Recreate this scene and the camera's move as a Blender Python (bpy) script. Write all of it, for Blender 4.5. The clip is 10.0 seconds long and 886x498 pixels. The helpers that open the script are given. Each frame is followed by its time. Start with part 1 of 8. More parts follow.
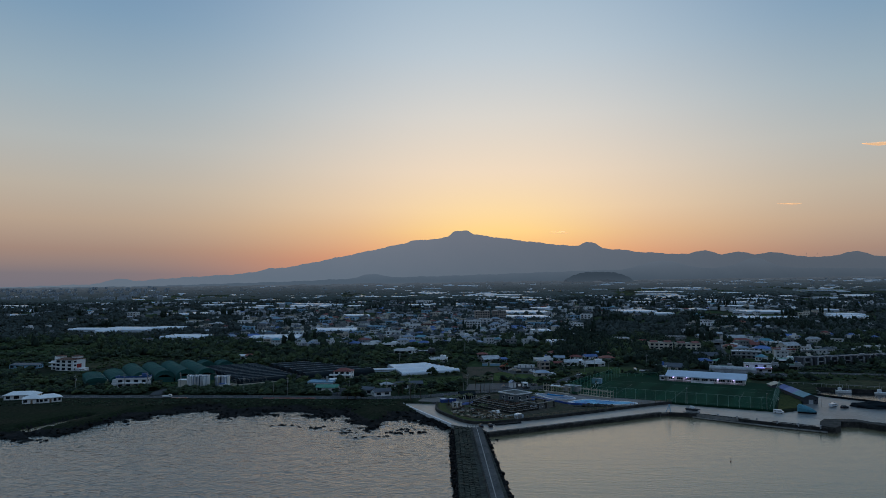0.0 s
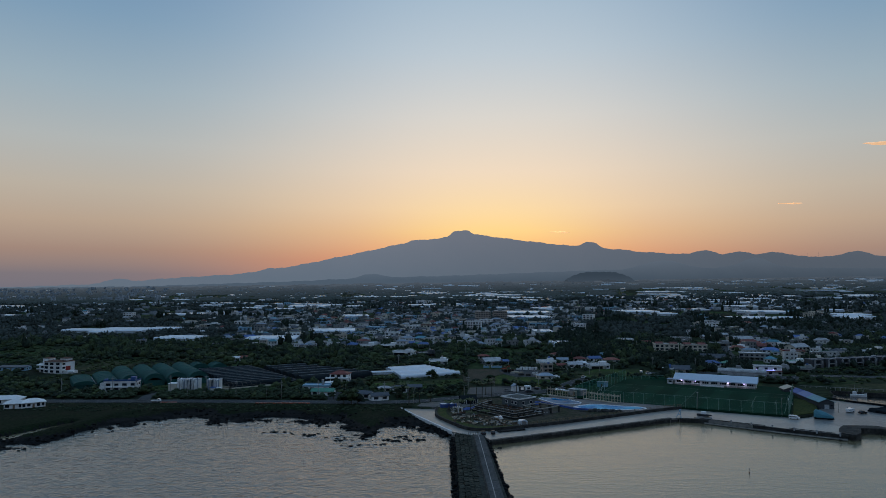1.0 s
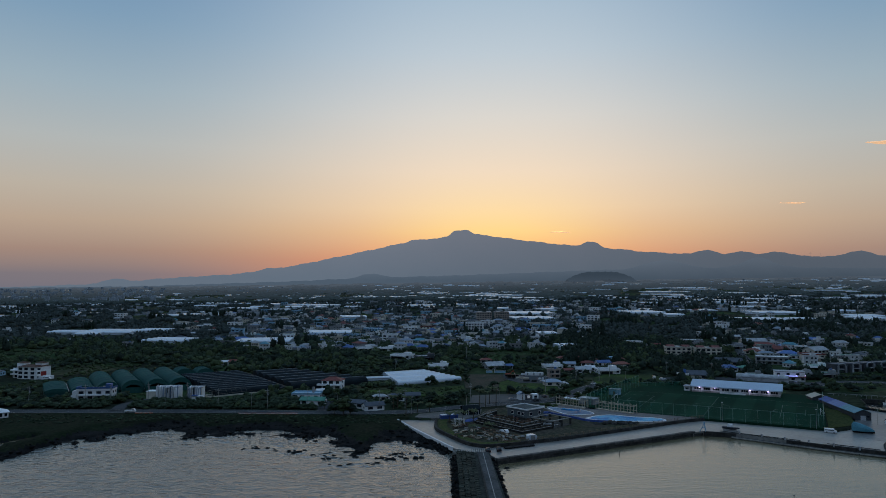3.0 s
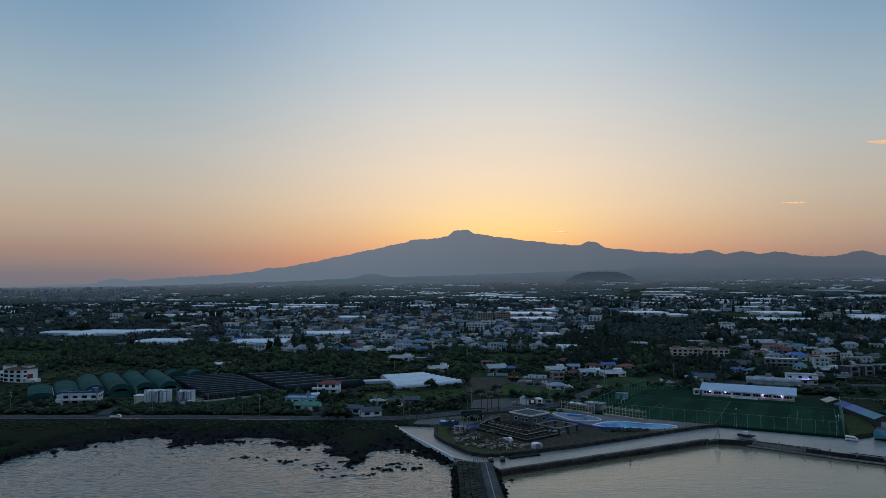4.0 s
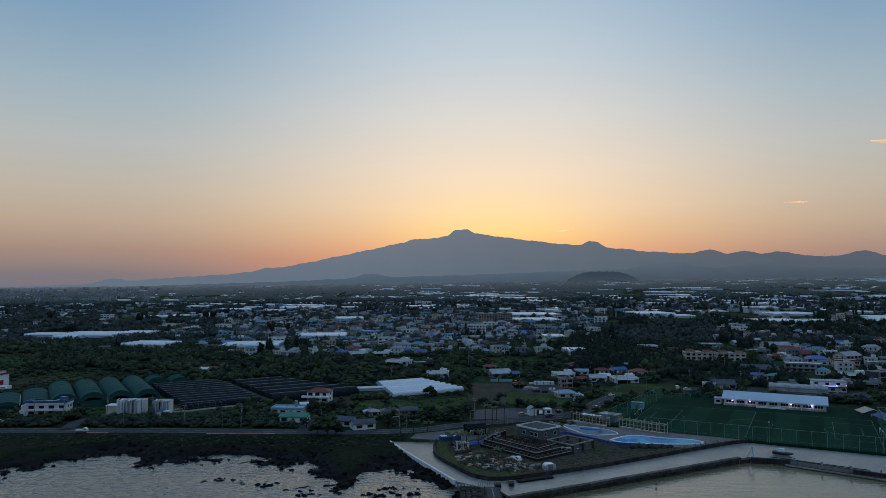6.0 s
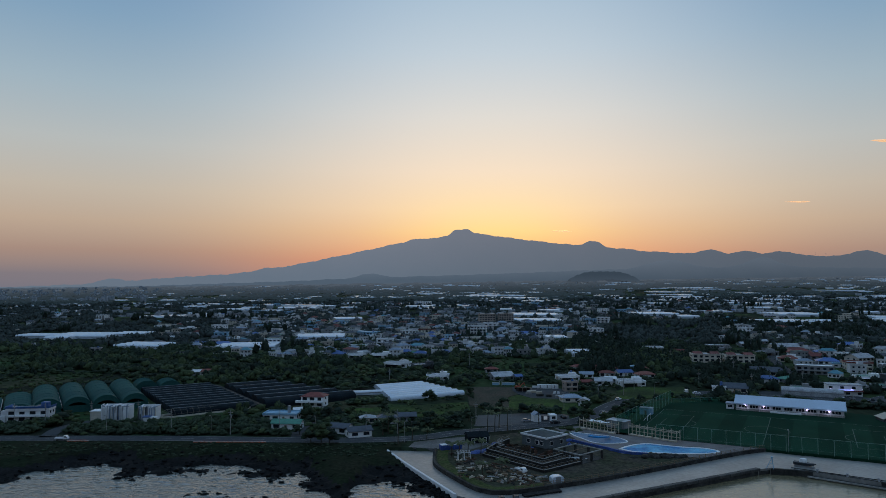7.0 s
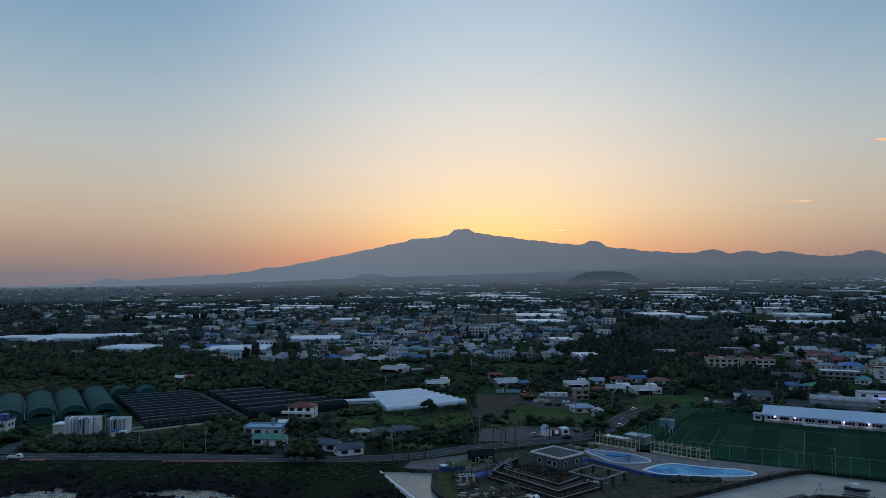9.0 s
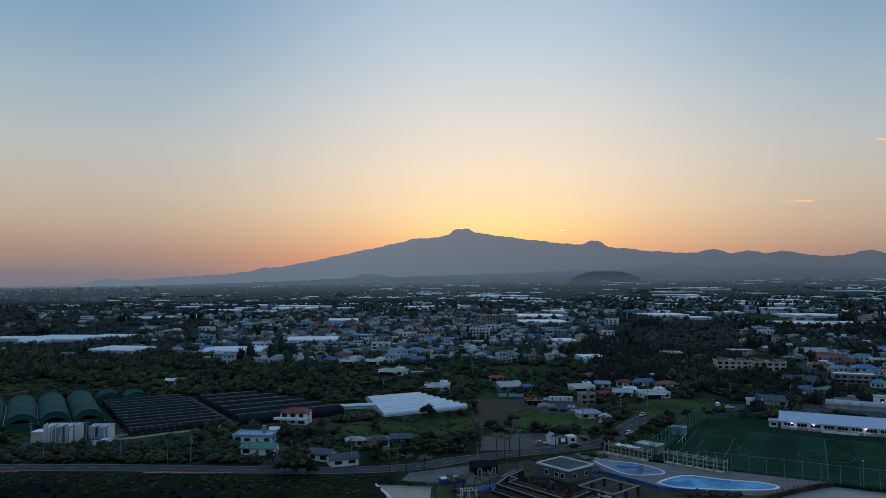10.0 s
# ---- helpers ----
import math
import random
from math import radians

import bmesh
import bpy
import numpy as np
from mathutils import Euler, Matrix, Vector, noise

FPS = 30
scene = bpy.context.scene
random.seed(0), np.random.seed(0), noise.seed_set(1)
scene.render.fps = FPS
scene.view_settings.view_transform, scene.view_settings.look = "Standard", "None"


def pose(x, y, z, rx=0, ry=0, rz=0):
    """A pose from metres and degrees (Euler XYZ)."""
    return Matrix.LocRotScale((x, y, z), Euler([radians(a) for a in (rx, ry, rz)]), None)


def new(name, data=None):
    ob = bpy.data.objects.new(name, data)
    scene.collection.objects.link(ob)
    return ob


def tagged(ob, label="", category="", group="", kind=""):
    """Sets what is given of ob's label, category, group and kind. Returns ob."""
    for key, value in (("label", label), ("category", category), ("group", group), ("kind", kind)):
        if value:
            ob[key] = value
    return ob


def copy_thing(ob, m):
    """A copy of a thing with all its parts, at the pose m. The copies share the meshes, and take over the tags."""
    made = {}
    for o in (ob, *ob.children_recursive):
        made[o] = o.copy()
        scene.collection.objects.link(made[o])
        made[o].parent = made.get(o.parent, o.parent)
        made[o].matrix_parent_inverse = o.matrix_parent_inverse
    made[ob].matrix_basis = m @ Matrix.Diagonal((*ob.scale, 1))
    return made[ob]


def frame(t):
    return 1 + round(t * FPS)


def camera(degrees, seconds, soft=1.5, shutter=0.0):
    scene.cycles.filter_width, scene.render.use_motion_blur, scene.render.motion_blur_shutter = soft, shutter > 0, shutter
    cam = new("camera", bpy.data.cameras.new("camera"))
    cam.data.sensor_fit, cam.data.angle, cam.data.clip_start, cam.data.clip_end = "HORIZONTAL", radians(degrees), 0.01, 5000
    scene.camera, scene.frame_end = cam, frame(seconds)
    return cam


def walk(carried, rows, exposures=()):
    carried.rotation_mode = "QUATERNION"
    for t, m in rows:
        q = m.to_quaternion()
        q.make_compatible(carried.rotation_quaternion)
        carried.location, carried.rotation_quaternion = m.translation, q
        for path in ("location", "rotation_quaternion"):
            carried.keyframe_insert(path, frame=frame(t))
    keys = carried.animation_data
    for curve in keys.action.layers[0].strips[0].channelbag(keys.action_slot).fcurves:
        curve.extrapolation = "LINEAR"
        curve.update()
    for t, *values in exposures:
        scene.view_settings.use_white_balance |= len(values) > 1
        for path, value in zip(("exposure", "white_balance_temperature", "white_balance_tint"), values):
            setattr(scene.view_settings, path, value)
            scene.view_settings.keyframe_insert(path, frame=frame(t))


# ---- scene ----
# One eye 68 m over the sea flies level inland at 15.7 m/s; +Y is inland; the sea stands at z = 1.5.
cam = camera(65.5, 10.0, soft=0.8)
SPEED, EYE_Z, TILT = 15.7, 68.0, 93.15
walk(cam, [(0.5 * i, pose(-0.033 * 0.5 * i, SPEED * 0.5 * i, EYE_Z, TILT, 0, 0)) for i in range(21)], exposures=[(0.0, -0.02, 6680, 10), (3.0, 0.0, 6680, 10), (7.0, 0.08, 6680, 10), (10.0, 0.11, 6680, 10)])


def lin(r, g, b):
    """Linear colour from 0-255 values."""
    return tuple(((c / 255 + 0.055) / 1.055) ** 2.4 if c > 10 else c / 255 / 12.92 for c in (r, g, b))


# ---------------------------------------------------------------- sky
world = bpy.data.worlds.new("dusk_sky")
scene.world = world
world.use_nodes = True
wn, wl = world.node_tree.nodes, world.node_tree.links
wn.clear()


def wnode(kind, **kw):
    n = wn.new(kind)
    for k, v in kw.items():
        n.inputs[k].default_value = v
    return n


def wmath(op, a, b=None):
    n = wn.new("ShaderNodeMath")
    n.operation = op
    for i, v in enumerate((a, b)):
        if v is None:
            continue
        if isinstance(v, (int, float)):
            n.inputs[i].default_value = v
        else:
            wl.new(v, n.inputs[i])
    return n.outputs[0]


def wramp(fac, stops):
    n = wn.new("ShaderNodeValToRGB")
    while len(n.color_ramp.elements) < len(stops):
        n.color_ramp.elements.new(0.5)
    for e, (p, c) in zip(n.color_ramp.elements, stops):
        e.position, e.color = p, (*c, 1)
    wl.new(fac, n.inputs[0])
    return n.outputs[0]


def wmix(fac, a, b):
    n = wn.new("ShaderNodeMix")
    n.data_type = "RGBA"
    wl.new(fac, n.inputs[0])
    wl.new(a, n.inputs[6])
    wl.new(b, n.inputs[7])
    return n.outputs[2]


SUN_AZ = radians(4.4)
coord = wn.new("ShaderNodeTexCoord").outputs["Generated"]
sep = wn.new("ShaderNodeSeparateXYZ")
wl.new(coord, sep.inputs[0])
up = wmath("MAXIMUM", sep.outputs[2], 0.0)
flat = wmath("SQRT", wmath("ADD", wmath("MULTIPLY", sep.outputs[0], sep.outputs[0]), wmath("ADD", wmath("MULTIPLY", sep.outputs[1], sep.outputs[1]), 1e-5)))
toward = wmath("DIVIDE", wmath("ADD", wmath("MULTIPLY", sep.outputs[0], math.sin(SUN_AZ)), wmath("MULTIPLY", sep.outputs[1], math.cos(SUN_AZ))), flat)
apart = wmath("ARCCOSINE", wmath("MINIMUM", wmath("MAXIMUM", toward, -1.0), 1.0))
elev = wmath("POWER", up, 0.5)


def S(deg):
    return math.sin(radians(deg)) ** 0.5


hotspot = wramp(elev, [(0.0, lin(205, 150, 125)), (S(2.6), lin(249, 174, 118)), (S(4.6), lin(255, 220, 150)), (S(6.2), lin(253, 225, 174)), (S(9.5), lin(244, 226, 203)),
                       (S(14), lin(223, 222, 218)), (S(19), lin(194, 210, 223)), (S(25), lin(164, 192, 216)), (S(45), lin(146, 181, 216)), (1.0, lin(140, 178, 218))])
sunward = wramp(elev, [(0.0, lin(180, 138, 126)), (S(2.2), lin(224, 154, 121)), (S(4.5), lin(239, 196, 152)), (S(6.5), lin(245, 216, 181)), (S(9.5), lin(239, 222, 202)),
                       (S(14), lin(219, 219, 217)), (S(19), lin(191, 208, 222)), (S(25), lin(162, 190, 215)), (S(45), lin(146, 181, 216)), (1.0, lin(140, 178, 218))])
sideward = wramp(elev, [(0.0, lin(116, 118, 132)), (S(1.0), lin(124, 121, 131)), (S(2.8), lin(164, 140, 131)), (S(5.0), lin(188, 168, 151)), (S(7.5), lin(192, 183, 171)), (S(11), lin(182, 189, 191)),
                        (S(15), lin(160, 182, 197)), (S(20), lin(130, 164, 193)), (S(25), lin(108, 147, 187)), (S(45), lin(130, 168, 207)), (1.0, lin(140, 178, 218))])
backward = wramp(elev, [(0.0, lin(76, 84, 98)), (S(6), lin(93, 101, 116)), (S(15), lin(105, 121, 142)), (S(40), lin(128, 163, 200)), (1.0, lin(140, 178, 218))])
at_sun = wn.new("ShaderNodeMapRange")
at_sun.interpolation_type = "SMOOTHSTEP"
wl.new(apart, at_sun.inputs[0])
for i, v in ((1, 0.0), (2, radians(14)), (3, 1.0), (4, 0.0)):
    at_sun.inputs[i].default_value = v
near_sun = wn.new("ShaderNodeMapRange")
near_sun.interpolation_type = "SMOOTHERSTEP"
wl.new(apart, near_sun.inputs[0])
for i, v in ((1, 0.0), (2, radians(34)), (3, 1.0), (4, 0.0)):
    near_sun.inputs[i].default_value = v
behind = wn.new("ShaderNodeMapRange")
behind.interpolation_type = "SMOOTHSTEP"
wl.new(apart, behind.inputs[0])
for i, v in ((1, radians(50)), (2, radians(130)), (3, 0.0), (4, 1.0)):
    behind.inputs[i].default_value = v
gradient = wmix(behind.outputs[0], wmix(near_sun.outputs[0], sideward, wmix(at_sun.outputs[0], sunward, hotspot)), backward)
nishita = wn.new("ShaderNodeTexSky")
nishita.sky_type = "NISHITA"
nishita.sun_disc = False
nishita.sun_elevation, nishita.sun_rotation = radians(1.0), SUN_AZ
sky_a, sky_b, sky_out = wnode("ShaderNodeBackground", Strength=0.9), wnode("ShaderNodeBackground", Strength=0.008), wn.new("ShaderNodeOutputWorld")
wl.new(gradient, sky_a.inputs[0])
wl.new(nishita.outputs[0], sky_b.inputs[0])
sky_sum = wn.new("ShaderNodeAddShader")
wl.new(sky_a.outputs[0], sky_sum.inputs[0])
wl.new(sky_b.outputs[0], sky_sum.inputs[1])
wl.new(sky_sum.outputs[0], sky_out.inputs[0])


# ---------------------------------------------------------------- materials
def mat(name, base, rough=0.8, vary=0.25, scale=0.4, fine=4.0, bump=0.0, metal=0.0, spec=0.22, tint=None, per_object=0.0, coat=0.0):
    """A surface with blotches (scale), grain (fine) and relief; tint: a second colour in the blotches."""
    m = bpy.data.materials.new(name)
    m.use_nodes = True
    n, l = m.node_tree.nodes, m.node_tree.links
    p = n["Principled BSDF"]
    p.inputs["Roughness"].default_value, p.inputs["Metallic"].default_value = rough, metal
    p.inputs["Specular IOR Level"].default_value = spec
    p.inputs["Coat Weight"].default_value = coat
    tc = n.new("ShaderNodeTexCoord").outputs["Object"]
    big, small = n.new("ShaderNodeTexNoise"), n.new("ShaderNodeTexNoise")
    for t, s in ((big, scale), (small, fine)):
        t.inputs["Scale"].default_value, t.inputs["Detail"].default_value = s, 4
        l.new(tc, t.inputs["Vector"])
    other = tint or tuple(c * (1 - vary) for c in base)
    mix = n.new("ShaderNodeMix")
    mix.data_type = "RGBA"
    mix.inputs[6].default_value, mix.inputs[7].default_value = (*base, 1), (*other, 1)
    r = n.new("ShaderNodeMapRange")
    for i, v in ((1, 0.38), (2, 0.62)):
        r.inputs[i].default_value = v
    l.new(big.outputs[0], r.inputs[0])
    l.new(r.outputs[0], mix.inputs[0])
    g = n.new("ShaderNodeMapRange")
    for i, v in ((1, 0.3), (2, 0.7), (3, 1 - vary), (4, 1 + vary * 0.6)):
        g.inputs[i].default_value = v
    l.new(small.outputs[0], g.inputs[0])
    mul = n.new("ShaderNodeMix")
    mul.data_type, mul.blend_type = "RGBA", "MULTIPLY"
    mul.inputs[0].default_value = 1
    l.new(mix.outputs[2], mul.inputs[6])
    l.new(g.outputs[0], mul.inputs[7])
    out = mul.outputs[2]
    if per_object:
        info, hs, pr = n.new("ShaderNodeObjectInfo"), n.new("ShaderNodeHueSaturation"), n.new("ShaderNodeMapRange")
        pr.inputs[3].default_value, pr.inputs[4].default_value = 1 - per_object, 1 + per_object * 0.5
        l.new(info.outputs["Random"], pr.inputs[0])
        l.new(pr.outputs[0], hs.inputs["Value"])
        l.new(out, hs.inputs["Color"])
        out = hs.outputs[0]
    l.new(out, p.inputs["Base Color"])
    if bump:
        b = n.new("ShaderNodeBump")
        b.inputs["Strength"].default_value, b.inputs["Distance"].default_value = 0.7, bump
        l.new(small.outputs[0], b.inputs["Height"])
        l.new(b.outputs[0], p.inputs["Normal"])
    return m


def glow(name, colour, strength):
    m = bpy.data.materials.new(name)
    m.use_nodes = True
    p = m.node_tree.nodes["Principled BSDF"]
    p.inputs["Base Color"].default_value = (*colour, 1)
    p.inputs["Emission Color"].default_value = (*colour, 1)
    p.inputs["Emission Strength"].default_value = strength
    return m


M = {}
M["concrete"] = mat("concrete", (0.36, 0.35, 0.33), 0.75, 0.3, 0.15, 2.0, 0.02)
M["apron"] = mat("wet_concrete", (0.27, 0.26, 0.24), 0.36, 0.25, 0.06, 0.8, 0.006, tint=(0.19, 0.185, 0.175), spec=0.38)
M["darkstone"] = mat("basalt_masonry", (0.062, 0.06, 0.057), 0.85, 0.5, 0.3, 1.2, 0.15, spec=0.1)
M["basalt"] = mat("basalt_rock", (0.011, 0.012, 0.013), 0.85, 0.5, 0.2, 1.0, 0.3, spec=0.08)
M["asphalt"] = mat("asphalt", (0.045, 0.05, 0.056), 0.85, 0.25, 0.1, 3.0, 0.01, tint=(0.06, 0.066, 0.072), spec=0.08)
M["splashwater"] = mat("splash_pool_water", (0.05, 0.14, 0.25), 0.4, 0.3, 0.13, 0.9, 0.01, tint=(0.09, 0.2, 0.32), spec=0.08)
M["paint"] = mat("road_paint", (0.36, 0.36, 0.35), 0.7, 0.4, 0.5, 3.0, spec=0.1)
M["pitchpaint"] = mat("worn_pitch_line", (0.16, 0.22, 0.19), 0.8, 0.3, 0.5, 3.0, spec=0.05)
M["grass"] = mat("grass", (0.056, 0.096, 0.028), 0.95, 0.5, 0.06, 0.7, 0.1, tint=(0.036, 0.052, 0.024), spec=0.03)
M["shore_grass"] = mat("shore_grass", (0.013, 0.022, 0.011), 0.95, 0.5, 0.06, 0.7, 0.1, tint=(0.019, 0.023, 0.014), spec=0.03)
M["bankgrass"] = mat("dry_bank_grass", (0.055, 0.066, 0.024), 0.95, 0.5, 0.1, 0.9, 0.1, tint=(0.04, 0.055, 0.022), spec=0.03)
M["turf"] = mat("artificial_turf", (0.008, 0.038, 0.022), 0.9, 0.2, 0.05, 2.0, 0.02, spec=0.02)
M["turf_b"] = mat("artificial_turf_light", (0.0125, 0.052, 0.03), 0.9, 0.2, 0.05, 2.0, 0.02, spec=0.02)
M["soil"] = mat("bare_soil", (0.085, 0.07, 0.055), 0.95, 0.45, 0.12, 1.2, 0.08, tint=(0.06, 0.06, 0.045), spec=0.03)
M["white"] = mat("white_render", (0.8, 0.81, 0.82), 0.7, 0.12, 0.25, 2.0, 0.004, per_object=0.12)
M["cream"] = mat("cream_render", (0.64, 0.59, 0.51), 0.75, 0.15, 0.25, 2.0, 0.004, per_object=0.15)
M["grey"] = mat("grey_render", (0.3, 0.31, 0.32), 0.75, 0.2, 0.25, 2.0, 0.004, per_object=0.2)
M["darkwall"] = mat("dark_cladding", (0.07, 0.075, 0.085), 0.6, 0.2, 0.4, 3.0, 0.004, per_object=0.2)
M["tan"] = mat("tan_render", (0.38, 0.32, 0.28), 0.75, 0.15, 0.25, 2.0, 0.004, per_object=0.1)
M["red"] = mat("red_roof_tile", (0.2, 0.05, 0.042), 0.6, 0.3, 0.4, 3.0, 0.03, per_object=0.2)
M["orange"] = mat("orange_roof_tile", (0.24, 0.075, 0.055), 0.6, 0.3, 0.4, 3.0, 0.03, per_object=0.15)
M["blue"] = mat("blue_roof_sheet", (0.06, 0.14, 0.36), 0.45, 0.2, 0.3, 3.0, 0.02, per_object=0.25)
M["paleblue"] = mat("pale_blue_render", (0.27, 0.47, 0.62), 0.6, 0.15, 0.3, 3.0, 0.01, per_object=0.1)
M["bluegrey"] = mat("blue_grey_roof", (0.25, 0.32, 0.41), 0.5, 0.2, 0.3, 3.0, 0.02, per_object=0.2)
M["slate"] = mat("slate_roof", (0.07, 0.085, 0.11), 0.55, 0.25, 0.3, 3.0, 0.03, per_object=0.2)
M["green"] = mat("green_roof_paint", (0.07, 0.24, 0.18), 0.6, 0.25, 0.3, 3.0, 0.02, per_object=0.2)
M["teal"] = mat("teal_roof_sheet", (0.08, 0.26, 0.33), 0.5, 0.25, 0.3, 3.0, 0.02)
M["greyroof"] = mat("grey_roof", (0.44, 0.46, 0.49), 0.7, 0.3, 0.3, 2.0, 0.01, per_object=0.25)
M["glass"] = mat("window_glass", (0.02, 0.025, 0.03), 0.08, 0.1, 0.5, 3.0, spec=0.6)
M["film"] = mat("white_plastic_film", (0.58, 0.65, 0.73), 0.26, 0.1, 0.08, 1.0, 0.01, spec=0.9, per_object=0.06)
M["shade"] = mat("black_shade_cloth", (0.009, 0.014, 0.018), 0.8, 0.35, 0.12, 1.5, 0.02, tint=(0.013, 0.02, 0.025), spec=0.06)
# paler grey: sky sheen on the cloth ridges, painted as colour
M["cloth_sheen"] = mat("ridge_sheen_grey", (0.17, 0.22, 0.25), 0.6, 0.3, 0.12, 1.5, 0.02, spec=0.15)
M["greencloth"] = mat("green_shade_cloth", (0.026, 0.092, 0.083), 0.8, 0.2, 0.08, 1.5, 0.02, tint=(0.02, 0.074, 0.07), spec=0.06)
M["steel"] = mat("galvanised_steel", (0.4, 0.41, 0.42), 0.45, 0.2, 0.5, 4.0, metal=0.6)
M["timber"] = mat("weathered_timber", (0.24, 0.17, 0.11), 0.8, 0.35, 0.5, 4.0, 0.02)
M["palewood"] = mat("pale_timber", (0.52, 0.45, 0.36), 0.75, 0.2, 0.5, 4.0, 0.01)
M["trunk"] = mat("tree_bark", (0.09, 0.07, 0.05), 0.9, 0.4, 0.6, 5.0, 0.05)
M["pole"] = mat("pole_concrete", (0.3, 0.3, 0.29), 0.8, 0.2, 0.5, 4.0)
M["pooltile"] = mat("pool_tile", (0.05, 0.33, 0.66), 0.25, 0.15, 0.2, 2.0, tint=(0.12, 0.42, 0.7))
M["tarp"] = mat("blue_tarpaulin", (0.05, 0.1, 0.32), 0.6, 0.3, 0.4, 3.0, 0.05, per_object=0.25)
M["tyre"] = mat("tyre_rubber", (0.02, 0.02, 0.02), 0.85, 0.2, 1.0, 6.0)
M["carwhite"] = mat("car_paint_white", (0.75, 0.76, 0.78), 0.25, 0.05, 0.5, 4.0, coat=0.5)
M["carblack"] = mat("car_paint_black", (0.016, 0.017, 0.02), 0.45, 0.1, 0.5, 4.0, coat=0.06)
M["cargrey"] = mat("car_paint_grey", (0.25, 0.26, 0.28), 0.25, 0.1, 0.5, 4.0, coat=0.5)
M["rust"] = mat("rusty_steel", (0.13, 0.065, 0.045), 0.8, 0.4, 0.6, 4.0, 0.02)
M["lamp"] = glow("flood_lamp", (0.6, 0.48, 1.0), 3.0)
M["neon"] = glow("shop_neon", (0.3, 0.38, 1.0), 1.0)


def leafmat(name, base, other):
    m = mat(name, base, 0.75, 0.35, 0.05, 0.35, tint=other, spec=0.04)
    n, l = m.node_tree.nodes, m.node_tree.links
    geo, hs, pr = n.new("ShaderNodeNewGeometry"), n.new("ShaderNodeHueSaturation"), n.new("ShaderNodeMapRange")
    pr.inputs[3].default_value, pr.inputs[4].default_value = 0.7, 1.2
    p = n["Principled BSDF"]
    src = p.inputs["Base Color"].links[0].from_socket
    l.new(geo.outputs["Random Per Island"], pr.inputs[0])
    l.new(pr.outputs[0], hs.inputs["Value"])
    l.new(src, hs.inputs["Color"])
    l.new(hs.outputs[0], p.inputs["Base Color"])
    return m


M["leaf"] = leafmat("dark_leaves", (0.041, 0.06, 0.039), (0.052, 0.074, 0.044))
M["leaf_b"] = leafmat("olive_leaves", (0.056, 0.078, 0.04), (0.074, 0.098, 0.046))
# leaves paled and blued: distance haze painted into the base colour
M["leaf_hazed"] = mat("leaves_painted_haze", (0.056, 0.07, 0.066), 0.9, 0.25, 0.012, 0.06, tint=(0.068, 0.082, 0.076), spec=0.02)
M["pine"] = leafmat("pine_needles", (0.028, 0.041, 0.032), (0.034, 0.049, 0.036))
M["frond"] = leafmat("palm_fronds", (0.1, 0.12, 0.065), (0.12, 0.125, 0.07))


def watermat(name, deep, rough, waves, spec=0.7, ior=1.33, detail=5):
    """Water: waves are (scale along the crest, scale across, height) of three noises."""
    m = bpy.data.materials.new(name)
    m.use_nodes = True
    n, l = m.node_tree.nodes, m.node_tree.links
    p = n["Principled BSDF"]
    p.inputs["Base Color"].default_value = (*deep, 1)
    p.inputs["Roughness"].default_value, p.inputs["IOR"].default_value = rough, ior
    p.inputs["Specular IOR Level"].default_value = spec
    tc = n.new("ShaderNodeTexCoord").outputs["Object"]
    last = None
    for sx, sy, h, turn in waves:
        mp, t, b = n.new("ShaderNodeMapping"), n.new("ShaderNodeTexNoise"), n.new("ShaderNodeBump")
        mp.inputs["Scale"].default_value, mp.inputs["Rotation"].default_value = (sx, sy, 1), (0, 0, radians(turn))
        t.inputs["Scale"].default_value, t.inputs["Detail"].default_value = 1.0, detail
        b.inputs["Strength"].default_value, b.inputs["Distance"].default_value = 1.0, h
        l.new(tc, mp.inputs["Vector"])
        l.new(mp.outputs[0], t.inputs["Vector"])
        l.new(t.outputs[0], b.inputs["Height"])
        if last:
            l.new(last, b.inputs["Normal"])
        last = b.outputs[0]
    l.new(last, p.inputs["Normal"])
    return m


M["sea"] = watermat("open_sea", (0.1, 0.106, 0.094), 0.05, [(0.12, 0.3, 0.34, 10), (0.36, 0.8, 0.28, -9), (1.0, 1.8, 0.07, 5)], 0.7, 1.46, 2)
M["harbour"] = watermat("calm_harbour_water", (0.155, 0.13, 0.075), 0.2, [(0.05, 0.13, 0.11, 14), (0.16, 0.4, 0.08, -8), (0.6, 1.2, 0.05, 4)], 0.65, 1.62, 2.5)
M["basin"] = watermat("dark_basin_water", (0.012, 0.016, 0.017), 0.12, [(0.3, 0.5, 0.16, 20), (0.9, 1.2, 0.05, -10)], 0.35, 1.33)
M["poolwater"] = mat("pool_water", (0.02, 0.19, 0.43), 0.5, 0.3, 0.13, 0.9, 0.01, tint=(0.12, 0.42, 0.62), spec=0.05)


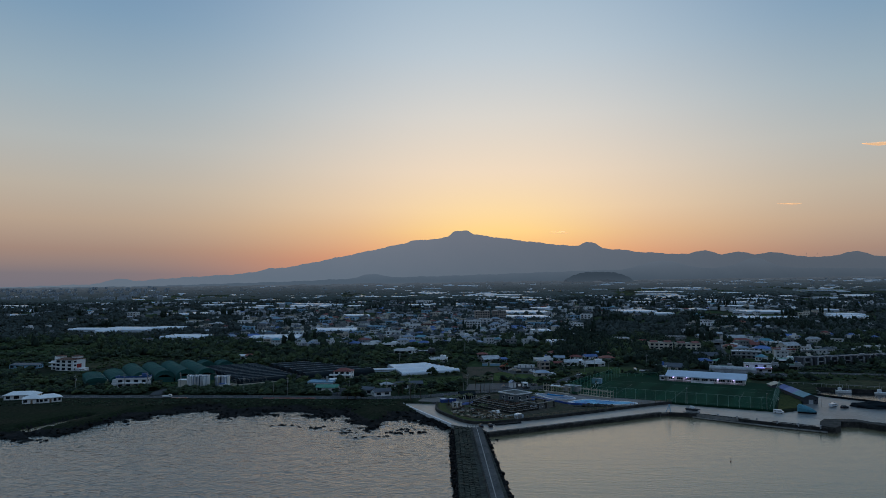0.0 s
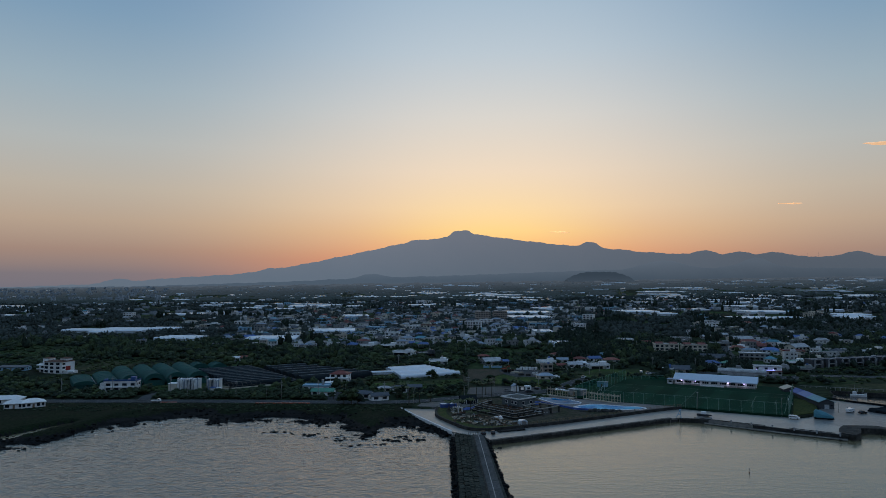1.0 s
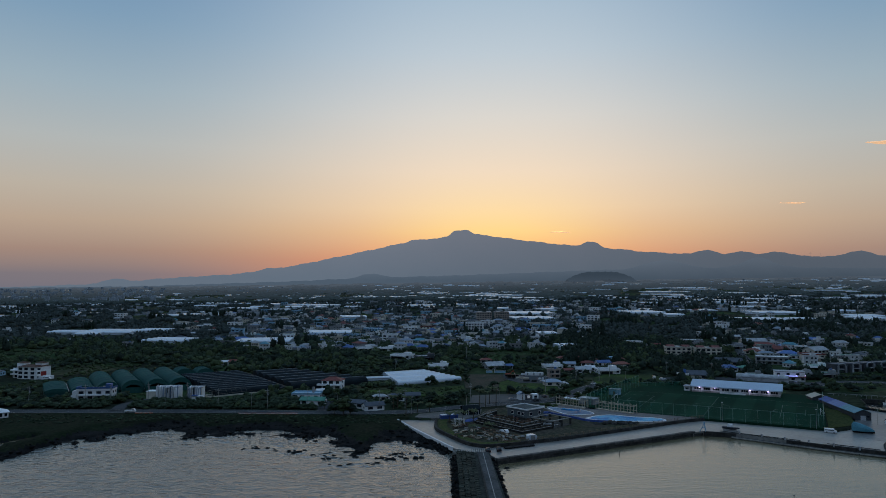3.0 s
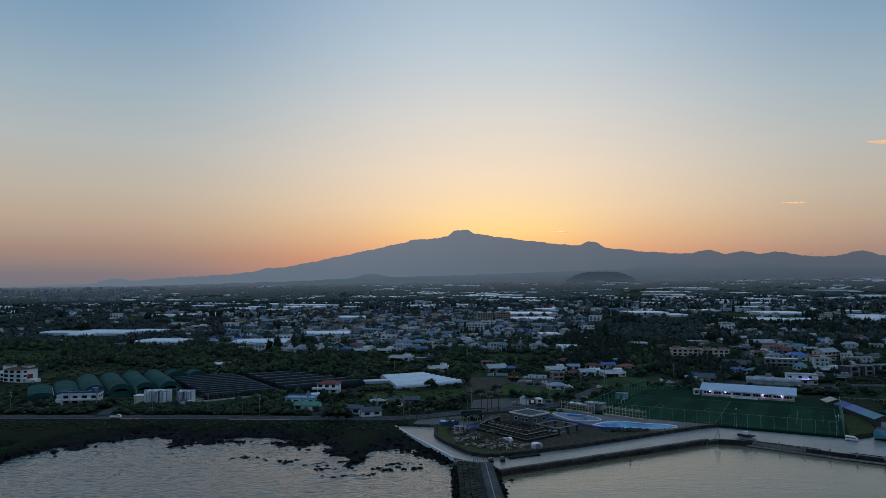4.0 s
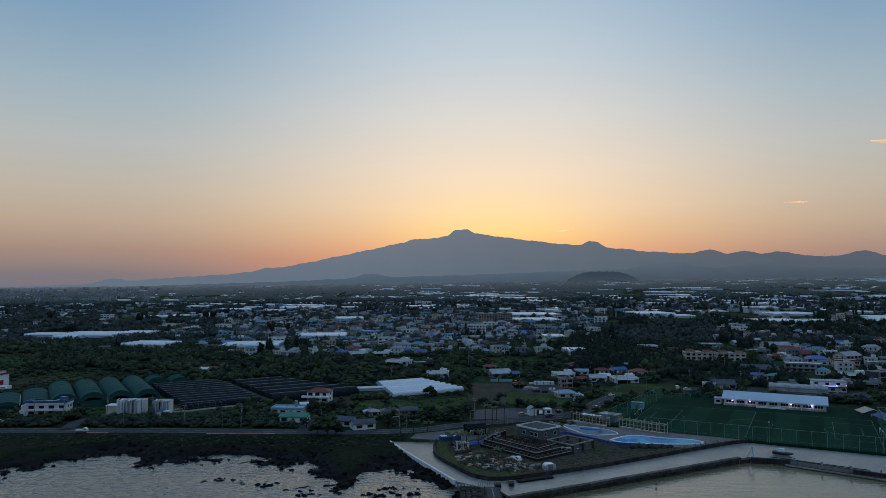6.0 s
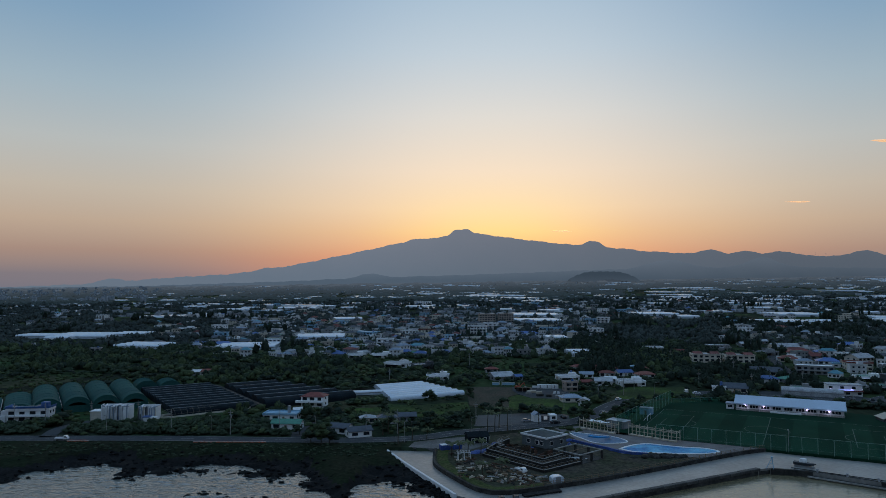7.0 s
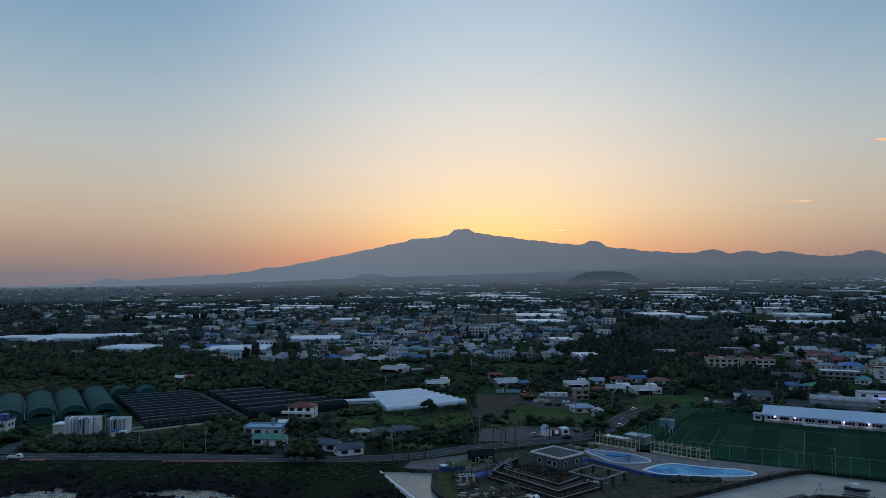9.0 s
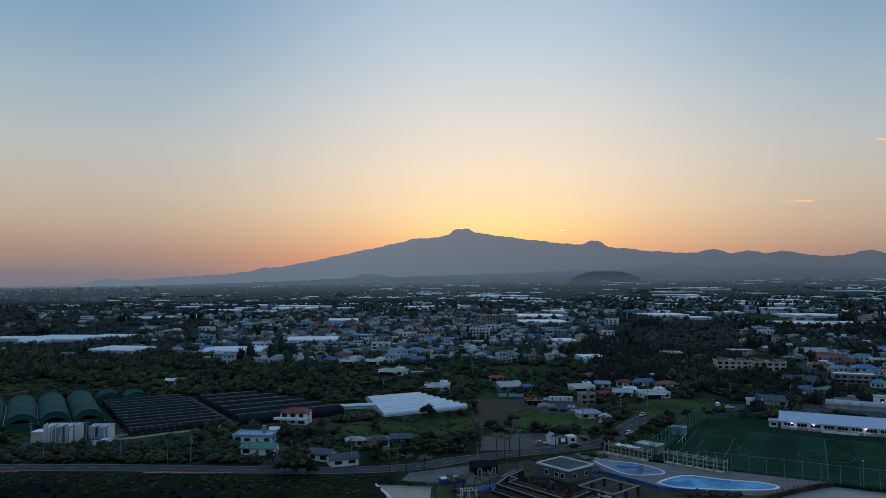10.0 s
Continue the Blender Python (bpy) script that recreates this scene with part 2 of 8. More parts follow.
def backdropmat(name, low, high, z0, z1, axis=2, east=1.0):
    """Distance haze painted as emission: faint airlight from low to high along axis, thinner to the east."""
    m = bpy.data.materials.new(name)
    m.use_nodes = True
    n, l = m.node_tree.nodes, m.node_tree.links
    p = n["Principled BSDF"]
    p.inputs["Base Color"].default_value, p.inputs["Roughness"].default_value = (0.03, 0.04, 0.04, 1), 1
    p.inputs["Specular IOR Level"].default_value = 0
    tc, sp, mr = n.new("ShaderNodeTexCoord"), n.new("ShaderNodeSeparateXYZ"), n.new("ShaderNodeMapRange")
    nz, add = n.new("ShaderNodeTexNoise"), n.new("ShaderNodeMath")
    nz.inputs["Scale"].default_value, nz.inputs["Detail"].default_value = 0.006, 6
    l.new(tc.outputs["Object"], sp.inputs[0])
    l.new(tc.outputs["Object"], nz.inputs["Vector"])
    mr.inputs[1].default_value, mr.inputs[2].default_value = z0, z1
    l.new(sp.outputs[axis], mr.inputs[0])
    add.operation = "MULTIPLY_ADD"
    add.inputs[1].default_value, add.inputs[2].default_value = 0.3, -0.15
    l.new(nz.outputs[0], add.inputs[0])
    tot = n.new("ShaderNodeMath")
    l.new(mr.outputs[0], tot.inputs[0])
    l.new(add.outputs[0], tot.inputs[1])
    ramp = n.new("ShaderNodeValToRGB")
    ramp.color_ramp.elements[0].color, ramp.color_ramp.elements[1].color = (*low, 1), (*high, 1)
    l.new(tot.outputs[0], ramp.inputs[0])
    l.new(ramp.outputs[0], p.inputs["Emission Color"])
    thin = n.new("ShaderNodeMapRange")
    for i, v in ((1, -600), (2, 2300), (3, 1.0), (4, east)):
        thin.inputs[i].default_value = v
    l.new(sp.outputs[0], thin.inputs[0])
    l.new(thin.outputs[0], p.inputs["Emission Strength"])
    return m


# ---------------------------------------------------------------- mesh tools
def mesh_np(name, verts, faces, material, smooth=False):
    """A mesh from arrays; faces: (n, 3) or (n, 4) vertex numbers."""
    me = bpy.data.meshes.new(name)
    verts, faces = np.asarray(verts, dtype=np.float32), np.asarray(faces, dtype=np.int32)
    k = faces.shape[1]
    me.vertices.add(len(verts))
    me.vertices.foreach_set("co", verts.ravel())
    me.loops.add(faces.size)
    me.loops.foreach_set("vertex_index", faces.ravel())
    me.polygons.add(len(faces))
    me.polygons.foreach_set("loop_start", np.arange(0, faces.size, k, dtype=np.int32))
    if smooth:
        me.polygons.foreach_set("use_smooth", np.ones(len(faces), dtype=bool))
    me.update(calc_edges=True)
    me.validate()
    for m in material if isinstance(material, (list, tuple)) else [material]:
        me.materials.append(m)
    return me


def finish(name, bm, material):
    me = bpy.data.meshes.new(name)
    bmesh.ops.recalc_face_normals(bm, faces=bm.faces)
    bm.to_mesh(me)
    bm.free()
    me.materials.append(material)
    return me


def part(name, bm, material, parent, label=""):
    """One mesh object under a thing or a part; bm may be a mesh that parts share."""
    me = bm if isinstance(bm, bpy.types.Mesh) else finish(name, bm, material)
    ob = new(name, me)
    ob.parent = parent
    return tagged(ob, label)


def thing(name, x, y, z, turn=0.0, label="", category="", group="", kind=""):
    ob = new(name)
    ob.matrix_basis = pose(x, y, z, 0, 0, turn)
    return tagged(ob, label, category, group, kind)


def box(bm, x0, x1, y0, y1, z0, z1, bevel=0.0, taper=0.0):
    """An axis-aligned block, bevelled; taper draws in the top."""
    r = bmesh.ops.create_cube(bm, size=1)
    for v in r["verts"]:
        top = v.co.z > 0
        cx, cy = (x0 + x1) / 2, (y0 + y1) / 2
        k = 1 - taper if top else 1
        v.co = Vector((cx + v.co.x * (x1 - x0) * k, cy + v.co.y * (y1 - y0) * k, z1 if top else z0))
    if bevel:
        es = list({e for v in r["verts"] for e in v.link_edges})
        bmesh.ops.bevel(bm, geom=es, offset=bevel, segments=1, affect="EDGES")
    return r


def bar(bm, a, b, r=0.05, sides=6, r2=None):
    """A round bar from a to b, tapering to r2."""
    a, b = Vector(a), Vector(b)
    d = b - a
    m = Matrix.Translation((a + b) / 2) @ d.to_track_quat("Z", "Y").to_matrix().to_4x4()
    bmesh.ops.create_cone(bm, cap_ends=True, segments=sides, radius1=r, radius2=r if r2 is None else r2, depth=d.length, matrix=m)


def one_box(*a, **k):
    bm = bmesh.new()
    box(bm, *a, **k)
    return bm


def prism(bm, outline, z0, z1):
    """An upright prism over a closed outline of (x, y)."""
    lo = [bm.verts.new((x, y, z0)) for x, y in outline]
    hi = [bm.verts.new((x, y, z1)) for x, y in outline]
    bm.faces.new(hi)
    bm.faces.new(list(reversed(lo)))
    for i in range(len(lo)):
        j = (i + 1) % len(lo)
        bm.faces.new((lo[i], lo[j], hi[j], hi[i]))


def ribbon(bm, line, half, z0, z1):
    """A strip of that half width along a line of (x, y), from z0 up to z1."""
    pts = [Vector((x, y, 0)) for x, y in line]
    rows = []
    for i, q in enumerate(pts):
        d = (pts[min(i + 1, len(pts) - 1)] - pts[max(i - 1, 0)]).normalized()
        nrm = Vector((-d.y, d.x, 0)) * half
        rows.append([bm.verts.new((w.x, w.y, z)) for w in (q + nrm, q - nrm) for z in (z0, z1)])
    for a, b in zip(rows, rows[1:]):
        bm.faces.new((a[1], b[1], b[3], a[3]))
        bm.faces.new((a[0], a[1], a[3], a[2])) if a is rows[0] else None
        bm.faces.new((a[0], b[0], b[1], a[1]))
        bm.faces.new((a[2], a[3], b[3], b[2]))
    b = rows[-1]
    bm.faces.new((b[0], b[2], b[3], b[1]))


def smooth_line(points, step=4.0):
    """Catmull-Rom through (x, y) points."""
    ps = [Vector((*q, 0)) for q in points]
    ps = [2 * ps[0] - ps[1]] + ps + [2 * ps[-1] - ps[-2]]
    out = []
    for a, b, c, d in zip(ps, ps[1:], ps[2:], ps[3:]):
        n = max(1, int((c - b).length / step))
        for i in range(n):
            t = i / n
            q = 0.5 * (2 * b + (c - a) * t + (2 * a - 5 * b + 4 * c - d) * t * t + (3 * b - a - 3 * c + d) * t ** 3)
            out.append((q.x, q.y))
    out.append((ps[-2].x, ps[-2].y))
    return out


rng = np.random.default_rng(7)
rnd = random.Random(11)
taken = []   # (x, y, radius) where no tree may stand


def claim(x, y, r):
    taken.append((x, y, r))


def claim_line(line, r):
    for (x0, y0), (x1, y1) in zip(line, line[1:]):
        n = max(1, int(math.hypot(x1 - x0, y1 - y0) / r))
        for i in range(n + 1):
            claim(x0 + (x1 - x0) * i / n, y0 + (y1 - y0) * i / n, r)


# ---------------------------------------------------------------- the lie of the land
def ground(x, y):
    """Height of the coastal plain: level by the shore, then rising inland, more so to the east."""
    u = max(-0.6, min(0.6, x / max(y, 1.0)))
    return 4.5 + (0.023 + 0.017 * u) * max(0.0, y - 540.0)


SEA = 1.5
COAST = [(-420, 256), (-300, 270), (-230, 280), (-188, 291), (-172, 299), (-168, 312), (-164, 335), (-150, 342), (-141, 356), (-133, 364), (-122, 362), (-115, 349), (-97, 353), (-80, 357), (-70, 353), (-57, 344), (-52, 354),
         (-48, 341), (-42, 328), (-36, 317), (-32, 315), (-30, 328), (-27, 340), (-18, 343), (-12, 334), (-5, 325), (4, 321)]
HARBOUR = [(4, 321), (14, 315), (20, 312), (108, 357), (117, 361), (130, 353), (176, 319), (184, 334), (197, 334), (205, 322), (300, 300), (520, 270)]
edge_x = np.array([q[0] for q in COAST + HARBOUR[1:]], dtype=float)
edge_y = np.array([q[1] for q in COAST + HARBOUR[1:]], dtype=float)


def land_z(X, Y):
    """Height of the ground sheet on arrays."""
    u = np.clip(X / np.maximum(Y, 1), -0.6, 0.6)
    h = 4.5 + (0.023 + 0.017 * u) * np.maximum(0, Y - 540)
    wob = 1.6 * np.sin(X * 0.21) * np.sin(X * 0.083 + 1) + 2.2 * np.sin(X * 0.47 + 2) * np.sin(Y * 0.3) + 1.4 * np.sin(X * 0.9 + Y * 0.7)
    west = X < 2
    d = Y - np.interp(X, edge_x, edge_y) - np.where(west, wob, 0)
    shore = np.clip(d / 26, 0, 1)
    rough = (np.sin(X * 0.8 + 1.3 * np.sin(Y * 0.5)) * np.sin(Y * 0.9 + np.sin(X * 0.6))) * 0.55 + np.sin(X * 1.9 + Y * 0.4) * np.sin(Y * 1.7 - X * 0.5) * 0.3
    pools = np.clip(np.sin(X * 0.13 + 2 * np.sin(X * 0.037)) * np.sin(Y * 0.34 + X * 0.05) - 0.12, 0, 1) * np.clip(1 - np.abs(shore - 0.35) * 3, 0, 1)
    low = 0.75 + 2.2 * shore ** 0.8 + rough * np.clip(1.3 - shore, 0, 1) - 4.5 * pools
    rise = np.clip((d - 22) / 14, 0, 1)
    hw = np.where(d < 0, np.maximum(-3.0, d * 0.35 + 0.8 + rough * 0.8), low * (1 - rise) + h * rise)
    he = np.where(d < 6, -3.0, np.where(d < 9, 3.0, 3.0 + (h - 3.0) * np.clip((d - 9) / 6, 0, 1)))
    return np.where(west, hw, he)


rows_y = np.concatenate([np.arange(225, 440, 1.6), np.arange(440, 640, 5), np.geomspace(640, 4860, 90)])
cols_u = np.linspace(-1, 1, 460)
half_w = 120 + rows_y * 0.86
GX = cols_u[None, :] * half_w[:, None]
GY = np.repeat(rows_y[:, None], len(cols_u), 1)
GZ = land_z(GX, GY)
idx = np.arange(GX.size).reshape(GX.shape)
quads = np.stack([idx[:-1, :-1], idx[:-1, 1:], idx[1:, 1:], idx[1:, :-1]], -1).reshape(-1, 4)
BASIN = [(224, 413), (247, 384), (330, 352), (420, 330), (420, 386), (330, 413), (278, 431), (240, 448)]


def inside(X, Y, poly):
    hit = np.zeros(np.shape(X), dtype=bool)
    for (x0, y0), (x1, y1) in zip(poly, poly[1:] + poly[:1]):
        c = (y0 > Y) != (y1 > Y)
        hit ^= c & (X < (x1 - x0) * (Y - y0) / (y1 - y0 + 1e-9) + x0)
    return hit


GZ = np.where(inside(GX, GY, BASIN), -3.0, GZ)
pool_t = np.clip(((GX + 190) * 11 + (GY - 320) * 27) / 850, 0, 1)
pool_d = np.hypot(GX + 190 - 11 * pool_t, GY - 320 - 27 * pool_t) + 1.2 * np.sin(GX * 0.9) * np.sin(GY * 0.7)
pool_w = np.exp(-(pool_d / 4.6) ** 4)
GZ = GZ * (1 - pool_w) + 1.9 * pool_w
APRON = [(-22.5, 386), (-14, 366), (4, 327), (9, 323), (18, 316), (20, 311), (110, 357), (116, 359.5), (126, 356.5), (152, 335.5), (176, 320), (184, 335), (197, 336), (215, 330), (260, 318), (330, 305),
         (330, 349), (246, 381), (222, 413), (214, 420), (199, 384), (190, 366), (176, 358), (96, 400), (60, 352), (0, 352), (-2, 384)]
GZ = np.where(inside(GX, GY, APRON), np.minimum(GZ, 2.0), GZ)

# land cover: plots of dark green crops, scrub and soil
M["land"] = mat("farmland", (0.03, 0.042, 0.026), 0.95, 0.5, 0.02, 0.25, 0.3, tint=(0.042, 0.049, 0.031), spec=0.02)
ln, ll = M["land"].node_tree.nodes, M["land"].node_tree.links
plots, plot_hs, lp = ln.new("ShaderNodeTexVoronoi"), ln.new("ShaderNodeMix"), ln["Principled BSDF"]
plots.inputs["Scale"].default_value = 0.018
plot_tc = ln.new("ShaderNodeTexCoord")
ll.new(plot_tc.outputs["Object"], plots.inputs["Vector"])
plot_hs.data_type, plot_hs.blend_type = "RGBA", "MULTIPLY"
plot_hs.inputs[0].default_value = 1
plot_ramp = ln.new("ShaderNodeValToRGB")
plot_ramp.color_ramp.interpolation = "CONSTANT"
for i, (pos, c) in enumerate([(0.0, (0.7, 0.8, 0.75)), (0.3, (1.0, 1.25, 0.9)), (0.55, (0.6, 0.6, 0.65)), (0.75, (1.5, 1.3, 1.2)), (0.88, (1.1, 1.5, 1.0))]):
    e = plot_ramp.color_ramp.elements[i] if i < 2 else plot_ramp.color_ramp.elements.new(pos)
    e.position, e.color = pos, (*c, 1)
sepc = ln.new("ShaderNodeSeparateColor")
ll.new(plots.outputs["Color"], sepc.inputs[0])
ll.new(sepc.outputs[0], plot_ramp.inputs[0])
ll.new(lp.inputs["Base Color"].links[0].from_socket, plot_hs.inputs[6])
ll.new(plot_ramp.outputs[0], plot_hs.inputs[7])
ll.new(plot_hs.outputs[2], lp.inputs["Base Color"])

# far ground: haze painted as emission, brighter with distance
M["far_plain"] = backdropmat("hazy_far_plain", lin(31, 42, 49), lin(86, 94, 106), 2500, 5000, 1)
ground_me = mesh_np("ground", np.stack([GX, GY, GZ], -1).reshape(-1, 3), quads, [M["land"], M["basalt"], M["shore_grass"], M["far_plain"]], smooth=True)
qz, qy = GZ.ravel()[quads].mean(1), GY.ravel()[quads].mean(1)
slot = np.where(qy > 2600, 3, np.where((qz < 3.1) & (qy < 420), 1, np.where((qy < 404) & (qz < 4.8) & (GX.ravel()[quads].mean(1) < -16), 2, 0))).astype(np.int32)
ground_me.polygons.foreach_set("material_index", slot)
tagged(new("ground", ground_me), "dark green coastal plain rising gently inland", "ground", kind="structure")


def sheet(name, x0, x1, y0, y1, z, material, label):
    me = mesh_np(name, [(x0, y0, z), (x1, y0, z), (x1, y1, z), (x0, y1, z)], [(0, 1, 2, 3)], material)
    tagged(new(name, me), label, "water", kind="structure")


sheet("sea", -6000, 9.0, -4800, 600, SEA, M["sea"], "open sea with small wind waves at dusk")
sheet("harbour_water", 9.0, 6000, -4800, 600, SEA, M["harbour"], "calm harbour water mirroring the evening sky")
sheet("seabed", -6000, 6000, -4800, 240, -3.2, M["basalt"], "dark sea bed")


# ---------------------------------------------------------------- mountain and hills far behind
def ridge(name, label, y0, depth, base_pts, bumps, material, foot, grain=1.0, half=4600, n=1400):
    xs = np.linspace(-half, half, n)
    top = np.interp(xs, [q[0] for q in base_pts], [q[1] for q in base_pts])
    k = np.hanning(51)
    top = np.convolve(np.pad(top, 25, mode="edge"), k / k.sum(), mode="valid")
    for c, w, h, *e in bumps:
        top = top + h * np.exp(-np.abs((xs - c) / w) ** (e[0] if e else 2.6))
    top = top + grain * (np.sin(xs * 0.031) * 2 + np.sin(xs * 0.083 + 1) * 1.4 + np.sin(xs * 0.19) * 0.7)
    prof = np.array([0, 0.18, 0.4, 0.62, 0.82, 0.95, 1.0, 0.8, 0.3, 0.0])
    ys = y0 + depth * np.array([-1, -0.8, -0.6, -0.4, -0.22, -0.08, 0, 0.15, 0.5, 0.8])
    X = np.repeat(xs[None], len(ys), 0)
    Y = np.repeat(ys[:, None], n, 1)
    Z = foot + (top[None] - foot) * prof[:, None]
    gully = np.sin(X * 0.012 + Y * 0.004) * np.sin(X * 0.027 + 2) * 9
    Z = Z + gully * (prof * (1 - prof))[:, None] * 2
    i = np.arange(X.size).reshape(X.shape)
    q = np.stack([i[:-1, :-1], i[:-1, 1:], i[1:, 1:], i[1:, :-1]], -1).reshape(-1, 4)
    tagged(new(name, mesh_np(name, np.stack([X, Y, Z], -1).reshape(-1, 3), q, material, smooth=True)), label, "mountain", kind="structure")


# haze put into the emission of the mountain, foothills and cone
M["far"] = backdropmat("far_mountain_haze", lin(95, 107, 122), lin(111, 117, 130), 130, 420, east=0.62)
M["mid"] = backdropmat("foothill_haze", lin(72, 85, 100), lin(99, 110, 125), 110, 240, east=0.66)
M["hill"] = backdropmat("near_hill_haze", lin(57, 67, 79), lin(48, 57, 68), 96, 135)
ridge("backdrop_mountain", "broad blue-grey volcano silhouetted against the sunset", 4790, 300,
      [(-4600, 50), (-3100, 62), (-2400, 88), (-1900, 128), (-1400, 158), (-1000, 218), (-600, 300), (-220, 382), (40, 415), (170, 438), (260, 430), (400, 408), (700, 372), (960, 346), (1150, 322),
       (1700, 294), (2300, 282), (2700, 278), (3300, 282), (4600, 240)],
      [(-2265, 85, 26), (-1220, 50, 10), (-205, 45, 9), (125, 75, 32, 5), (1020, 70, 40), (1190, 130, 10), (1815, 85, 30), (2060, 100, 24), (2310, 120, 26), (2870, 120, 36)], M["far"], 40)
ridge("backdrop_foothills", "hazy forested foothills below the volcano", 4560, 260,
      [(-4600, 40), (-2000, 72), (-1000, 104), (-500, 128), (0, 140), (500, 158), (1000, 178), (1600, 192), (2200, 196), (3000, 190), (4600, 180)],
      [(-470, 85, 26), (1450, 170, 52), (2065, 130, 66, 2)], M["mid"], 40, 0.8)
hx, hy = np.meshgrid(np.linspace(-1, 1, 41), np.linspace(-1, 1, 21))
hr = np.sqrt(hx ** 2 + hy ** 2)
hz = 92 + 53 * np.clip(1.15 - hr ** 2.2, 0, 1) ** 0.8 + 2 * np.sin(hx * 31) + 1.5 * np.sin(hx * 57 + hy * 20)
hi = np.arange(hx.size).reshape(hx.shape)
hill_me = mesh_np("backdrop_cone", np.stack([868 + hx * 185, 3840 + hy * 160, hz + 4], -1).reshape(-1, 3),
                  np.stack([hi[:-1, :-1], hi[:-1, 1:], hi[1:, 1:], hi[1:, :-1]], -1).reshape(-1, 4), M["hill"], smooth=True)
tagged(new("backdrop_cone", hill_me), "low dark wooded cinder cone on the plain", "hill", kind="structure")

# wisps of cloud, sunset light from below painted as emission, far over the foothills
M["cloud"] = glow("cloud_sunset_glow", lin(246, 198, 152), 0.75)
for cx, cz, w, h in ((2420, 650, 80, 7), (3040, 1075, 90, 18), (800, 452, 50, 4), (812, 444, 70, 3)):
    bm = bmesh.new()
    bmesh.ops.create_icosphere(bm, subdivisions=3, radius=1)
    for v in bm.verts:
        f = 1 + 0.35 * noise.noise(v.co * 2.3 + Vector((cx, 0, 0)))
        v.co = Vector((v.co.x * w * f + 12 * v.co.z, v.co.y * 18 * f, v.co.z * h * f * (0.6 + 0.5 * v.co.x)))
    ob = new("cloud", finish("cloud", bm, M["cloud"]))
    ob.matrix_basis = pose(cx, 4800, cz)
    tagged(ob, "thin wisp of cloud with painted orange sunset glow", "cloud", kind="structure")

# ---------------------------------------------------------------- harbour works
bm = bmesh.new()
prism(bm, APRON, -3.0, 3.5)
apron = tagged(new("quay_apron", finish("quay_apron", bm, M["apron"])), "pale wet concrete quay apron", "quay", kind="structure")
claim_line(APRON + APRON[:1], 5)
# low white kerb on the seaward side of the ramp
bm = bmesh.new()
ribbon(bm, [(-23, 386.5), (-14.3, 365.6), (3.6, 326.4)], 0.42, 2.6, 4.1)
ribbon(bm, smooth_line([(-23.1, 386.2), (-22.6, 388.4), (-20.5, 389.8), (-17, 390.2)], 1.0), 0.42, 2.6, 4.1)
tagged(new("ramp_kerb", finish("ramp_kerb", bm, M["white"])), "white concrete kerb along the boat ramp", "kerb", kind="structure")

# sea wall between apron and harbour: coping stones on a dark face
wall = thing("sea_wall", 0, 0, 0, label="dark weathered concrete sea wall along the harbour", category="wall", kind="structure")
bm = bmesh.new()
ribbon(bm, [(20, 309.6), (61, 331.6), (111, 358.4), (116.5, 360.4)], 0.9, -3, 2.75)
part("face", bm, M["darkstone"], wall)
bm = bmesh.new()
box(bm, -2.46, 2.46, -0.95, 0.85, 0, 0.95, 0.08)
cap_me = finish("coping_stone", bm, mat("dark_coping", (0.1, 0.096, 0.09), 0.8, 0.35, 0.4, 2.0, 0.05, per_object=0.35))
L = math.hypot(89, 48)
for i in range(20):
    t = (i + 0.5) / 20
    ob = part("coping_stone", cap_me, None, wall)
    ob.matrix_basis = pose(20 + 92 * t, 309.6 + 49.2 * t, 2.75 + rnd.uniform(-0.05, 0.05), 0, 0, math.degrees(math.atan2(48, 89.5)) + rnd.uniform(-1, 1))

# breakwater road and its armour blocks
pier = thing("breakwater", 0, 0, 0, label="breakwater road of grey concrete with rock armour", category="breakwater", kind="structure")
bm = bmesh.new()
prism(bm, [(5.2, 319.5), (17.9, 317.6), (20.0, 212), (21.6, 90), (4.4, 90), (4.9, 212)], -3, 3.7)
part("deck", bm, mat("dark_steps", (0.05, 0.056, 0.05), 0.9, 0.45, 0.2, 0.9, 0.12, spec=0.08), pier)
bm = bmesh.new()
ribbon(bm, [(15.5, 319), (16.7, 212), (17.7, 90)], 2.1, 3.5, 3.92)
part("carriageway", bm, mat("breakwater_concrete", (0.085, 0.09, 0.092), 0.85, 0.4, 0.12, 1.2, 0.03, tint=(0.06, 0.064, 0.066), spec=0.08), pier, "worn grey concrete carriageway")
bm = bmesh.new()
ribbon(bm, [(13.1, 319), (14.2, 212), (15.2, 90)], 0.2, 3.5, 4.12)
part("kerb_wall", bm, M["darkstone"], pier)
bm = bmesh.new()
ribbon(bm, [(15.4, 318), (16.2, 212), (17.1, 90)], 0.14, 3.9, 3.94)
part("painted_line", bm, M["paint"], pier, "worn white centre line")
mossy = mat("mossy_steps", (0.036, 0.042, 0.033), 0.9, 0.6, 0.22, 1.1, 0.25, tint=(0.07, 0.074, 0.066), spec=0.08)
for i, x in enumerate((6.0, 7.7, 9.4, 11.1)):
    bm = bmesh.new()
    ribbon(bm, [(x - 0.1, 206), (x - 0.3 + 0.3 * i, 90)], 0.7, 3.6, 3.95 + 0.3 * (3 - i))
    part("step", bm, mossy, pier)
bm = bmesh.new()
box(bm, -0.82, 0.82, -0.98, 0.98, -0.9, 0.0, 0.14)
block_me = finish("step_block", bm, mat("mossy_block", (0.034, 0.038, 0.03), 0.92, 0.6, 0.3, 1.3, 0.2, tint=(0.062, 0.066, 0.055), spec=0.06, per_object=0.4))
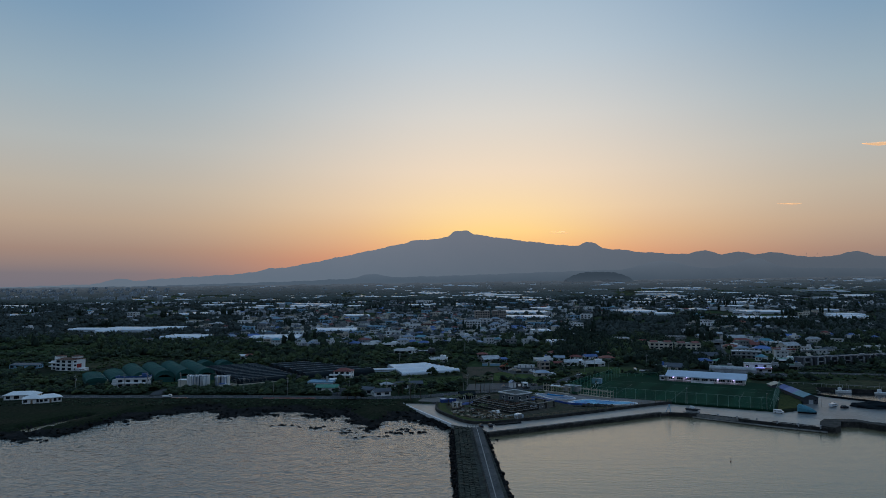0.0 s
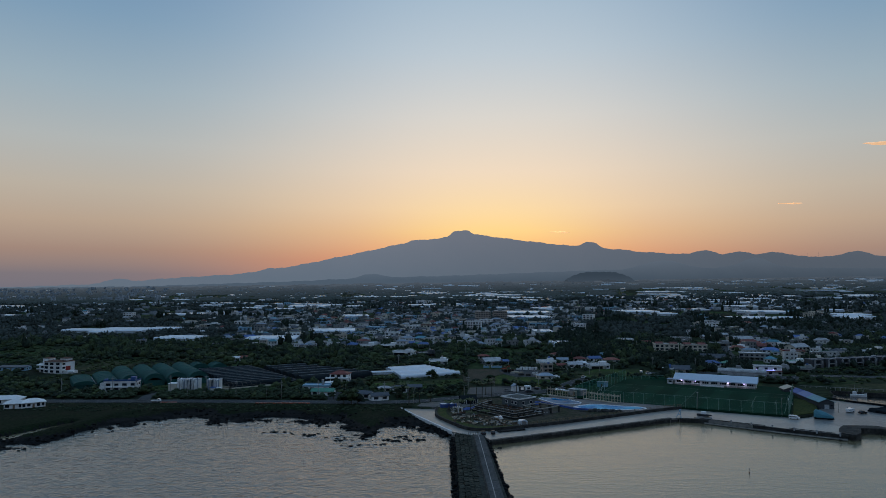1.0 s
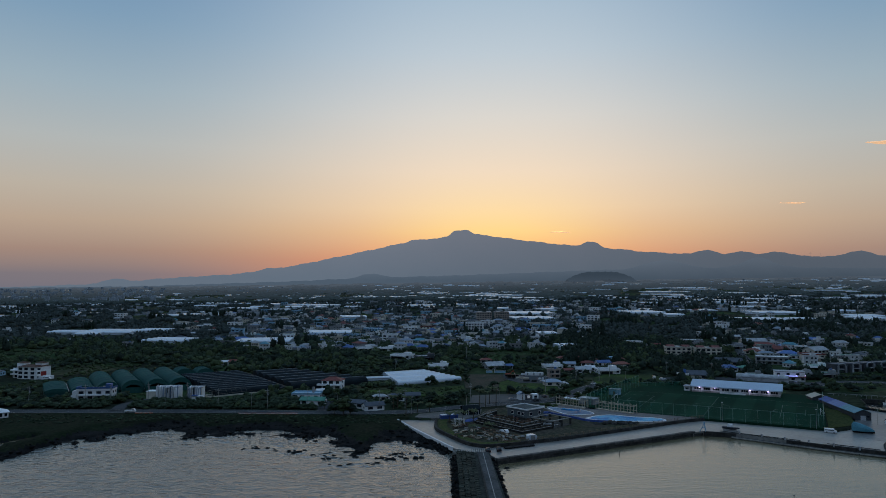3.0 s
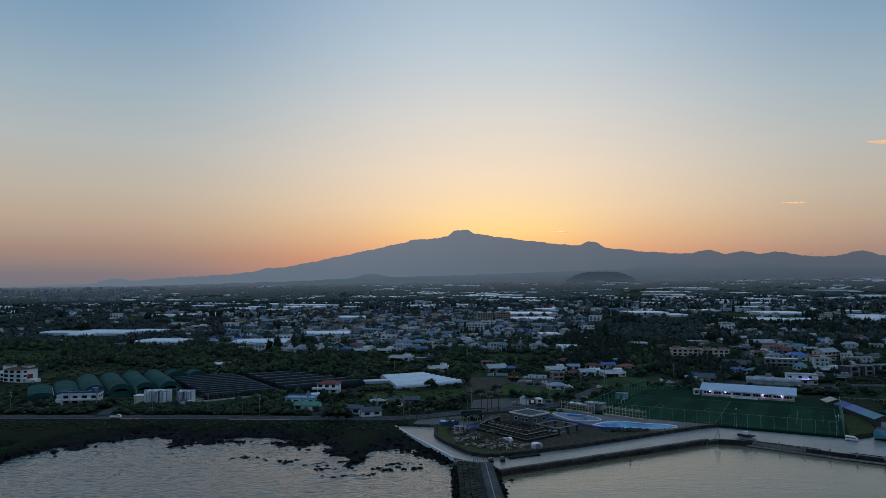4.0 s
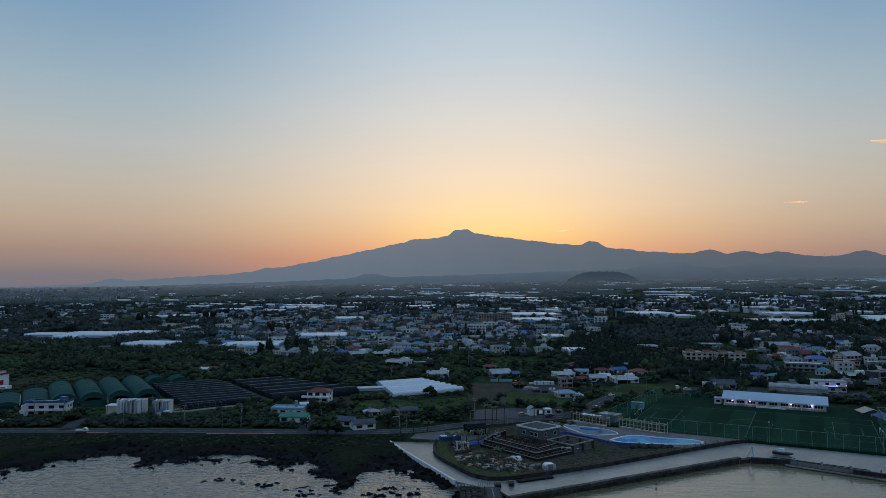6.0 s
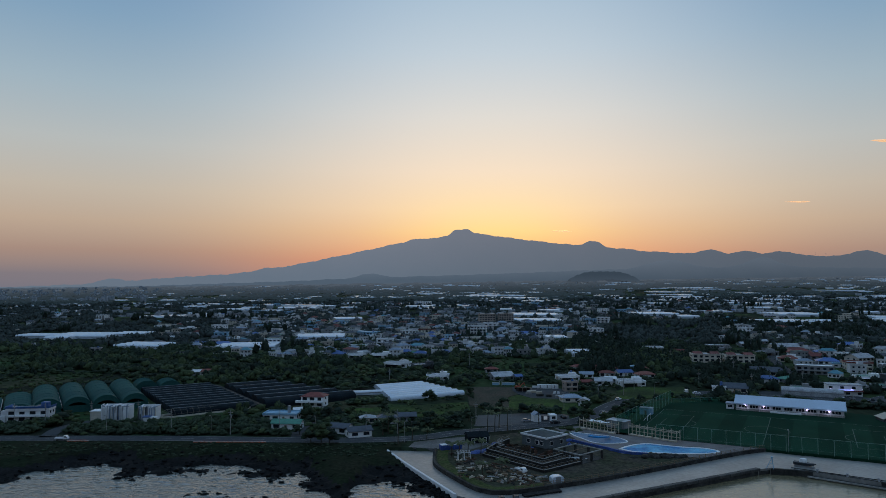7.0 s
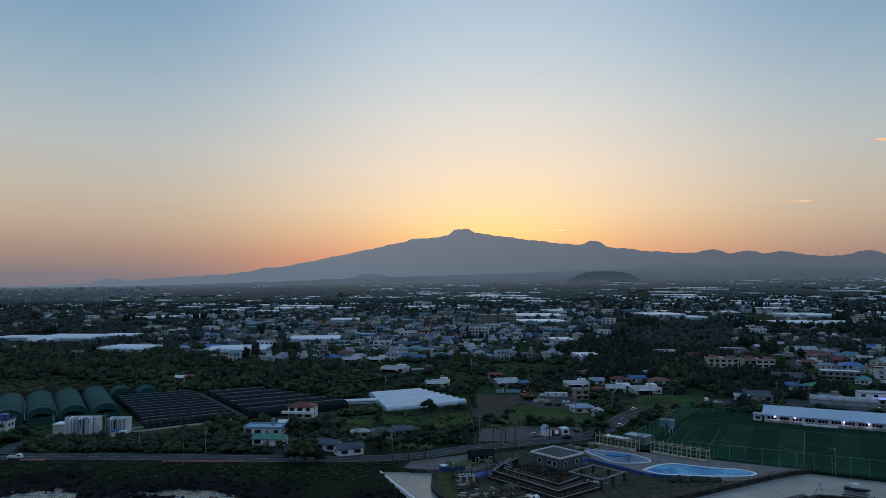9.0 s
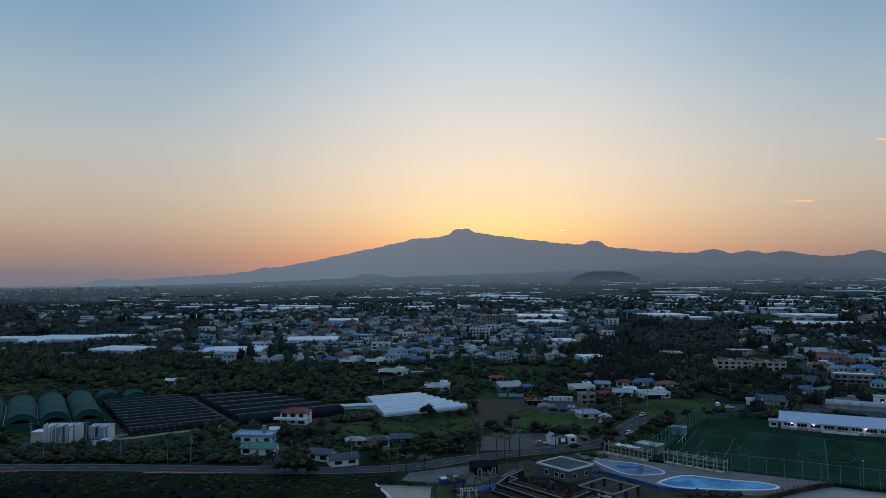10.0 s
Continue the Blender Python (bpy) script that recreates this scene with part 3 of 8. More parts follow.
for i, x in enumerate((6.0, 7.7, 9.4, 11.1)):
    for k in range(56):
        yy = 317.5 - 2.0 * k
        b = part("step_block", block_me, None, pier)
        b.matrix_basis = pose(x + rnd.uniform(-0.22, 0.22) - 0.1 * (318 - yy) / 110, yy + rnd.uniform(-0.2, 0.2), 4.0 + 0.26 * (3 - i) + rnd.uniform(-0.22, 0.18), rnd.uniform(-7, 7), rnd.uniform(-7, 7), rnd.uniform(-10, 10))
for i in range(9):
    bm = bmesh.new()
    bar(bm, (11.2 + i * 0.75, 321.2, 3.5), (11.2 + i * 0.75, 321.2, 4.7), 0.12, 7)
    part("guard_post", bm, M["concrete"], pier)
# crossing bars and bollard row at the landward end
bm = bmesh.new()
for i in range(8):
    box(bm, 3.9 + i * 1.05, 4.4 + i * 1.05, 321.0, 323.4, 3.5, 3.52)
part("crossing_bar", bm, M["paint"], pier, "painted crossing bars")


def rock_mesh(name, seed, material):
    bm = bmesh.new()
    bmesh.ops.create_icosphere(bm, subdivisions=2, radius=1)
    for v in bm.verts:
        v.co *= 1 + 0.42 * noise.noise(v.co * 1.4 + Vector((seed * 7.1, 0, 0)))
        v.co.z *= 0.62
    return finish(name, bm, material)


rock_base = [rock_mesh("rock", s, M["basalt"]) for s in range(5)]
rock_arr = []
for me in rock_base:
    v = np.empty(len(me.vertices) * 3, dtype=np.float32)
    me.vertices.foreach_get("co", v)
    rock_arr.append((v.reshape(-1, 3), np.array([list(p.vertices) for p in me.polygons])))


def rocks(name, label, spots, material=None):
    """Many rocks in one mesh; spots: (x, y, z, size)."""
    vs, fs, o = [], [], 0
    for x, y, z, s in spots:
        v, f = rock_arr[rnd.randrange(5)]
        a = rnd.uniform(0, 6.3)
        c, q = math.cos(a), math.sin(a)
        w = v * (s * rnd.uniform(0.8, 1.3), s * rnd.uniform(0.7, 1.1), s * rnd.uniform(0.6, 1.1))
        vs.append(np.stack([w[:, 0] * c - w[:, 1] * q + x, w[:, 0] * q + w[:, 1] * c + y, w[:, 2] + z], -1))
        fs.append(f + o)
        o += len(v)
    return tagged(new(name, mesh_np(name, np.concatenate(vs), np.concatenate(fs), material or M["basalt"])), label, "rocks", kind="stuff")


spots = []
for y in np.arange(122, 316, 1.7):
    for k in range(3):
        spots.append((4.7 - k * 0.7 + rnd.uniform(-0.5, 0.5), y + rnd.uniform(-0.7, 0.7), 3.1 - k * 1.1, rnd.uniform(0.7, 1.3)))
        spots.append((18.4 + (316 - y) * 0.022 + k * 0.7 + rnd.uniform(-0.6, 0.6), y + rnd.uniform(-0.7, 0.7), 2.4 - k * 1.25, rnd.uniform(0.8, 1.4)))
for i in range(60):
    spots.append((20 + rnd.uniform(-2, 4) + i * 0.02, 300 + rnd.uniform(-8, 6), rnd.uniform(-0.6, 1.2), rnd.uniform(0.7, 1.2)))
rocks("breakwater_armour", "dark rock armour on both flanks of the breakwater", spots)
spots = []
for i in range(520):
    t = rnd.random()
    side = rnd.uniform(1.0, 7.5)
    spots.append((-23 + 27 * t - side * 0.92, 386 - 60 * t - side * 0.4, 3.3 - side * 0.5, rnd.uniform(0.5, 1.1)))
rocks("ramp_armour", "black basalt rubble banked against the boat ramp", spots)
spots = []
for i in range(2200):
    x = rnd.uniform(-330, 2)
    cy = float(np.interp(x, edge_x, edge_y))
    y = cy + rnd.gauss(9, 9)
    z = float(land_z(np.array([x]), np.array([y]))[0])
    if z > 0.0 and y < 386 and not inside(np.array([x + 1.5]), np.array([y]), APRON)[0]:
        spots.append((x, y, z + 0.1, rnd.choice((0.25, 0.3, 0.4, 0.5, 0.9)) * rnd.uniform(0.7, 1.2)))
for cx, cy, n in ((-36, 309, 22), (-44, 318, 18), (-50, 324, 20), (-59, 330, 18), (-74, 336, 16), (-16, 326, 26), (-22, 318, 22), (-30, 310, 12), (-158, 336, 14), (-11, 321, 16)):
    for i in range(n):
        spots.append((cx + rnd.gauss(0, 3.6), cy + rnd.gauss(0, 1.5), rnd.uniform(0.7, 1.5), rnd.uniform(0.4, 1.3)))
rocks("shore_rocks", "black basalt boulders along the tide line", spots)

# low stone wall round the planted island, and a rail with posts along it
ISLAND = smooth_line([(-3, 384), (-3.6, 372), (-2.6, 360), (4, 344), (11.5, 330.5), (20, 328), (39, 336), (67, 351), (111, 377), (126, 384)], 3.0)
isl = thing("island_wall", 0, 0, 0, label="low dark basalt wall round the building site", category="wall", kind="structure")
bm = bmesh.new()
ribbon(bm, ISLAND, 0.5, 2.5, 4.9)
part("masonry", bm, M["darkstone"], isl)
bm = bmesh.new()
prism(bm, [q for q in ISLAND] + [(98, 398), (60, 428), (20, 408), (0, 392)], 2.0, 4.55)
tagged(new("island_ground", finish("island_ground", bm, mat("trampled_ground", (0.05, 0.055, 0.035), 0.95, 0.5, 0.09, 0.8, 0.1, tint=(0.07, 0.062, 0.05), spec=0.03))), "trampled soil and grass of the building site", "ground", kind="structure")
claim_line(ISLAND, 6)
bm = bmesh.new()
verge = [(x + (3.2 if x < 12 else 0.8), y + (0.6 if x < 12 else 2.6)) for x, y in ISLAND if x < 34]
ribbon(bm, verge, 2.0, 4.4, 4.62)
tagged(new("grass_verge", finish("grass_verge", bm, mat("verge_grass", (0.06, 0.085, 0.03), 0.95, 0.5, 0.2, 1.2, 0.1, tint=(0.075, 0.08, 0.035), spec=0.03))), "rough grass verge inside the basalt wall", "grass", kind="structure")
rail = thing("railing", 0, 0, 0, label="timber post railing along the quay wall", category="railing")
bm = bmesh.new()
box(bm, -0.09, 0.09, -0.09, 0.09, 0, 1.25, 0.02)
post_me = finish("post", bm, M["timber"])
rl = [q for q in ISLAND if q[0] > 20]
for (x0, y0), (x1, y1) in zip(rl, rl[1:]):
    ob = part("post", post_me, None, rail)
    ob.matrix_basis = pose(x0, y0, 4.9)
bm = bmesh.new()
for (x0, y0), (x1, y1) in zip(rl, rl[1:]):
    for z in (5.4, 5.95):
        bar(bm, (x0, y0, z), (x1, y1, z), 0.06, 4)
part("rail", bm, M["timber"], rail)

# slipway ramp, piled fender posts and blue bollards
bm = bmesh.new()
prism(bm, [(180, 346), (190.5, 367), (199.3, 384.5), (214, 419), (221.5, 412), (245.5, 380.5), (329, 348.5), (329, 311), (215, 332), (197, 338), (184, 338)], 3.0, 3.53)
tagged(new("quay_asphalt", finish("quay_asphalt", bm, mat("wet_quay_asphalt", (0.11, 0.11, 0.11), 0.38, 0.35, 0.05, 0.7, 0.006, tint=(0.17, 0.168, 0.165), spec=0.4))), "dark wet asphalt of the fishing quay", "quay", kind="structure")
slip = thing("slipway", 0, 0, 0, label="sloping grey concrete slipway down to the harbour", category="slipway", kind="structure")
bm = bmesh.new()
ribbon(bm, [(116.5, 359), (124, 357), (130, 354.3), (154, 334.5), (176.5, 319)], 0.6, -3, 3.56)
part("quay_edge", bm, M["darkstone"], slip)
bm = bmesh.new()
ribbon(bm, [(127.6, 354.9), (152.6, 333.9), (175.1, 317.9)], 1.4, -2, 2.2)
part("landing", bm, mat("landing_deck", (0.06, 0.06, 0.058), 0.8, 0.3, 0.2, 1.5, 0.02), slip)
bm = bmesh.new()
ribbon(bm, [(126.7, 353.8), (151.9, 332.6), (174.5, 316.5)], 0.14, 1.8, 2.3)
part("rubbing_strip", bm, M["concrete"], slip, "pale concrete edge beam")
for k0 in ((124, 359.5), (158, 334.5)):
    bm = bmesh.new()
    L0 = 26 if k0[0] < 130 else 15
    ribbon(bm, [k0, (k0[0] + L0, k0[1] - L0 * 0.74)], 0.13, 3.4, 3.72)
    part("wheel_stop", bm, M["darkstone"], slip)
bm = bmesh.new()
box(bm, -0.3, 0.3, -0.25, 0.25, -0.4, 1.2, 0.08)
box(bm, -0.42, 0.42, -0.36, 0.36, 0.9, 1.2, 0.06)
bol_me = finish("bollard", bm, M["greyroof"])
bm = bmesh.new()
bar(bm, (0, 0, -4.5), (0, 0, 0.2), 0.3, 10)
pile_me = finish("pile", bm, M["darkstone"])
for i in range(7):
    t = i / 6
    b = thing("fender_post", 130.2 + 42.5 * t, 353.7 - 34.6 * t, 3.5, -39, "pale concrete fender post on the landing edge", "bollard", "fender posts")
    part("bollard", bol_me, None, b)
    part("pile", pile_me, None, b).matrix_basis = pose(0, -1.55, -1.6)
# outer quay arm of the fishing harbour
bm = bmesh.new()
prism(bm, [(174, 322), (178, 316.5), (183, 321), (189, 331), (197, 330), (205, 318.5), (330, 304), (330, 310), (206, 325), (199, 337), (185, 338), (179, 331)], -3, 4.2)
tagged(new("quay_arm", finish("quay_arm", bm, M["darkstone"])), "dark stone quay arm", "quay", kind="structure")
# inner basin walls
bm = bmesh.new()
ribbon(bm, BASIN + BASIN[:1], 0.9, -3, 3.7)
tagged(new("basin_wall", finish("basin_wall", bm, M["darkstone"])), "concrete wall round the fishing boat basin", "quay", kind="structure")
bm = bmesh.new()
prism(bm, BASIN, -2.9, SEA + 0.04)
tagged(new("basin_water", finish("basin_water", bm, M["basin"])), "dark still water of the boat basin", "water", kind="structure")
far_rail = thing("quay_rail", 0, 0, 0, label="pale railing along the far side of the boat basin", category="railing")
rp = smooth_line([(420, 389), (330, 416), (278, 434), (240, 451), (226, 456)], 3.0)
for (x0, y0), (x1, y1) in zip(rp, rp[1:]):
    part("post", one_box(x0 - 0.14, x0 + 0.14, y0 - 0.14, y0 + 0.14, 3.4, 5.6), M["pole"], far_rail)
bm = bmesh.new()
for (x0, y0), (x1, y1) in zip(rp, rp[1:]):
    bar(bm, (x0, y0, 5.5), (x1, y1, 5.5), 0.12, 4)
part("rail", bm, M["pole"], far_rail)
claim_line(BASIN + BASIN[:1], 8)
for i in range(9):
    claim(258 + i * 18, 404 - i * 4, 30)
    claim(240 + i * 20, 456 - i * 6, 14)

for x, y in ((109.5, 266), (70, 325)):
    b = thing("marker_buoy", x, y, SEA, 0, "slim dark marker buoy in the harbour", "buoy", "marker buoys")
    bm = bmesh.new()
    bar(bm, (0, 0, -0.4), (0, 0, 0.4), 0.32, 10, 0.2)
    part("float", bm, M["rust"], b)
    bm = bmesh.new()
    bar(bm, (0, 0, 0.4), (0, 0, 1.7), 0.06, 6)
    box(bm, -0.16, 0.16, -0.16, 0.16, 1.3, 1.65, 0.04)
    part("staff", bm, M["darkwall"], b)

# ---------------------------------------------------------------- roads
ROAD = smooth_line([(-420, 398), (-300, 402), (-160, 403), (-110, 402.5), (-70, 400), (-35, 399.5), (-10, 404), (4, 413), (22, 421), (42, 429), (58, 436), (72, 452), (90, 484), (110, 508), (140, 522), (190, 514), (232, 492), (262, 512), (330, 500), (430, 480)], 5)
for nm, line, w, lab in (("road", ROAD, 4.6, "two-lane asphalt coast road with faded lines"),
                         ("side_road", smooth_line([(-168, 405), (-172, 424), (-166, 440)], 4), 3.2, "narrow concrete side lane"),
                         ("village_road", smooth_line([(232, 492), (244, 540), (252, 620), (300, 760)], 6), 3.5, "village street"),
                         ("farm_road", smooth_line([(-60, 440), (-64, 425), (-62, 404)], 4), 2.6, "short farm drive")):
    bm = bmesh.new()
    ribbon(bm, line, w, 2.5, 4.62)
    if line[-1][1] > 540:
        for v in bm.verts:
            v.co.z += ground(v.co.x, v.co.y) - 4.5
    tagged(new(nm, finish(nm, bm, M["asphalt"])), lab, "road", kind="structure")
    claim_line(line, w + 2)
bm = bmesh.new()
for off in (-4.2, 4.2):
    pts = []
    for (x0, y0), (x1, y1) in zip(ROAD, ROAD[1:]):
        d = math.hypot(x1 - x0, y1 - y0)
        pts.append((x0 - (y1 - y0) / d * off, y0 + (x1 - x0) / d * off))
    ribbon(bm, pts, 0.1, 4.5, 4.64)
for i in range(0, len(ROAD) - 1, 2):
    ribbon(bm, [ROAD[i], ROAD[i + 1]], 0.1, 4.5, 4.64)
tagged(new("road_lines", finish("road_lines", bm, M["paint"])), "thin white and yellow road lines", "marking", kind="structure")
bm = bmesh.new()
prism(bm, [(14, 428), (17, 454), (40, 460), (62, 456), (60, 440), (40, 433), (24, 428)], 3.0, 4.66)
tagged(new("car_park", finish("car_park", bm, mat("car_park_asphalt", (0.078, 0.08, 0.083), 0.8, 0.25, 0.12, 2.0, 0.01))), "grey car park beside the coast road", "car park", kind="structure")
for x, y in ((20, 440), (34, 446), (48, 446), (28, 452)):
    claim(x, y, 12)
bm = bmesh.new()
prism(bm, [(148, 520), (236, 486), (248, 506), (200, 536), (150, 534)], 3.0, 4.58)
tagged(new("yard", finish("yard", bm, M["asphalt"])), "asphalt yard behind the sports ground", "yard", kind="structure")
for i in range(8):
    claim(155 + i * 11, 525 - i * 3, 10)
bm = bmesh.new()
prism(bm, [(-14, 387), (-12, 396), (-2, 401), (8, 405.5), (20, 408), (18, 392), (10, 382), (0, 383)], 3.0, 4.6)
tagged(new("forecourt", finish("forecourt", bm, mat("old_forecourt", (0.15, 0.152, 0.15), 0.7, 0.35, 0.15, 1.5, 0.01, spec=0.08))), "concrete forecourt between road and ramp", "yard", kind="structure")
claim(0, 396, 14)

# plots that read as single fields
for nm, poly, m_, lab in (("meadow", [(34.1, 470), (70, 468), (74, 500), (62, 504), (50, 507), (44.2, 519), (37.2, 509)], M["grass"], "bright grass field behind the car park"),
                          ("ploughed_field", [(14.1, 482), (34, 470.5), (37, 510), (44, 521), (42, 536), (44, 556), (28, 572), (14, 540)], M["soil"], "bare brown ploughed field"),
                          ("lower_meadow", [(-52, 457), (-6, 449), (14, 462), (13, 494), (2, 489), (-30, 477), (-48, 473)], M["grass"], "rough grass below the white greenhouse"),
                          ("grass_bank", [(173, 360), (189, 367), (198, 385), (204, 404), (199, 411), (190, 393)], M["bankgrass"], "olive grass bank between pitch and net sheds"),
                          ("paddock", [(100, 502), (146, 512), (156, 552), (122, 556), (104, 530)], M["grass"], "small green field among houses")):
    bm = bmesh.new()
    prism(bm, poly, 3.5, 4.75)
    tagged(new(nm, finish(nm, bm, m_)), lab, "field", kind="structure")
    cx, cy = sum(p[0] for p in poly) / len(poly), sum(p[1] for p in poly) / len(poly)
    for px, py in poly:
        for t in (0.0, 0.35, 0.7, 0.9):
            claim(cx + (px - cx) * t, cy + (py - cy) * t, 9)

# storage yard between the fields: shed, container row, wall, digger and heaps
bm = bmesh.new()
prism(bm, [(44.3, 521), (50.1, 507.3), (62, 504.3), (74, 500.3), (76, 530), (70, 556), (44.2, 556), (42.2, 536)], 3.6, 4.74)
tagged(new("storage_yard", finish("storage_yard", bm, M["asphalt"])), "dark gravelled storage yard behind the grass field", "yard", kind="structure")
for cx, cy in ((48, 530), (58, 515), (66, 510), (60, 530), (68, 528), (52, 548), (64, 548)):
    claim(cx, cy, 10)
shed_ = thing("tool_shed", 44.8, 529, 4.74, 4, "low open shed with a tan sheet roof", "shed")
part("back_wall", one_box(0, 8.4, 4.3, 4.5, 0, 2.2, 0.02), M["darkstone"], shed_)
for x in (0.2, 2.9, 5.6, 8.2):
    part("post", one_box(x - 0.09, x + 0.09, 0.1, 0.28, 0, 2.3, 0.02), M["steel"], shed_)
bm = bmesh.new()
box(bm, -0.4, 8.8, -0.5, 4.8, 2.31, 2.45)
for v in bm.verts:
    v.co.z += 0.5 * (1 - v.co.y / 4.8) - 0.5
part("roof", bm, M["timber"], shed_, "tan sheet roof")
for i in range(3):
    co = thing("container", 58.5 + i * 4.35, 543 - i * 0.5, 4.74, -6, "white site container in a row", "container", "site containers")
    part("body", one_box(0, 4.2, 0, 2.4, 0.12, 2.4, 0.04), M["white"], co)
    for x in (0.1, 2.0, 3.9):
        part("skid", one_box(x, x + 0.2, 0.1, 2.3, 0, 0.118), M["steel"], co)
    part("door", one_box(1.4, 2.3, -0.05, -0.003, 0.3, 2.2, 0.01), M["grey"], co)
wall_ = thing("yard_wall", 31.5, 557, 4.6, 0, "pale painted yard wall with a gateway", "wall")
for x0, x1 in ((0, 4.2), (6.4, 14.5)):
    part("panel", one_box(x0, x1, 0, 0.22, 0, 1.9, 0.02), M["paleblue"], wall_)
    part("coping", one_box(x0 - 0.05, x1 + 0.05, -0.06, 0.28, 1.902, 2.05, 0.02), M["white"], wall_)
for x in (4.4, 6.2):
    part("gate_post", one_box(x - 0.17, x + 0.17, -0.08, 0.3, 0, 2.8, 0.03), M["white"], wall_)
dg = thing("excavator", 46.5, 541.5, 4.74, 35, "orange-red tracked excavator with a folded arm", "excavator")
M["digger"] = mat("orange_digger_paint", (0.42, 0.09, 0.05), 0.5, 0.2, 0.5, 3.0)
for y in (-1.15, 1.15):
    part("track", one_box(-1.9, 1.9, y - 0.3, y + 0.3, 0, 0.85, 0.2), M["tyre"], dg, "black rubber track")
part("body", one_box(-2.0, 1.1, -1.25, 1.25, 0.9, 2.0, 0.12), M["digger"], dg)
part("cab", one_box(0.1, 1.6, 0.25, 1.25, 2.003, 3.0, 0.1), M["glass"], dg)
for nm_, a_, b_ in (("boom", (1.2, -0.3, 1.6), (4.2, -0.3, 3.6)), ("stick", (4.2, -0.3, 3.6), (5.6, -0.3, 1.4))):
    bm = bmesh.new()
    bar(bm, a_, b_, 0.26, 6, 0.18)
    part(nm_, bm, M["digger"], dg)
part("bucket", one_box(5.2, 6.0, -0.8, 0.2, 0.4, 1.3, 0.12), M["steel"], dg)
for i, (x, y, w, d, m_) in enumerate(((53, 527, 5.2, 2.2, "palewood"), (57, 524, 3.6, 2.0, "palewood"), (50.5, 522, 3.0, 2.4, "concrete"), (66, 523, 1.6, 1.3, "white"), (68.2, 522.6, 1.6, 1.3, "white"), (61, 512, 3.4, 2.6, "darkstone"), (56, 514, 4.0, 2.4, "darkstone"), (66, 509, 3.6, 2.8, "concrete"), (70, 512, 2.6, 2.2, "timber"))):
    st = thing("material_stack", x, y, 4.74, rnd.uniform(-20, 20), "low stack of stored building material", "stack", "yard stacks")
    for k in range(3):
        e = 0.15 * k * rnd.random()
        part("layer", one_box(-w / 2 + e, w / 2 - e * 0.4, -d / 2 + e * 0.5, d / 2 - e, k * 0.42, k * 0.42 + 0.4, 0.03), M[m_], st)

# two wind turbines on the far ridge, wearing the foothills' painted haze
for x, z in ((2530, 288), (2603, 286)):
    wt = thing("wind_turbine", x, 4786, z, 0, "tiny hazy wind turbine on the far ridge", "wind turbine", "wind turbines")
    bm = bmesh.new()
    bar(bm, (0, 0, -14), (0, 0, 12), 0.5, 6, 0.35)
    part("tower", bm, M["mid"], wt)
    for k in range(3):
        bm = bmesh.new()
        a = radians(90 + 120 * k)
        bar(bm, (0, -2, 12), (9 * math.cos(a), -2, 12 + 9 * math.sin(a)), 0.4, 5, 0.2)
        part("blade", bm, M["mid"], wt)

# shallow pool left on the rocks by the tide
bm = bmesh.new()
prism(bm, [(-197, 319), (-187, 314), (-172, 349), (-183, 353)], 0.2, 2.45)
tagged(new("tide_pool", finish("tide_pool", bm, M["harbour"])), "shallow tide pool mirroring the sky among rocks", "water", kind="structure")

# ragged foam where the swell meets the rocks
M["foam"] = mat("sea_foam", (0.5, 0.52, 0.52), 0.6, 0.3, 0.6, 3.0, spec=0.2)
bm = bmesh.new()
for i in range(150):
    x = rnd.uniform(-190, -4)
    y = float(np.interp(x, edge_x, edge_y)) + rnd.gauss(-4, 5)
    if i > 100:
        cx, cy = rnd.choice(((-36, 309), (-50, 324), (-59, 330), (-16, 326), (-30, 308), (-74, 336)))
        x, y = cx + rnd.gauss(0, 5), cy + rnd.gauss(-2, 2)
    L_, n = rnd.uniform(0.8, 3.2), 9
    bm.faces.new([bm.verts.new((x + L_ * math.cos(6.283 * k / n) * rnd.uniform(0.6, 1.2), y + 0.22 * math.sin(6.283 * k / n) * rnd.uniform(0.5, 1.5) + 0.3 * math.sin(k), SEA + 0.04)) for k in range(n)])
tagged(new("foam", finish("foam", bm, M["foam"])), "thin ragged foam along the rocks", "foam", kind="stuff")
# ---------------------------------------------------------------- sports ground
UX, UY = 0.883, -0.469      # along the pitch
NX, NY = 0.469, 0.883       # across it, away from the harbour
CX, CY = 143.2, 418.7       # centre spot
PITCH = math.degrees(math.atan2(UY, UX))


def on_pitch(a, b):
    return CX + UX * a + NX * b, CY + UY * a + NY * b


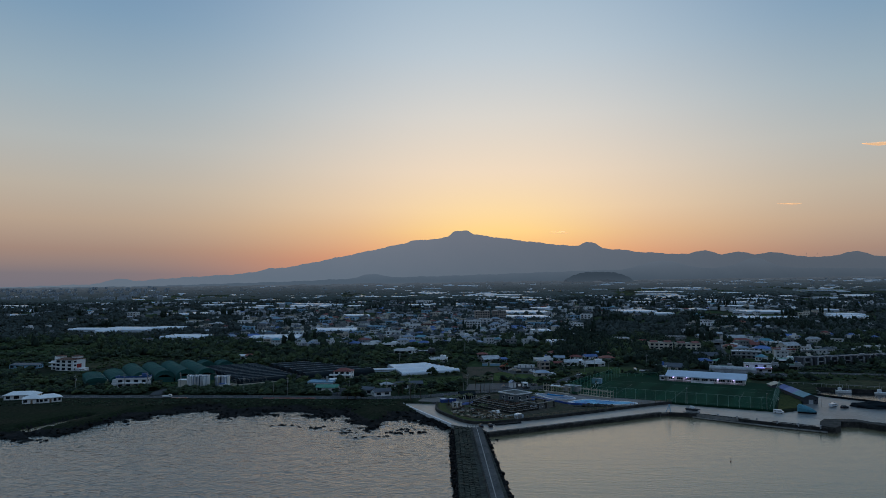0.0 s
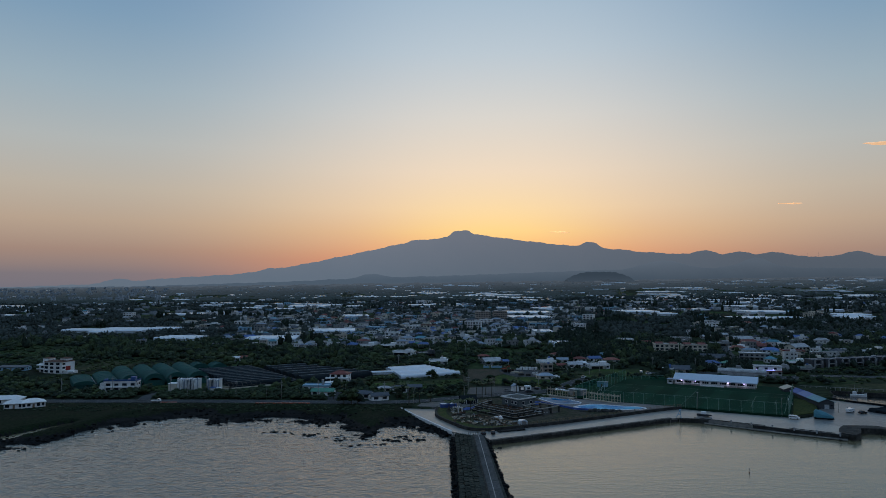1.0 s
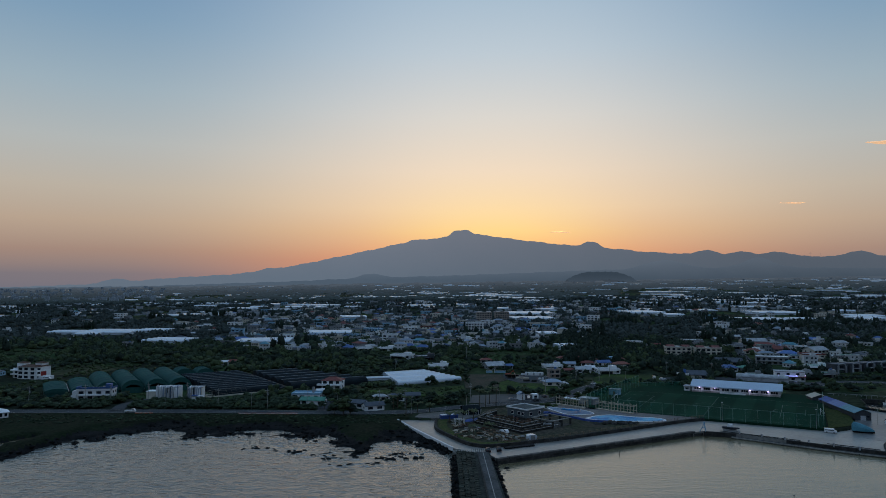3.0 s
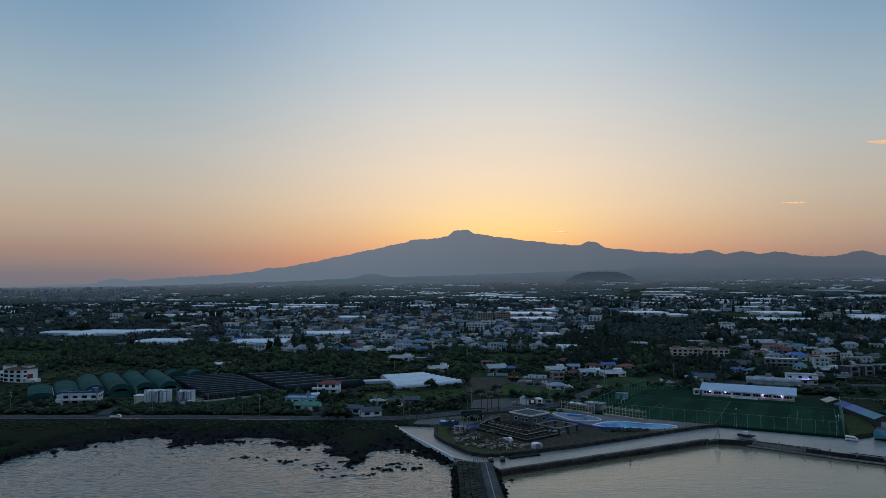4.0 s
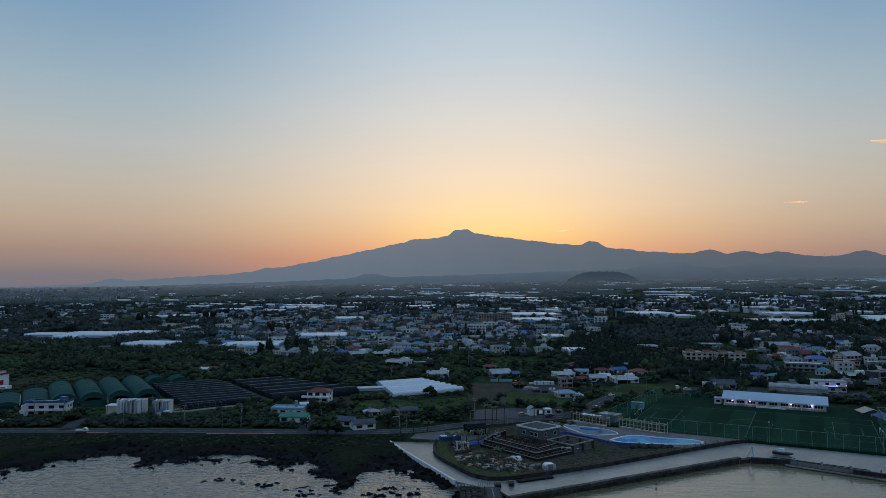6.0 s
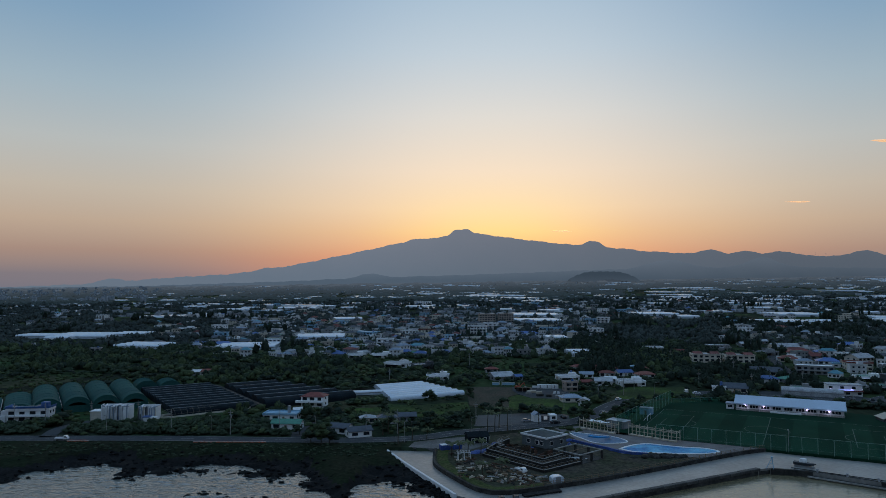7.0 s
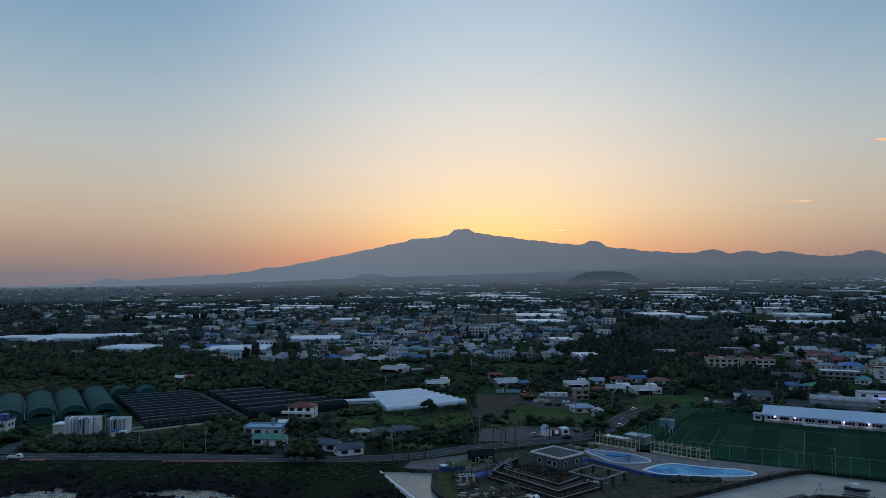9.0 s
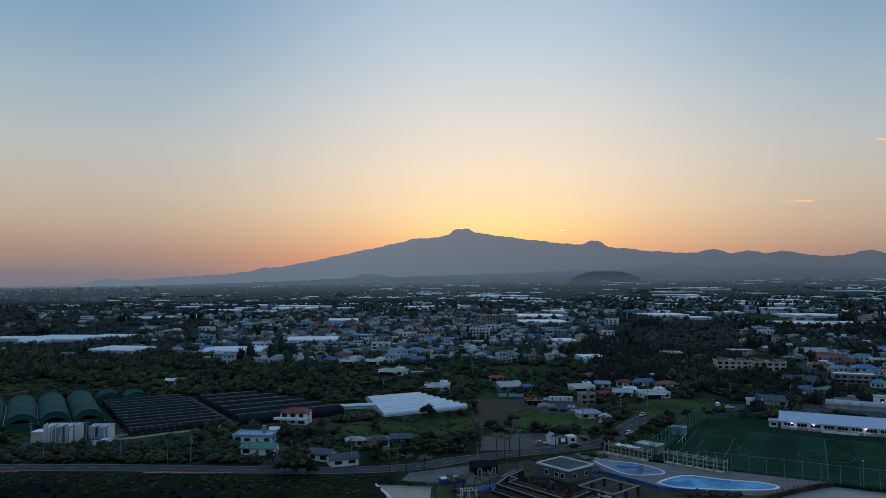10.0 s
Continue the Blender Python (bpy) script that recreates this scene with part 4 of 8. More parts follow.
pitch = thing("football_pitch", CX, CY, 4.5, PITCH, "green artificial football pitch with white lines", "pitch", kind="structure")
bm = bmesh.new()
prism(bm, [(-58, -39), (53, -39), (53, 62), (-10, 74), (-23, 77), (-50, 56)], -1.5, 0.1)
part("turf", bm, M["turf"], pitch)
for i in range(0, 10, 2):
    part("mown_stripe", one_box(-50 + i * 10, -40 + i * 10, -36, 36, 0.1, 0.108), M["turf_b"], pitch)
bm = bmesh.new()
for x0, x1, y0, y1 in ((-50, 50, -33.6, -33.4), (-50, 50, 33.4, 33.6), (-50.1, -49.9, -33.5, 33.5), (49.9, 50.1, -33.5, 33.5), (-0.1, 0.1, -33.5, 33.5), (-50, -33.5, 20, 20.2), (-50, -33.5, -20.2, -20),
                       (-33.6, -33.4, -20.2, 20.2), (33.4, 33.6, -20.2, 20.2), (33.5, 50, 20, 20.2), (33.5, 50, -20.2, -20), (-44.6, -44.4, -9.2, 9.2), (44.4, 44.6, -9.2, 9.2)):
    box(bm, x0, x1, y0, y1, 0.1, 0.116)
for c, a0, a1 in ((0, 0, 360), (-39, -53, 53), (39, 127, 233)):
    for i in range(48):
        a, b = (radians(a0 + (a1 - a0) * (i + k) / 48) for k in (0, 1))
        ring = [(c + r * math.cos(w), r * math.sin(w), 0.116) for w, r in ((a, 9.05), (b, 9.05), (b, 9.25), (a, 9.25))]
        bm.faces.new([bm.verts.new(q) for q in ring])
part("pitch_line", bm, M["pitchpaint"], pitch)
for i in range(14):
    for j in range(13):
        claim(*on_pitch(-56 + i * 8.4, -38 + j * 8.5), 6)


def fence(line, height, label, net_m, gap=5.5):
    """A ball-stop fence of steel posts and green netting."""
    f = thing("ball_fence", 0, 0, 0, label=label, category="fence")
    pts = []
    for (x0, y0), (x1, y1) in zip(line, line[1:]):
        n = max(1, round(math.hypot(x1 - x0, y1 - y0) / gap))
        pts += [(x0 + (x1 - x0) * i / n, y0 + (y1 - y0) * i / n) for i in range(n)]
    pts.append(line[-1])
    bm = bmesh.new()
    bar(bm, (0, 0, 0), (0, 0, height), 0.07, 6)
    pm = finish("post", bm, M["steelgreen"])
    for x, y in pts:
        part("post", pm, None, f).matrix_basis = pose(x, y, 4.4)
    for (x0, y0), (x1, y1) in zip(pts, pts[1:]):
        me = mesh_np("net", [(x0, y0, 4.5), (x1, y1, 4.5), (x1, y1, 4.4 + height), (x0, y0, 4.4 + height)], [(0, 1, 2, 3)], M[net_m])
        part("net", me, None, f)
    for (x0, y0), (x1, y1) in zip(pts, pts[1:]):
        bm = bmesh.new()
        bar(bm, (x0, y0, 4.4 + height), (x1, y1, 4.4 + height), 0.05, 4)
        part("top_rail", bm, M["steelgreen"], f)


M["steelgreen"] = mat("green_painted_steel", (0.24, 0.36, 0.31), 0.5, 0.2, 0.5, 4.0)
for net_key, cover_ in (("net_thin", 0.14), ("net_dense", 0.4)):
    net = bpy.data.materials.new("green_netting")
    net.use_nodes = True
    nn, nl = net.node_tree.nodes, net.node_tree.links
    npb, ntr, nmx = nn["Principled BSDF"], nn.new("ShaderNodeBsdfTransparent"), nn.new("ShaderNodeMixShader")
    npb.inputs["Base Color"].default_value, npb.inputs["Roughness"].default_value = (0.02, 0.17, 0.12, 1), 0.9
    npb.inputs["Specular IOR Level"].default_value = 0.0
    nmx.inputs[0].default_value = cover_
    nl.new(ntr.outputs[0], nmx.inputs[1])
    nl.new(npb.outputs[0], nmx.inputs[2])
    nl.new(nmx.outputs[0], nn["Material Output"].inputs[0])
    M[net_key] = net
fence([on_pitch(-40, -39), on_pitch(52, -39)], 6.0, "tall green ball-stop fence between pitch and quay", "net_thin")
fence([on_pitch(-58, -34), on_pitch(-50.4, 56)], 7.0, "tall green netting behind the far goal", "net_dense")
fence([on_pitch(-50.2, 56.2), on_pitch(-23, 78)], 2.4, "low green fence at the back of the pitch", "net_dense")
fence([on_pitch(52, -39), on_pitch(52.5, 30)], 7.5, "tall green netting at the harbour end of the pitch", "net_dense")
for s in (-1, 1):
    g = thing("goal", *on_pitch(s * 51, 0), 4.6, PITCH, "white football goal with net", "goal", "goals")
    bm = bmesh.new()
    for y in (-3.66, 3.66):
        bar(bm, (0, y, 0), (0, y, 2.44), 0.08)
        bar(bm, (0, y, 2.44), (s * 2, y, 0), 0.05)
    bar(bm, (0, -3.66, 2.44), (0, 3.66, 2.44), 0.08)
    bar(bm, (s * 2, -3.66, 0.05), (s * 2, 3.66, 0.05), 0.05)
    part("frame", bm, M["white"], g)
for a, b in ((9.6, -40.5), (49, -40.5)):
    x, y = on_pitch(a, b)
    lp_ = thing("floodlight", x, y, 4.5, PITCH, "slim steel lamp post beside the pitch", "lamp post", "pitch lamp posts")
    bm = bmesh.new()
    bar(bm, (0, 0, 0), (0, 0, 8.4), 0.09, 8, 0.06)
    part("mast", bm, M["steel"], lp_)
    part("lamp_head", one_box(-0.3, 0.3, -0.15, 0.15, 8.4, 8.65, 0.05), M["white"], lp_)

# clubhouse stand: long shed with a single-pitch roof and lamps under the eave
sx, sy = 151.0, 469.4
st = thing("stand", sx, sy, 4.5, PITCH, "long white clubhouse with pale metal roof and lamps under the eave", "building")
SL = 48.5
part("wall", one_box(0, SL, 1.2, 9.5, 0, 3.6, 0.05), M["white"], st)
part("plinth", one_box(-0.2, SL + 0.2, 0.2, 1.4, -0.2, 1.0, 0.05), M["concrete"], st)
stand_roof = mat("pale_blue_metal_roof", (0.44, 0.54, 0.66), 0.42, 0.1, 0.1, 2.0, 0.01)
bm = bmesh.new()
sr = [[bm.verts.new((x, y, z)) for y, z in ((-0.5, 3.1), (-0.5, 3.72), (10.5, 6.5), (10.5, 3.6))] for x in (-1.0, SL + 1.0)]
for i in range(4):
    bm.faces.new((sr[0][i], sr[0][(i + 1) % 4], sr[1][(i + 1) % 4], sr[1][i]))
for e in sr:
    bm.faces.new(e)
part("roof", bm, stand_roof, st)
bm = bmesh.new()
box(bm, -0.05, 0.05, 0, 11.3, 0.0, 0.09)
rib_me = finish("roof_rib", bm, stand_roof)
for i in range(26):
    part("roof_rib", rib_me, None, st).matrix_basis = pose(-0.8 + i * (SL + 1.6) / 25, -0.45, 3.72, 14.2, 0, 0)
for x in (-0.9, SL + 0.9):
    bm = bmesh.new()
    vs = [bm.verts.new(q) for q in ((x, 0, 3.6), (x, 10, 3.6), (x, 10, 6.4))]
    bm.faces.new(vs)
    part("gable_end", bm, M["white"], st)
wm = finish("window", one_box(-0.55, 0.55, -0.08, 0.08, 0, 1.3, 0.02), M["glass"])
for i in range(9):
    for k in (-1.3, 0.0, 1.3):
        part("window", wm, None, st).matrix_basis = pose(3.2 + i * 5.25 + k, 1.2, 1.5)
for i in range(10):
    bm = bmesh.new()
    bar(bm, (0.5 + i * 5.25, -0.2, 0), (0.5 + i * 5.25, -0.2, 3.3), 0.09, 6)
    part("post", bm, M["white"], st)
for x in (4.6, 13.0, 32.5, 42.0):
    part("lamp", one_box(x - 0.35, x + 0.35, -0.62, -0.45, 2.75, 3.1, 0.03), M["lamp"], st, "bright violet-white flood lamp")
    glare = bpy.data.lights.new("lamp_light", "POINT")
    glare.energy, glare.color, glare.shadow_soft_size = 60, (0.72, 0.64, 1.0), 0.3
    gl = new("lamp_light", glare)
    gl.parent = st
    gl.location = (x, -1.0, 2.7)
part("bench", one_box(16, 30, -1.2, 0.1, 0, 0.9, 0.05), M["white"], st)
an = thing("annex", *on_pitch(0, 0), 4.5, PITCH, "small white annex at the end of the clubhouse", "building")
an.location = (sx - UX * 4.4 + NX * 2.0, sy - UY * 4.4 + NY * 2.0, 4.5)
part("wall", one_box(-0.5, 3.2, 0, 6, 0, 2.8, 0.04), M["white"], an)
part("roof", one_box(-0.9, 3.3, -0.5, 6.5, 2.8, 3.05, 0.04), M["bluegrey"], an)
part("window", one_box(0.4, 2.4, -0.06, 0.06, 1.0, 2.1, 0.02), M["glass"], an)

# ---------------------------------------------------------------- pools and pergolas


def pool(name, outline, label, z=4.55):
    p = thing(name, 0, 0, 0, label=label, category="pool")
    line = smooth_line(outline + outline[:1], 1.2)[:-1]
    cx, cy = sum(q[0] for q in line) / len(line), sum(q[1] for q in line) / len(line)
    bm = bmesh.new()
    ribbon(bm, line + line[:1], 0.26 if name == "wave_pool" else 0.5, z - 0.4, z + 0.22)
    part("rim", bm, M["white"], p, "white pool rim")
    bm = bmesh.new()
    prism(bm, line, z - 0.3, z + 0.08)
    part("water", bm, M["splashwater"] if name == "wave_pool" else M["poolwater"], p)


pool("kidney_pool", [(69, 383.5), (73.5, 388), (79, 391.5), (84, 391.8), (90, 388.5), (96, 386), (102, 384.5), (106, 380.5), (104, 377), (97, 375.8), (89, 376), (82, 377), (74, 378.5)], "blue kidney-shaped outdoor pool with white rim")
pool("wave_pool", [(54.5, 416), (60, 412.5), (68, 408.5), (73, 404), (75.5, 396.5), (72, 393.6), (65, 392.8), (61, 395), (58, 402), (55.5, 409)], "blue splash pool with curved edge")
bm = bmesh.new()
prism(bm, [(50, 424), (57, 394), (64, 386), (68, 376), (96, 370), (126, 384), (98, 400), (80, 412), (62, 428)], 3, 4.6)
tagged(new("pool_deck", finish("pool_deck", bm, mat("deck_paving", (0.17, 0.16, 0.16), 0.75, 0.25, 0.2, 2.0, 0.01))), "grey paved deck round the pools", "paving", kind="structure")
bm = bmesh.new()
ribbon(bm, smooth_line([(53, 397), (59, 389), (64, 383), (69, 376.5), (78, 373.5)], 1.5), 0.35, 4.5, 5.5)
tagged(new("tarp_barrier", finish("tarp_barrier", bm, M["tarp"])), "blue tarpaulin barrier round the pool deck", "barrier")
b = thing("water_slide", 66, 398, 4.6, 40, "blue curved water slide beside the pool", "slide")
bm = bmesh.new()
for i in range(14):
    a0, a1 = radians(200 + i * 9), radians(209 + i * 9)
    for r0, z0, r1, z1 in ((6.0, 1.1, 6.5, 0.5), (6.5, 0.5, 7.5, 0.5), (7.5, 0.5, 8.0, 1.1)):
        h0, h1 = (13 - i) * 0.13, (12 - i) * 0.13
        bm.faces.new([bm.verts.new((r * math.cos(a), r * math.sin(a) * 0.6 + 4, z + h)) for r, a, z, h in ((r0, a0, z0, h0), (r0, a1, z0, h1), (r1, a1, z1, h1), (r1, a0, z1, h0))])
part("chute", bm, M["pooltile"], b)


def pergola(x, y, n, turn, label, cover=False):
    p = thing("pergola", x, y, 4.6, turn, label, "pergola", "poolside pergolas")
    bm = bmesh.new()
    box(bm, -0.13, 0.13, -0.13, 0.13, 0, 4.7, 0.02)
    pm = finish("post", bm, M["palewood"])
    for i in range(n + 1):
        for dy in (0, 3.0):
            part("post", pm, None, p).matrix_basis = pose(i * 3.6, dy, 0)
    bm = bmesh.new()
    for dy in (0, 3.0):
        box(bm, -0.2, n * 3.6 + 0.2, dy - 0.08, dy + 0.08, 3.7, 3.9)
    for i in range(n + 1):
        box(bm, i * 3.6 - 0.07, i * 3.6 + 0.07, 0, 3.0, 3.72, 3.88)
    for i in range(n):
        bar(bm, (i * 3.6, 0, 3.8), (i * 3.6 + 1.8, 0, 3.3), 0.06, 4)
        bar(bm, (i * 3.6 + 3.6, 0, 3.8), (i * 3.6 + 1.8, 0, 3.3), 0.06, 4)
    part("beam", bm, M["palewood"], p)
    part("back_rail", one_box(0, n * 3.6, 2.95, 3.05, 1.3, 1.5), M["palewood"], p)
    dm = finish("bench", one_box(-1.4, 1.4, -0.9, 0.9, 0, 0.5, 0.04), M["palewood"])
    for i in range(n):
        part("bench", dm, None, p).matrix_basis = pose(i * 3.6 + 1.8, 0.5, 0)
    if cover:
        bm = bmesh.new()
        for i in range(12):
            for j in range(6):
                x0, x1, y0, y1 = 4 + i * 0.8, 4.8 + i * 0.8, -0.3 + j * 0.6, 0.3 + j * 0.6
                sag = lambda a, c: 4.3 - 0.35 * math.sin((a - 4) / 9.6 * math.pi * 2) ** 2 - 0.3 * math.sin(c / 3.2 * math.pi)
                bm.faces.new([bm.verts.new((a, c, sag(a, c))) for a, c in ((x0, y0), (x1, y0), (x1, y1), (x0, y1))])
        bmesh.ops.remove_doubles(bm, verts=bm.verts, dist=0.01)
        part("canopy", bm, M["white"], p, "sagging white canvas canopy")


pergola(61.2, 423, 5, -46, "pale timber pergola with a white canvas canopy", True)
pergola(79.5, 409.5, 6, -44, "open pale timber pergola with benches")

# ---------------------------------------------------------------- the building site
sh = thing("office_building", 40.2, 383.0, 4.5, 40, "dark grey flat-roofed block with white roof edge", "building")
part("wall", one_box(0, 12, 0, 13, 0, 4.0, 0.05), M["darkgreen"] if "darkgreen" in M else mat("dark_green_grey_render", (0.12, 0.14, 0.15), 0.75, 0.2, 0.25, 2.0, 0.004), sh)
bm = bmesh.new()
for x0, x1, y0, y1 in ((-0.5, 12.5, -0.5, 0), (-0.5, 12.5, 13, 13.5), (-0.5, 0, 0, 13), (12, 12.5, 0, 13)):
    box(bm, x0, x1, y0, y1, 3.95, 4.55)
part("roof_edge", bm, M["white"], sh)
part("roof", one_box(0, 12, 0, 13, 4.0, 4.25), mat("dark_roof_felt", (0.065, 0.085, 0.09), 0.85, 0.3, 0.15, 1.5, 0.01), sh)
wm = finish("window", one_box(-0.8, 0.8, -0.07, 0.07, 0, 1.4, 0.03), M["glass"])
fm = finish("frame", one_box(-0.95, 0.95, -0.05, 0.05, -0.15, 1.55, 0.03), M["white"])
for x, y, tz in ((3, 0, 0), (9, 0, 0), (0, 2.6, 90), (0, 5.0, 90), (0, 9.5, 90)):
    part("window_frame", fm, None, sh).matrix_basis = pose(x, y, 1.3, 0, 0, tz)
    part("window", wm, None, sh).matrix_basis = pose(x, y, 1.3, 0, 0, tz)
claim(42, 392, 14)

ar = thing("concrete_frame", 34.0, 345.5, 4.5, 39, "half-built concrete terraces with pale edges and scaffold rails", "building site")
M["darkwood"] = mat("wet_brown_formwork", (0.075, 0.052, 0.034), 0.85, 0.4, 0.5, 4.0, 0.02)
raw = mat("raw_concrete", (0.042, 0.04, 0.037), 0.9, 0.4, 0.3, 1.5, 0.04, spec=0.05)
pale = mat("pale_coping", (0.33, 0.325, 0.31), 0.8, 0.25, 0.4, 2.0, 0.02)
# two nested rings of unfinished wall with pale coping, open to the back
RINGS = ((1.0, [(49.4, 361), (34.2, 348.8), (14.8, 372.3), (22.4, 391.5)]), (2.4, [(44.6, 360.6), (34.1, 351.4), (16.4, 374.3), (23.8, 390.2)]), (2.5, [(43.6, 366.4), (35.5, 358.2), (20.2, 376.3), (23.4, 380.2), (21.0, 383.0), (26.4, 391)]))
for h, ring_ in RINGS:
    loc = [Matrix.Rotation(radians(-39), 3, "Z") @ Vector((x - 34.0, y - 345.5, 0)) for x, y in ring_]
    for p0, p1 in zip(loc, loc[1:]):
        d_ = (p1 - p0).normalized()
        line_ = [(p0 - d_ * 0.1)[:2], (p1 + d_ * 0.1)[:2]]
        bm = bmesh.new()
        ribbon(bm, line_, 0.2, 0, h)
        part("wall", bm, raw, ar)
        bm = bmesh.new()
        ribbon(bm, line_, 0.2, h, h + 0.14)
        part("coping", bm, pale, ar, "pale concrete coping")
        n_ = int((p1 - p0).length / 1.7)
        for i in range(n_ + 1):
            q = p0 + (p1 - p0) * i / n_
            bm = bmesh.new()
            bar(bm, (q.x, q.y, h), (q.x, q.y, h + 1.1), 0.045, 4)
            part("rail_post", bm, M["timber"], ar)
        for zz in (0.6, 1.08):
            bm = bmesh.new()
            bar(bm, (p0.x, p0.y, h + zz), (p1.x, p1.y, h + zz), 0.04, 4)
            part("rail", bm, M["timber"] if zz < 1 else pale, ar)
site_floor = mat("site_floor", (0.03, 0.026, 0.022), 0.95, 0.5, 0.3, 1.5, 0.05, spec=0.03)
def site_local(pts):
    return [tuple((Matrix.Rotation(radians(-39), 3, "Z") @ Vector((x - 34.0, y - 345.5, 0)))[:2]) for x, y in pts]


bm = bmesh.new()
prism(bm, site_local(RINGS[0][1] + [(38, 388), (49, 374)]), 0, 0.25)
part("floor", bm, site_floor, ar)
walkway = mat("terrace_screed", (0.075, 0.072, 0.068), 0.9, 0.4, 0.25, 1.5, 0.03, spec=0.05)
for p, q, p2, q2 in ((RINGS[1][1][0], RINGS[1][1][1], RINGS[2][1][0], RINGS[2][1][1]), (RINGS[1][1][1], RINGS[1][1][2], RINGS[2][1][1], RINGS[2][1][2])):
    bm = bmesh.new()
    prism(bm, site_local([p, q, q2, p2]), 0.26, 1.5)
    part("walkway", bm, walkway, ar, "grey screeded terrace walkway")
PIT = RINGS[2][1] + [(34, 384), (40, 374)]
panels = []
while len(panels) < 40:
    x, y = rnd.uniform(20, 44), rnd.uniform(358, 391)
    if not inside(np.array([x]), np.array([y]), PIT)[0]:
        continue
    (x, y), = site_local([(x, y)])
    panels.append(part("formwork_panel", one_box(-rnd.uniform(0.6, 2.0), rnd.uniform(0.6, 2.0), -0.1, 0.1, 0, rnd.uniform(0.5, 1.9)), rnd.choice((M["darkwood"], M["rust"], M["darkwood"], M["rust"], raw)), ar, "brown timber formwork panel"))
    panels[-1].matrix_basis = pose(x, y, 0.25, 0, 0, rnd.choice((0, 90, 0, 30)) + rnd.uniform(-6, 6))
for i in range(44):
    x, y = rnd.uniform(16, 47), rnd.uniform(352, 391)
    if not inside(np.array([x]), np.array([y]), RINGS[0][1])[0]:
        continue
    (x, y), = site_local([(x, y)])
    bm = bmesh.new()
    h_ = rnd.uniform(1.8, 3.4)
    bar(bm, (x, y, 0.25), (x, y, 0.25 + h_), 0.055, 5)
    if i % 3 == 0:
        bar(bm, (x, y, 0.2 + h_), (x + rnd.uniform(2, 4), y, 0.2 + h_), 0.05, 5)
    part("scaffold_standard", bm, rnd.choice((M["rust"], pale, M["timber"])), ar)
fr = thing("column_frame", 49.3, 361.0, 4.5, 42, "open concrete frame of columns and beams", "building site")
cm = finish("column", one_box(-0.38, 0.38, -0.38, 0.38, 0, 3.0, 0.03), M["darkstone"])
FX, FY = (0, 6.4, 12.8), (0, 6.1, 12.2)
for x in FX:
    for y in FY:
        if (x, y) != (6.4, 6.1):
            part("column", cm, None, fr).matrix_basis = pose(x, y, 0)
for y in (FY[0], FY[2]):
    part("beam", one_box(-0.4, 13.2, y - 0.22, y + 0.22, 3.0, 3.35, 0.03), pale, fr)
for x in (FX[0], FX[2]):
    part("beam", one_box(x - 0.22, x + 0.22, 0.24, 11.96, 3.0, 3.3, 0.03), pale, fr)
part("tie_rail", one_box(-0.1, 12.9, 6.0, 6.2, 3.02, 3.18, 0.02), M["timber"], fr)
part("footing", one_box(-0.8, 13.6, -0.8, 13.0, 0, 0.18, 0.03), walkway, fr)
for i in range(26):
    a, c = rnd.gauss(4.0, 1.6), rnd.gauss(6, 1.8)
    part("cement_bag", one_box(a - 0.45, a + 0.45, c - 0.3, c + 0.3, 0.19 + 0.2 * (i % 3), 0.38 + 0.2 * (i % 3), 0.06), M["greyroof"], fr)

# black cabin, blue containers, tarpaulins, timber heaps
cb = thing("black_cabin", 10.2, 392.6, 4.5, 14, "black timber cabin with pale door frame", "cabin")
part("wall", one_box(0, 8.5, 0, 6, 0, 2.8, 0.04), M["shade"], cb)
bm = bmesh.new()
for y0, y1, z0, z1 in ((-0.5, 3, 2.7, 4.3), (6.5, 3, 2.7, 4.3)):
    q = [bm.verts.new(p) for p in ((-0.4, y0, z0), (8.9, y0, z0), (8.9, y1, z1), (-0.4, y1, z1))]
    bm.faces.new(q)
part("roof", bm, M["shade"], cb)
for x in (1.2, 6.2):
    part("door_frame", one_box(x, x + 1.4, -0.12, 0.05, 0.1, 2.3, 0.03), M["white"], cb, "pale door frame")
    part("door", one_box(x + 0.2, x + 1.2, -0.2, -0.121, 0.1, 2.1, 0.02), M["glass"], cb)
for i, (x, y, tz) in enumerate(((0.5, 383, 20), (5.0, 384.5, 24))):
    c = thing("blue_skip", x, y, 4.5, tz, "blue plastic-sheeted material skip", "skip", "blue skips")
    part("body", one_box(-1.9, 1.9, -1.3, 1.3, 0, 1.9, 0.1, -0.06), M["tarp"], c)
    part("cover", one_box(-1.7, 1.2, -1.35, 1.35, 1.9, 2.1, 0.08), M["white"], c)
for x, y, s, tz in ((13, 378, 3.4, 30), (17, 381, 2.6, 10), (21, 392, 2.4, 50), (45, 394.5, 2.6, 40), (50.5, 391, 1.5, 70), (34.5, 383.5, 1.3, 30), (52, 398, 2.2, 10), (38, 393, 2.0, 0)):
    bm = bmesh.new()
    bmesh.ops.create_grid(bm, x_segments=10, y_segments=8, size=1)
    for v in bm.verts:
        v.co = Vector((v.co.x * s, v.co.y * s * 0.6, 0.1 + 0.9 * max(0, 1 - v.co.length) ** 0.5 + 0.25 * noise.noise(v.co * 3 + Vector((x, y, 0)))))
    ob = new("tarpaulin", finish("tarpaulin", bm, M["tarp"]))
    ob.matrix_basis = pose(x, y, 4.55, 0, 0, tz)
    tagged(ob, "crumpled blue tarpaulin over building material", "tarpaulin", "tarpaulins")
made_ = 0
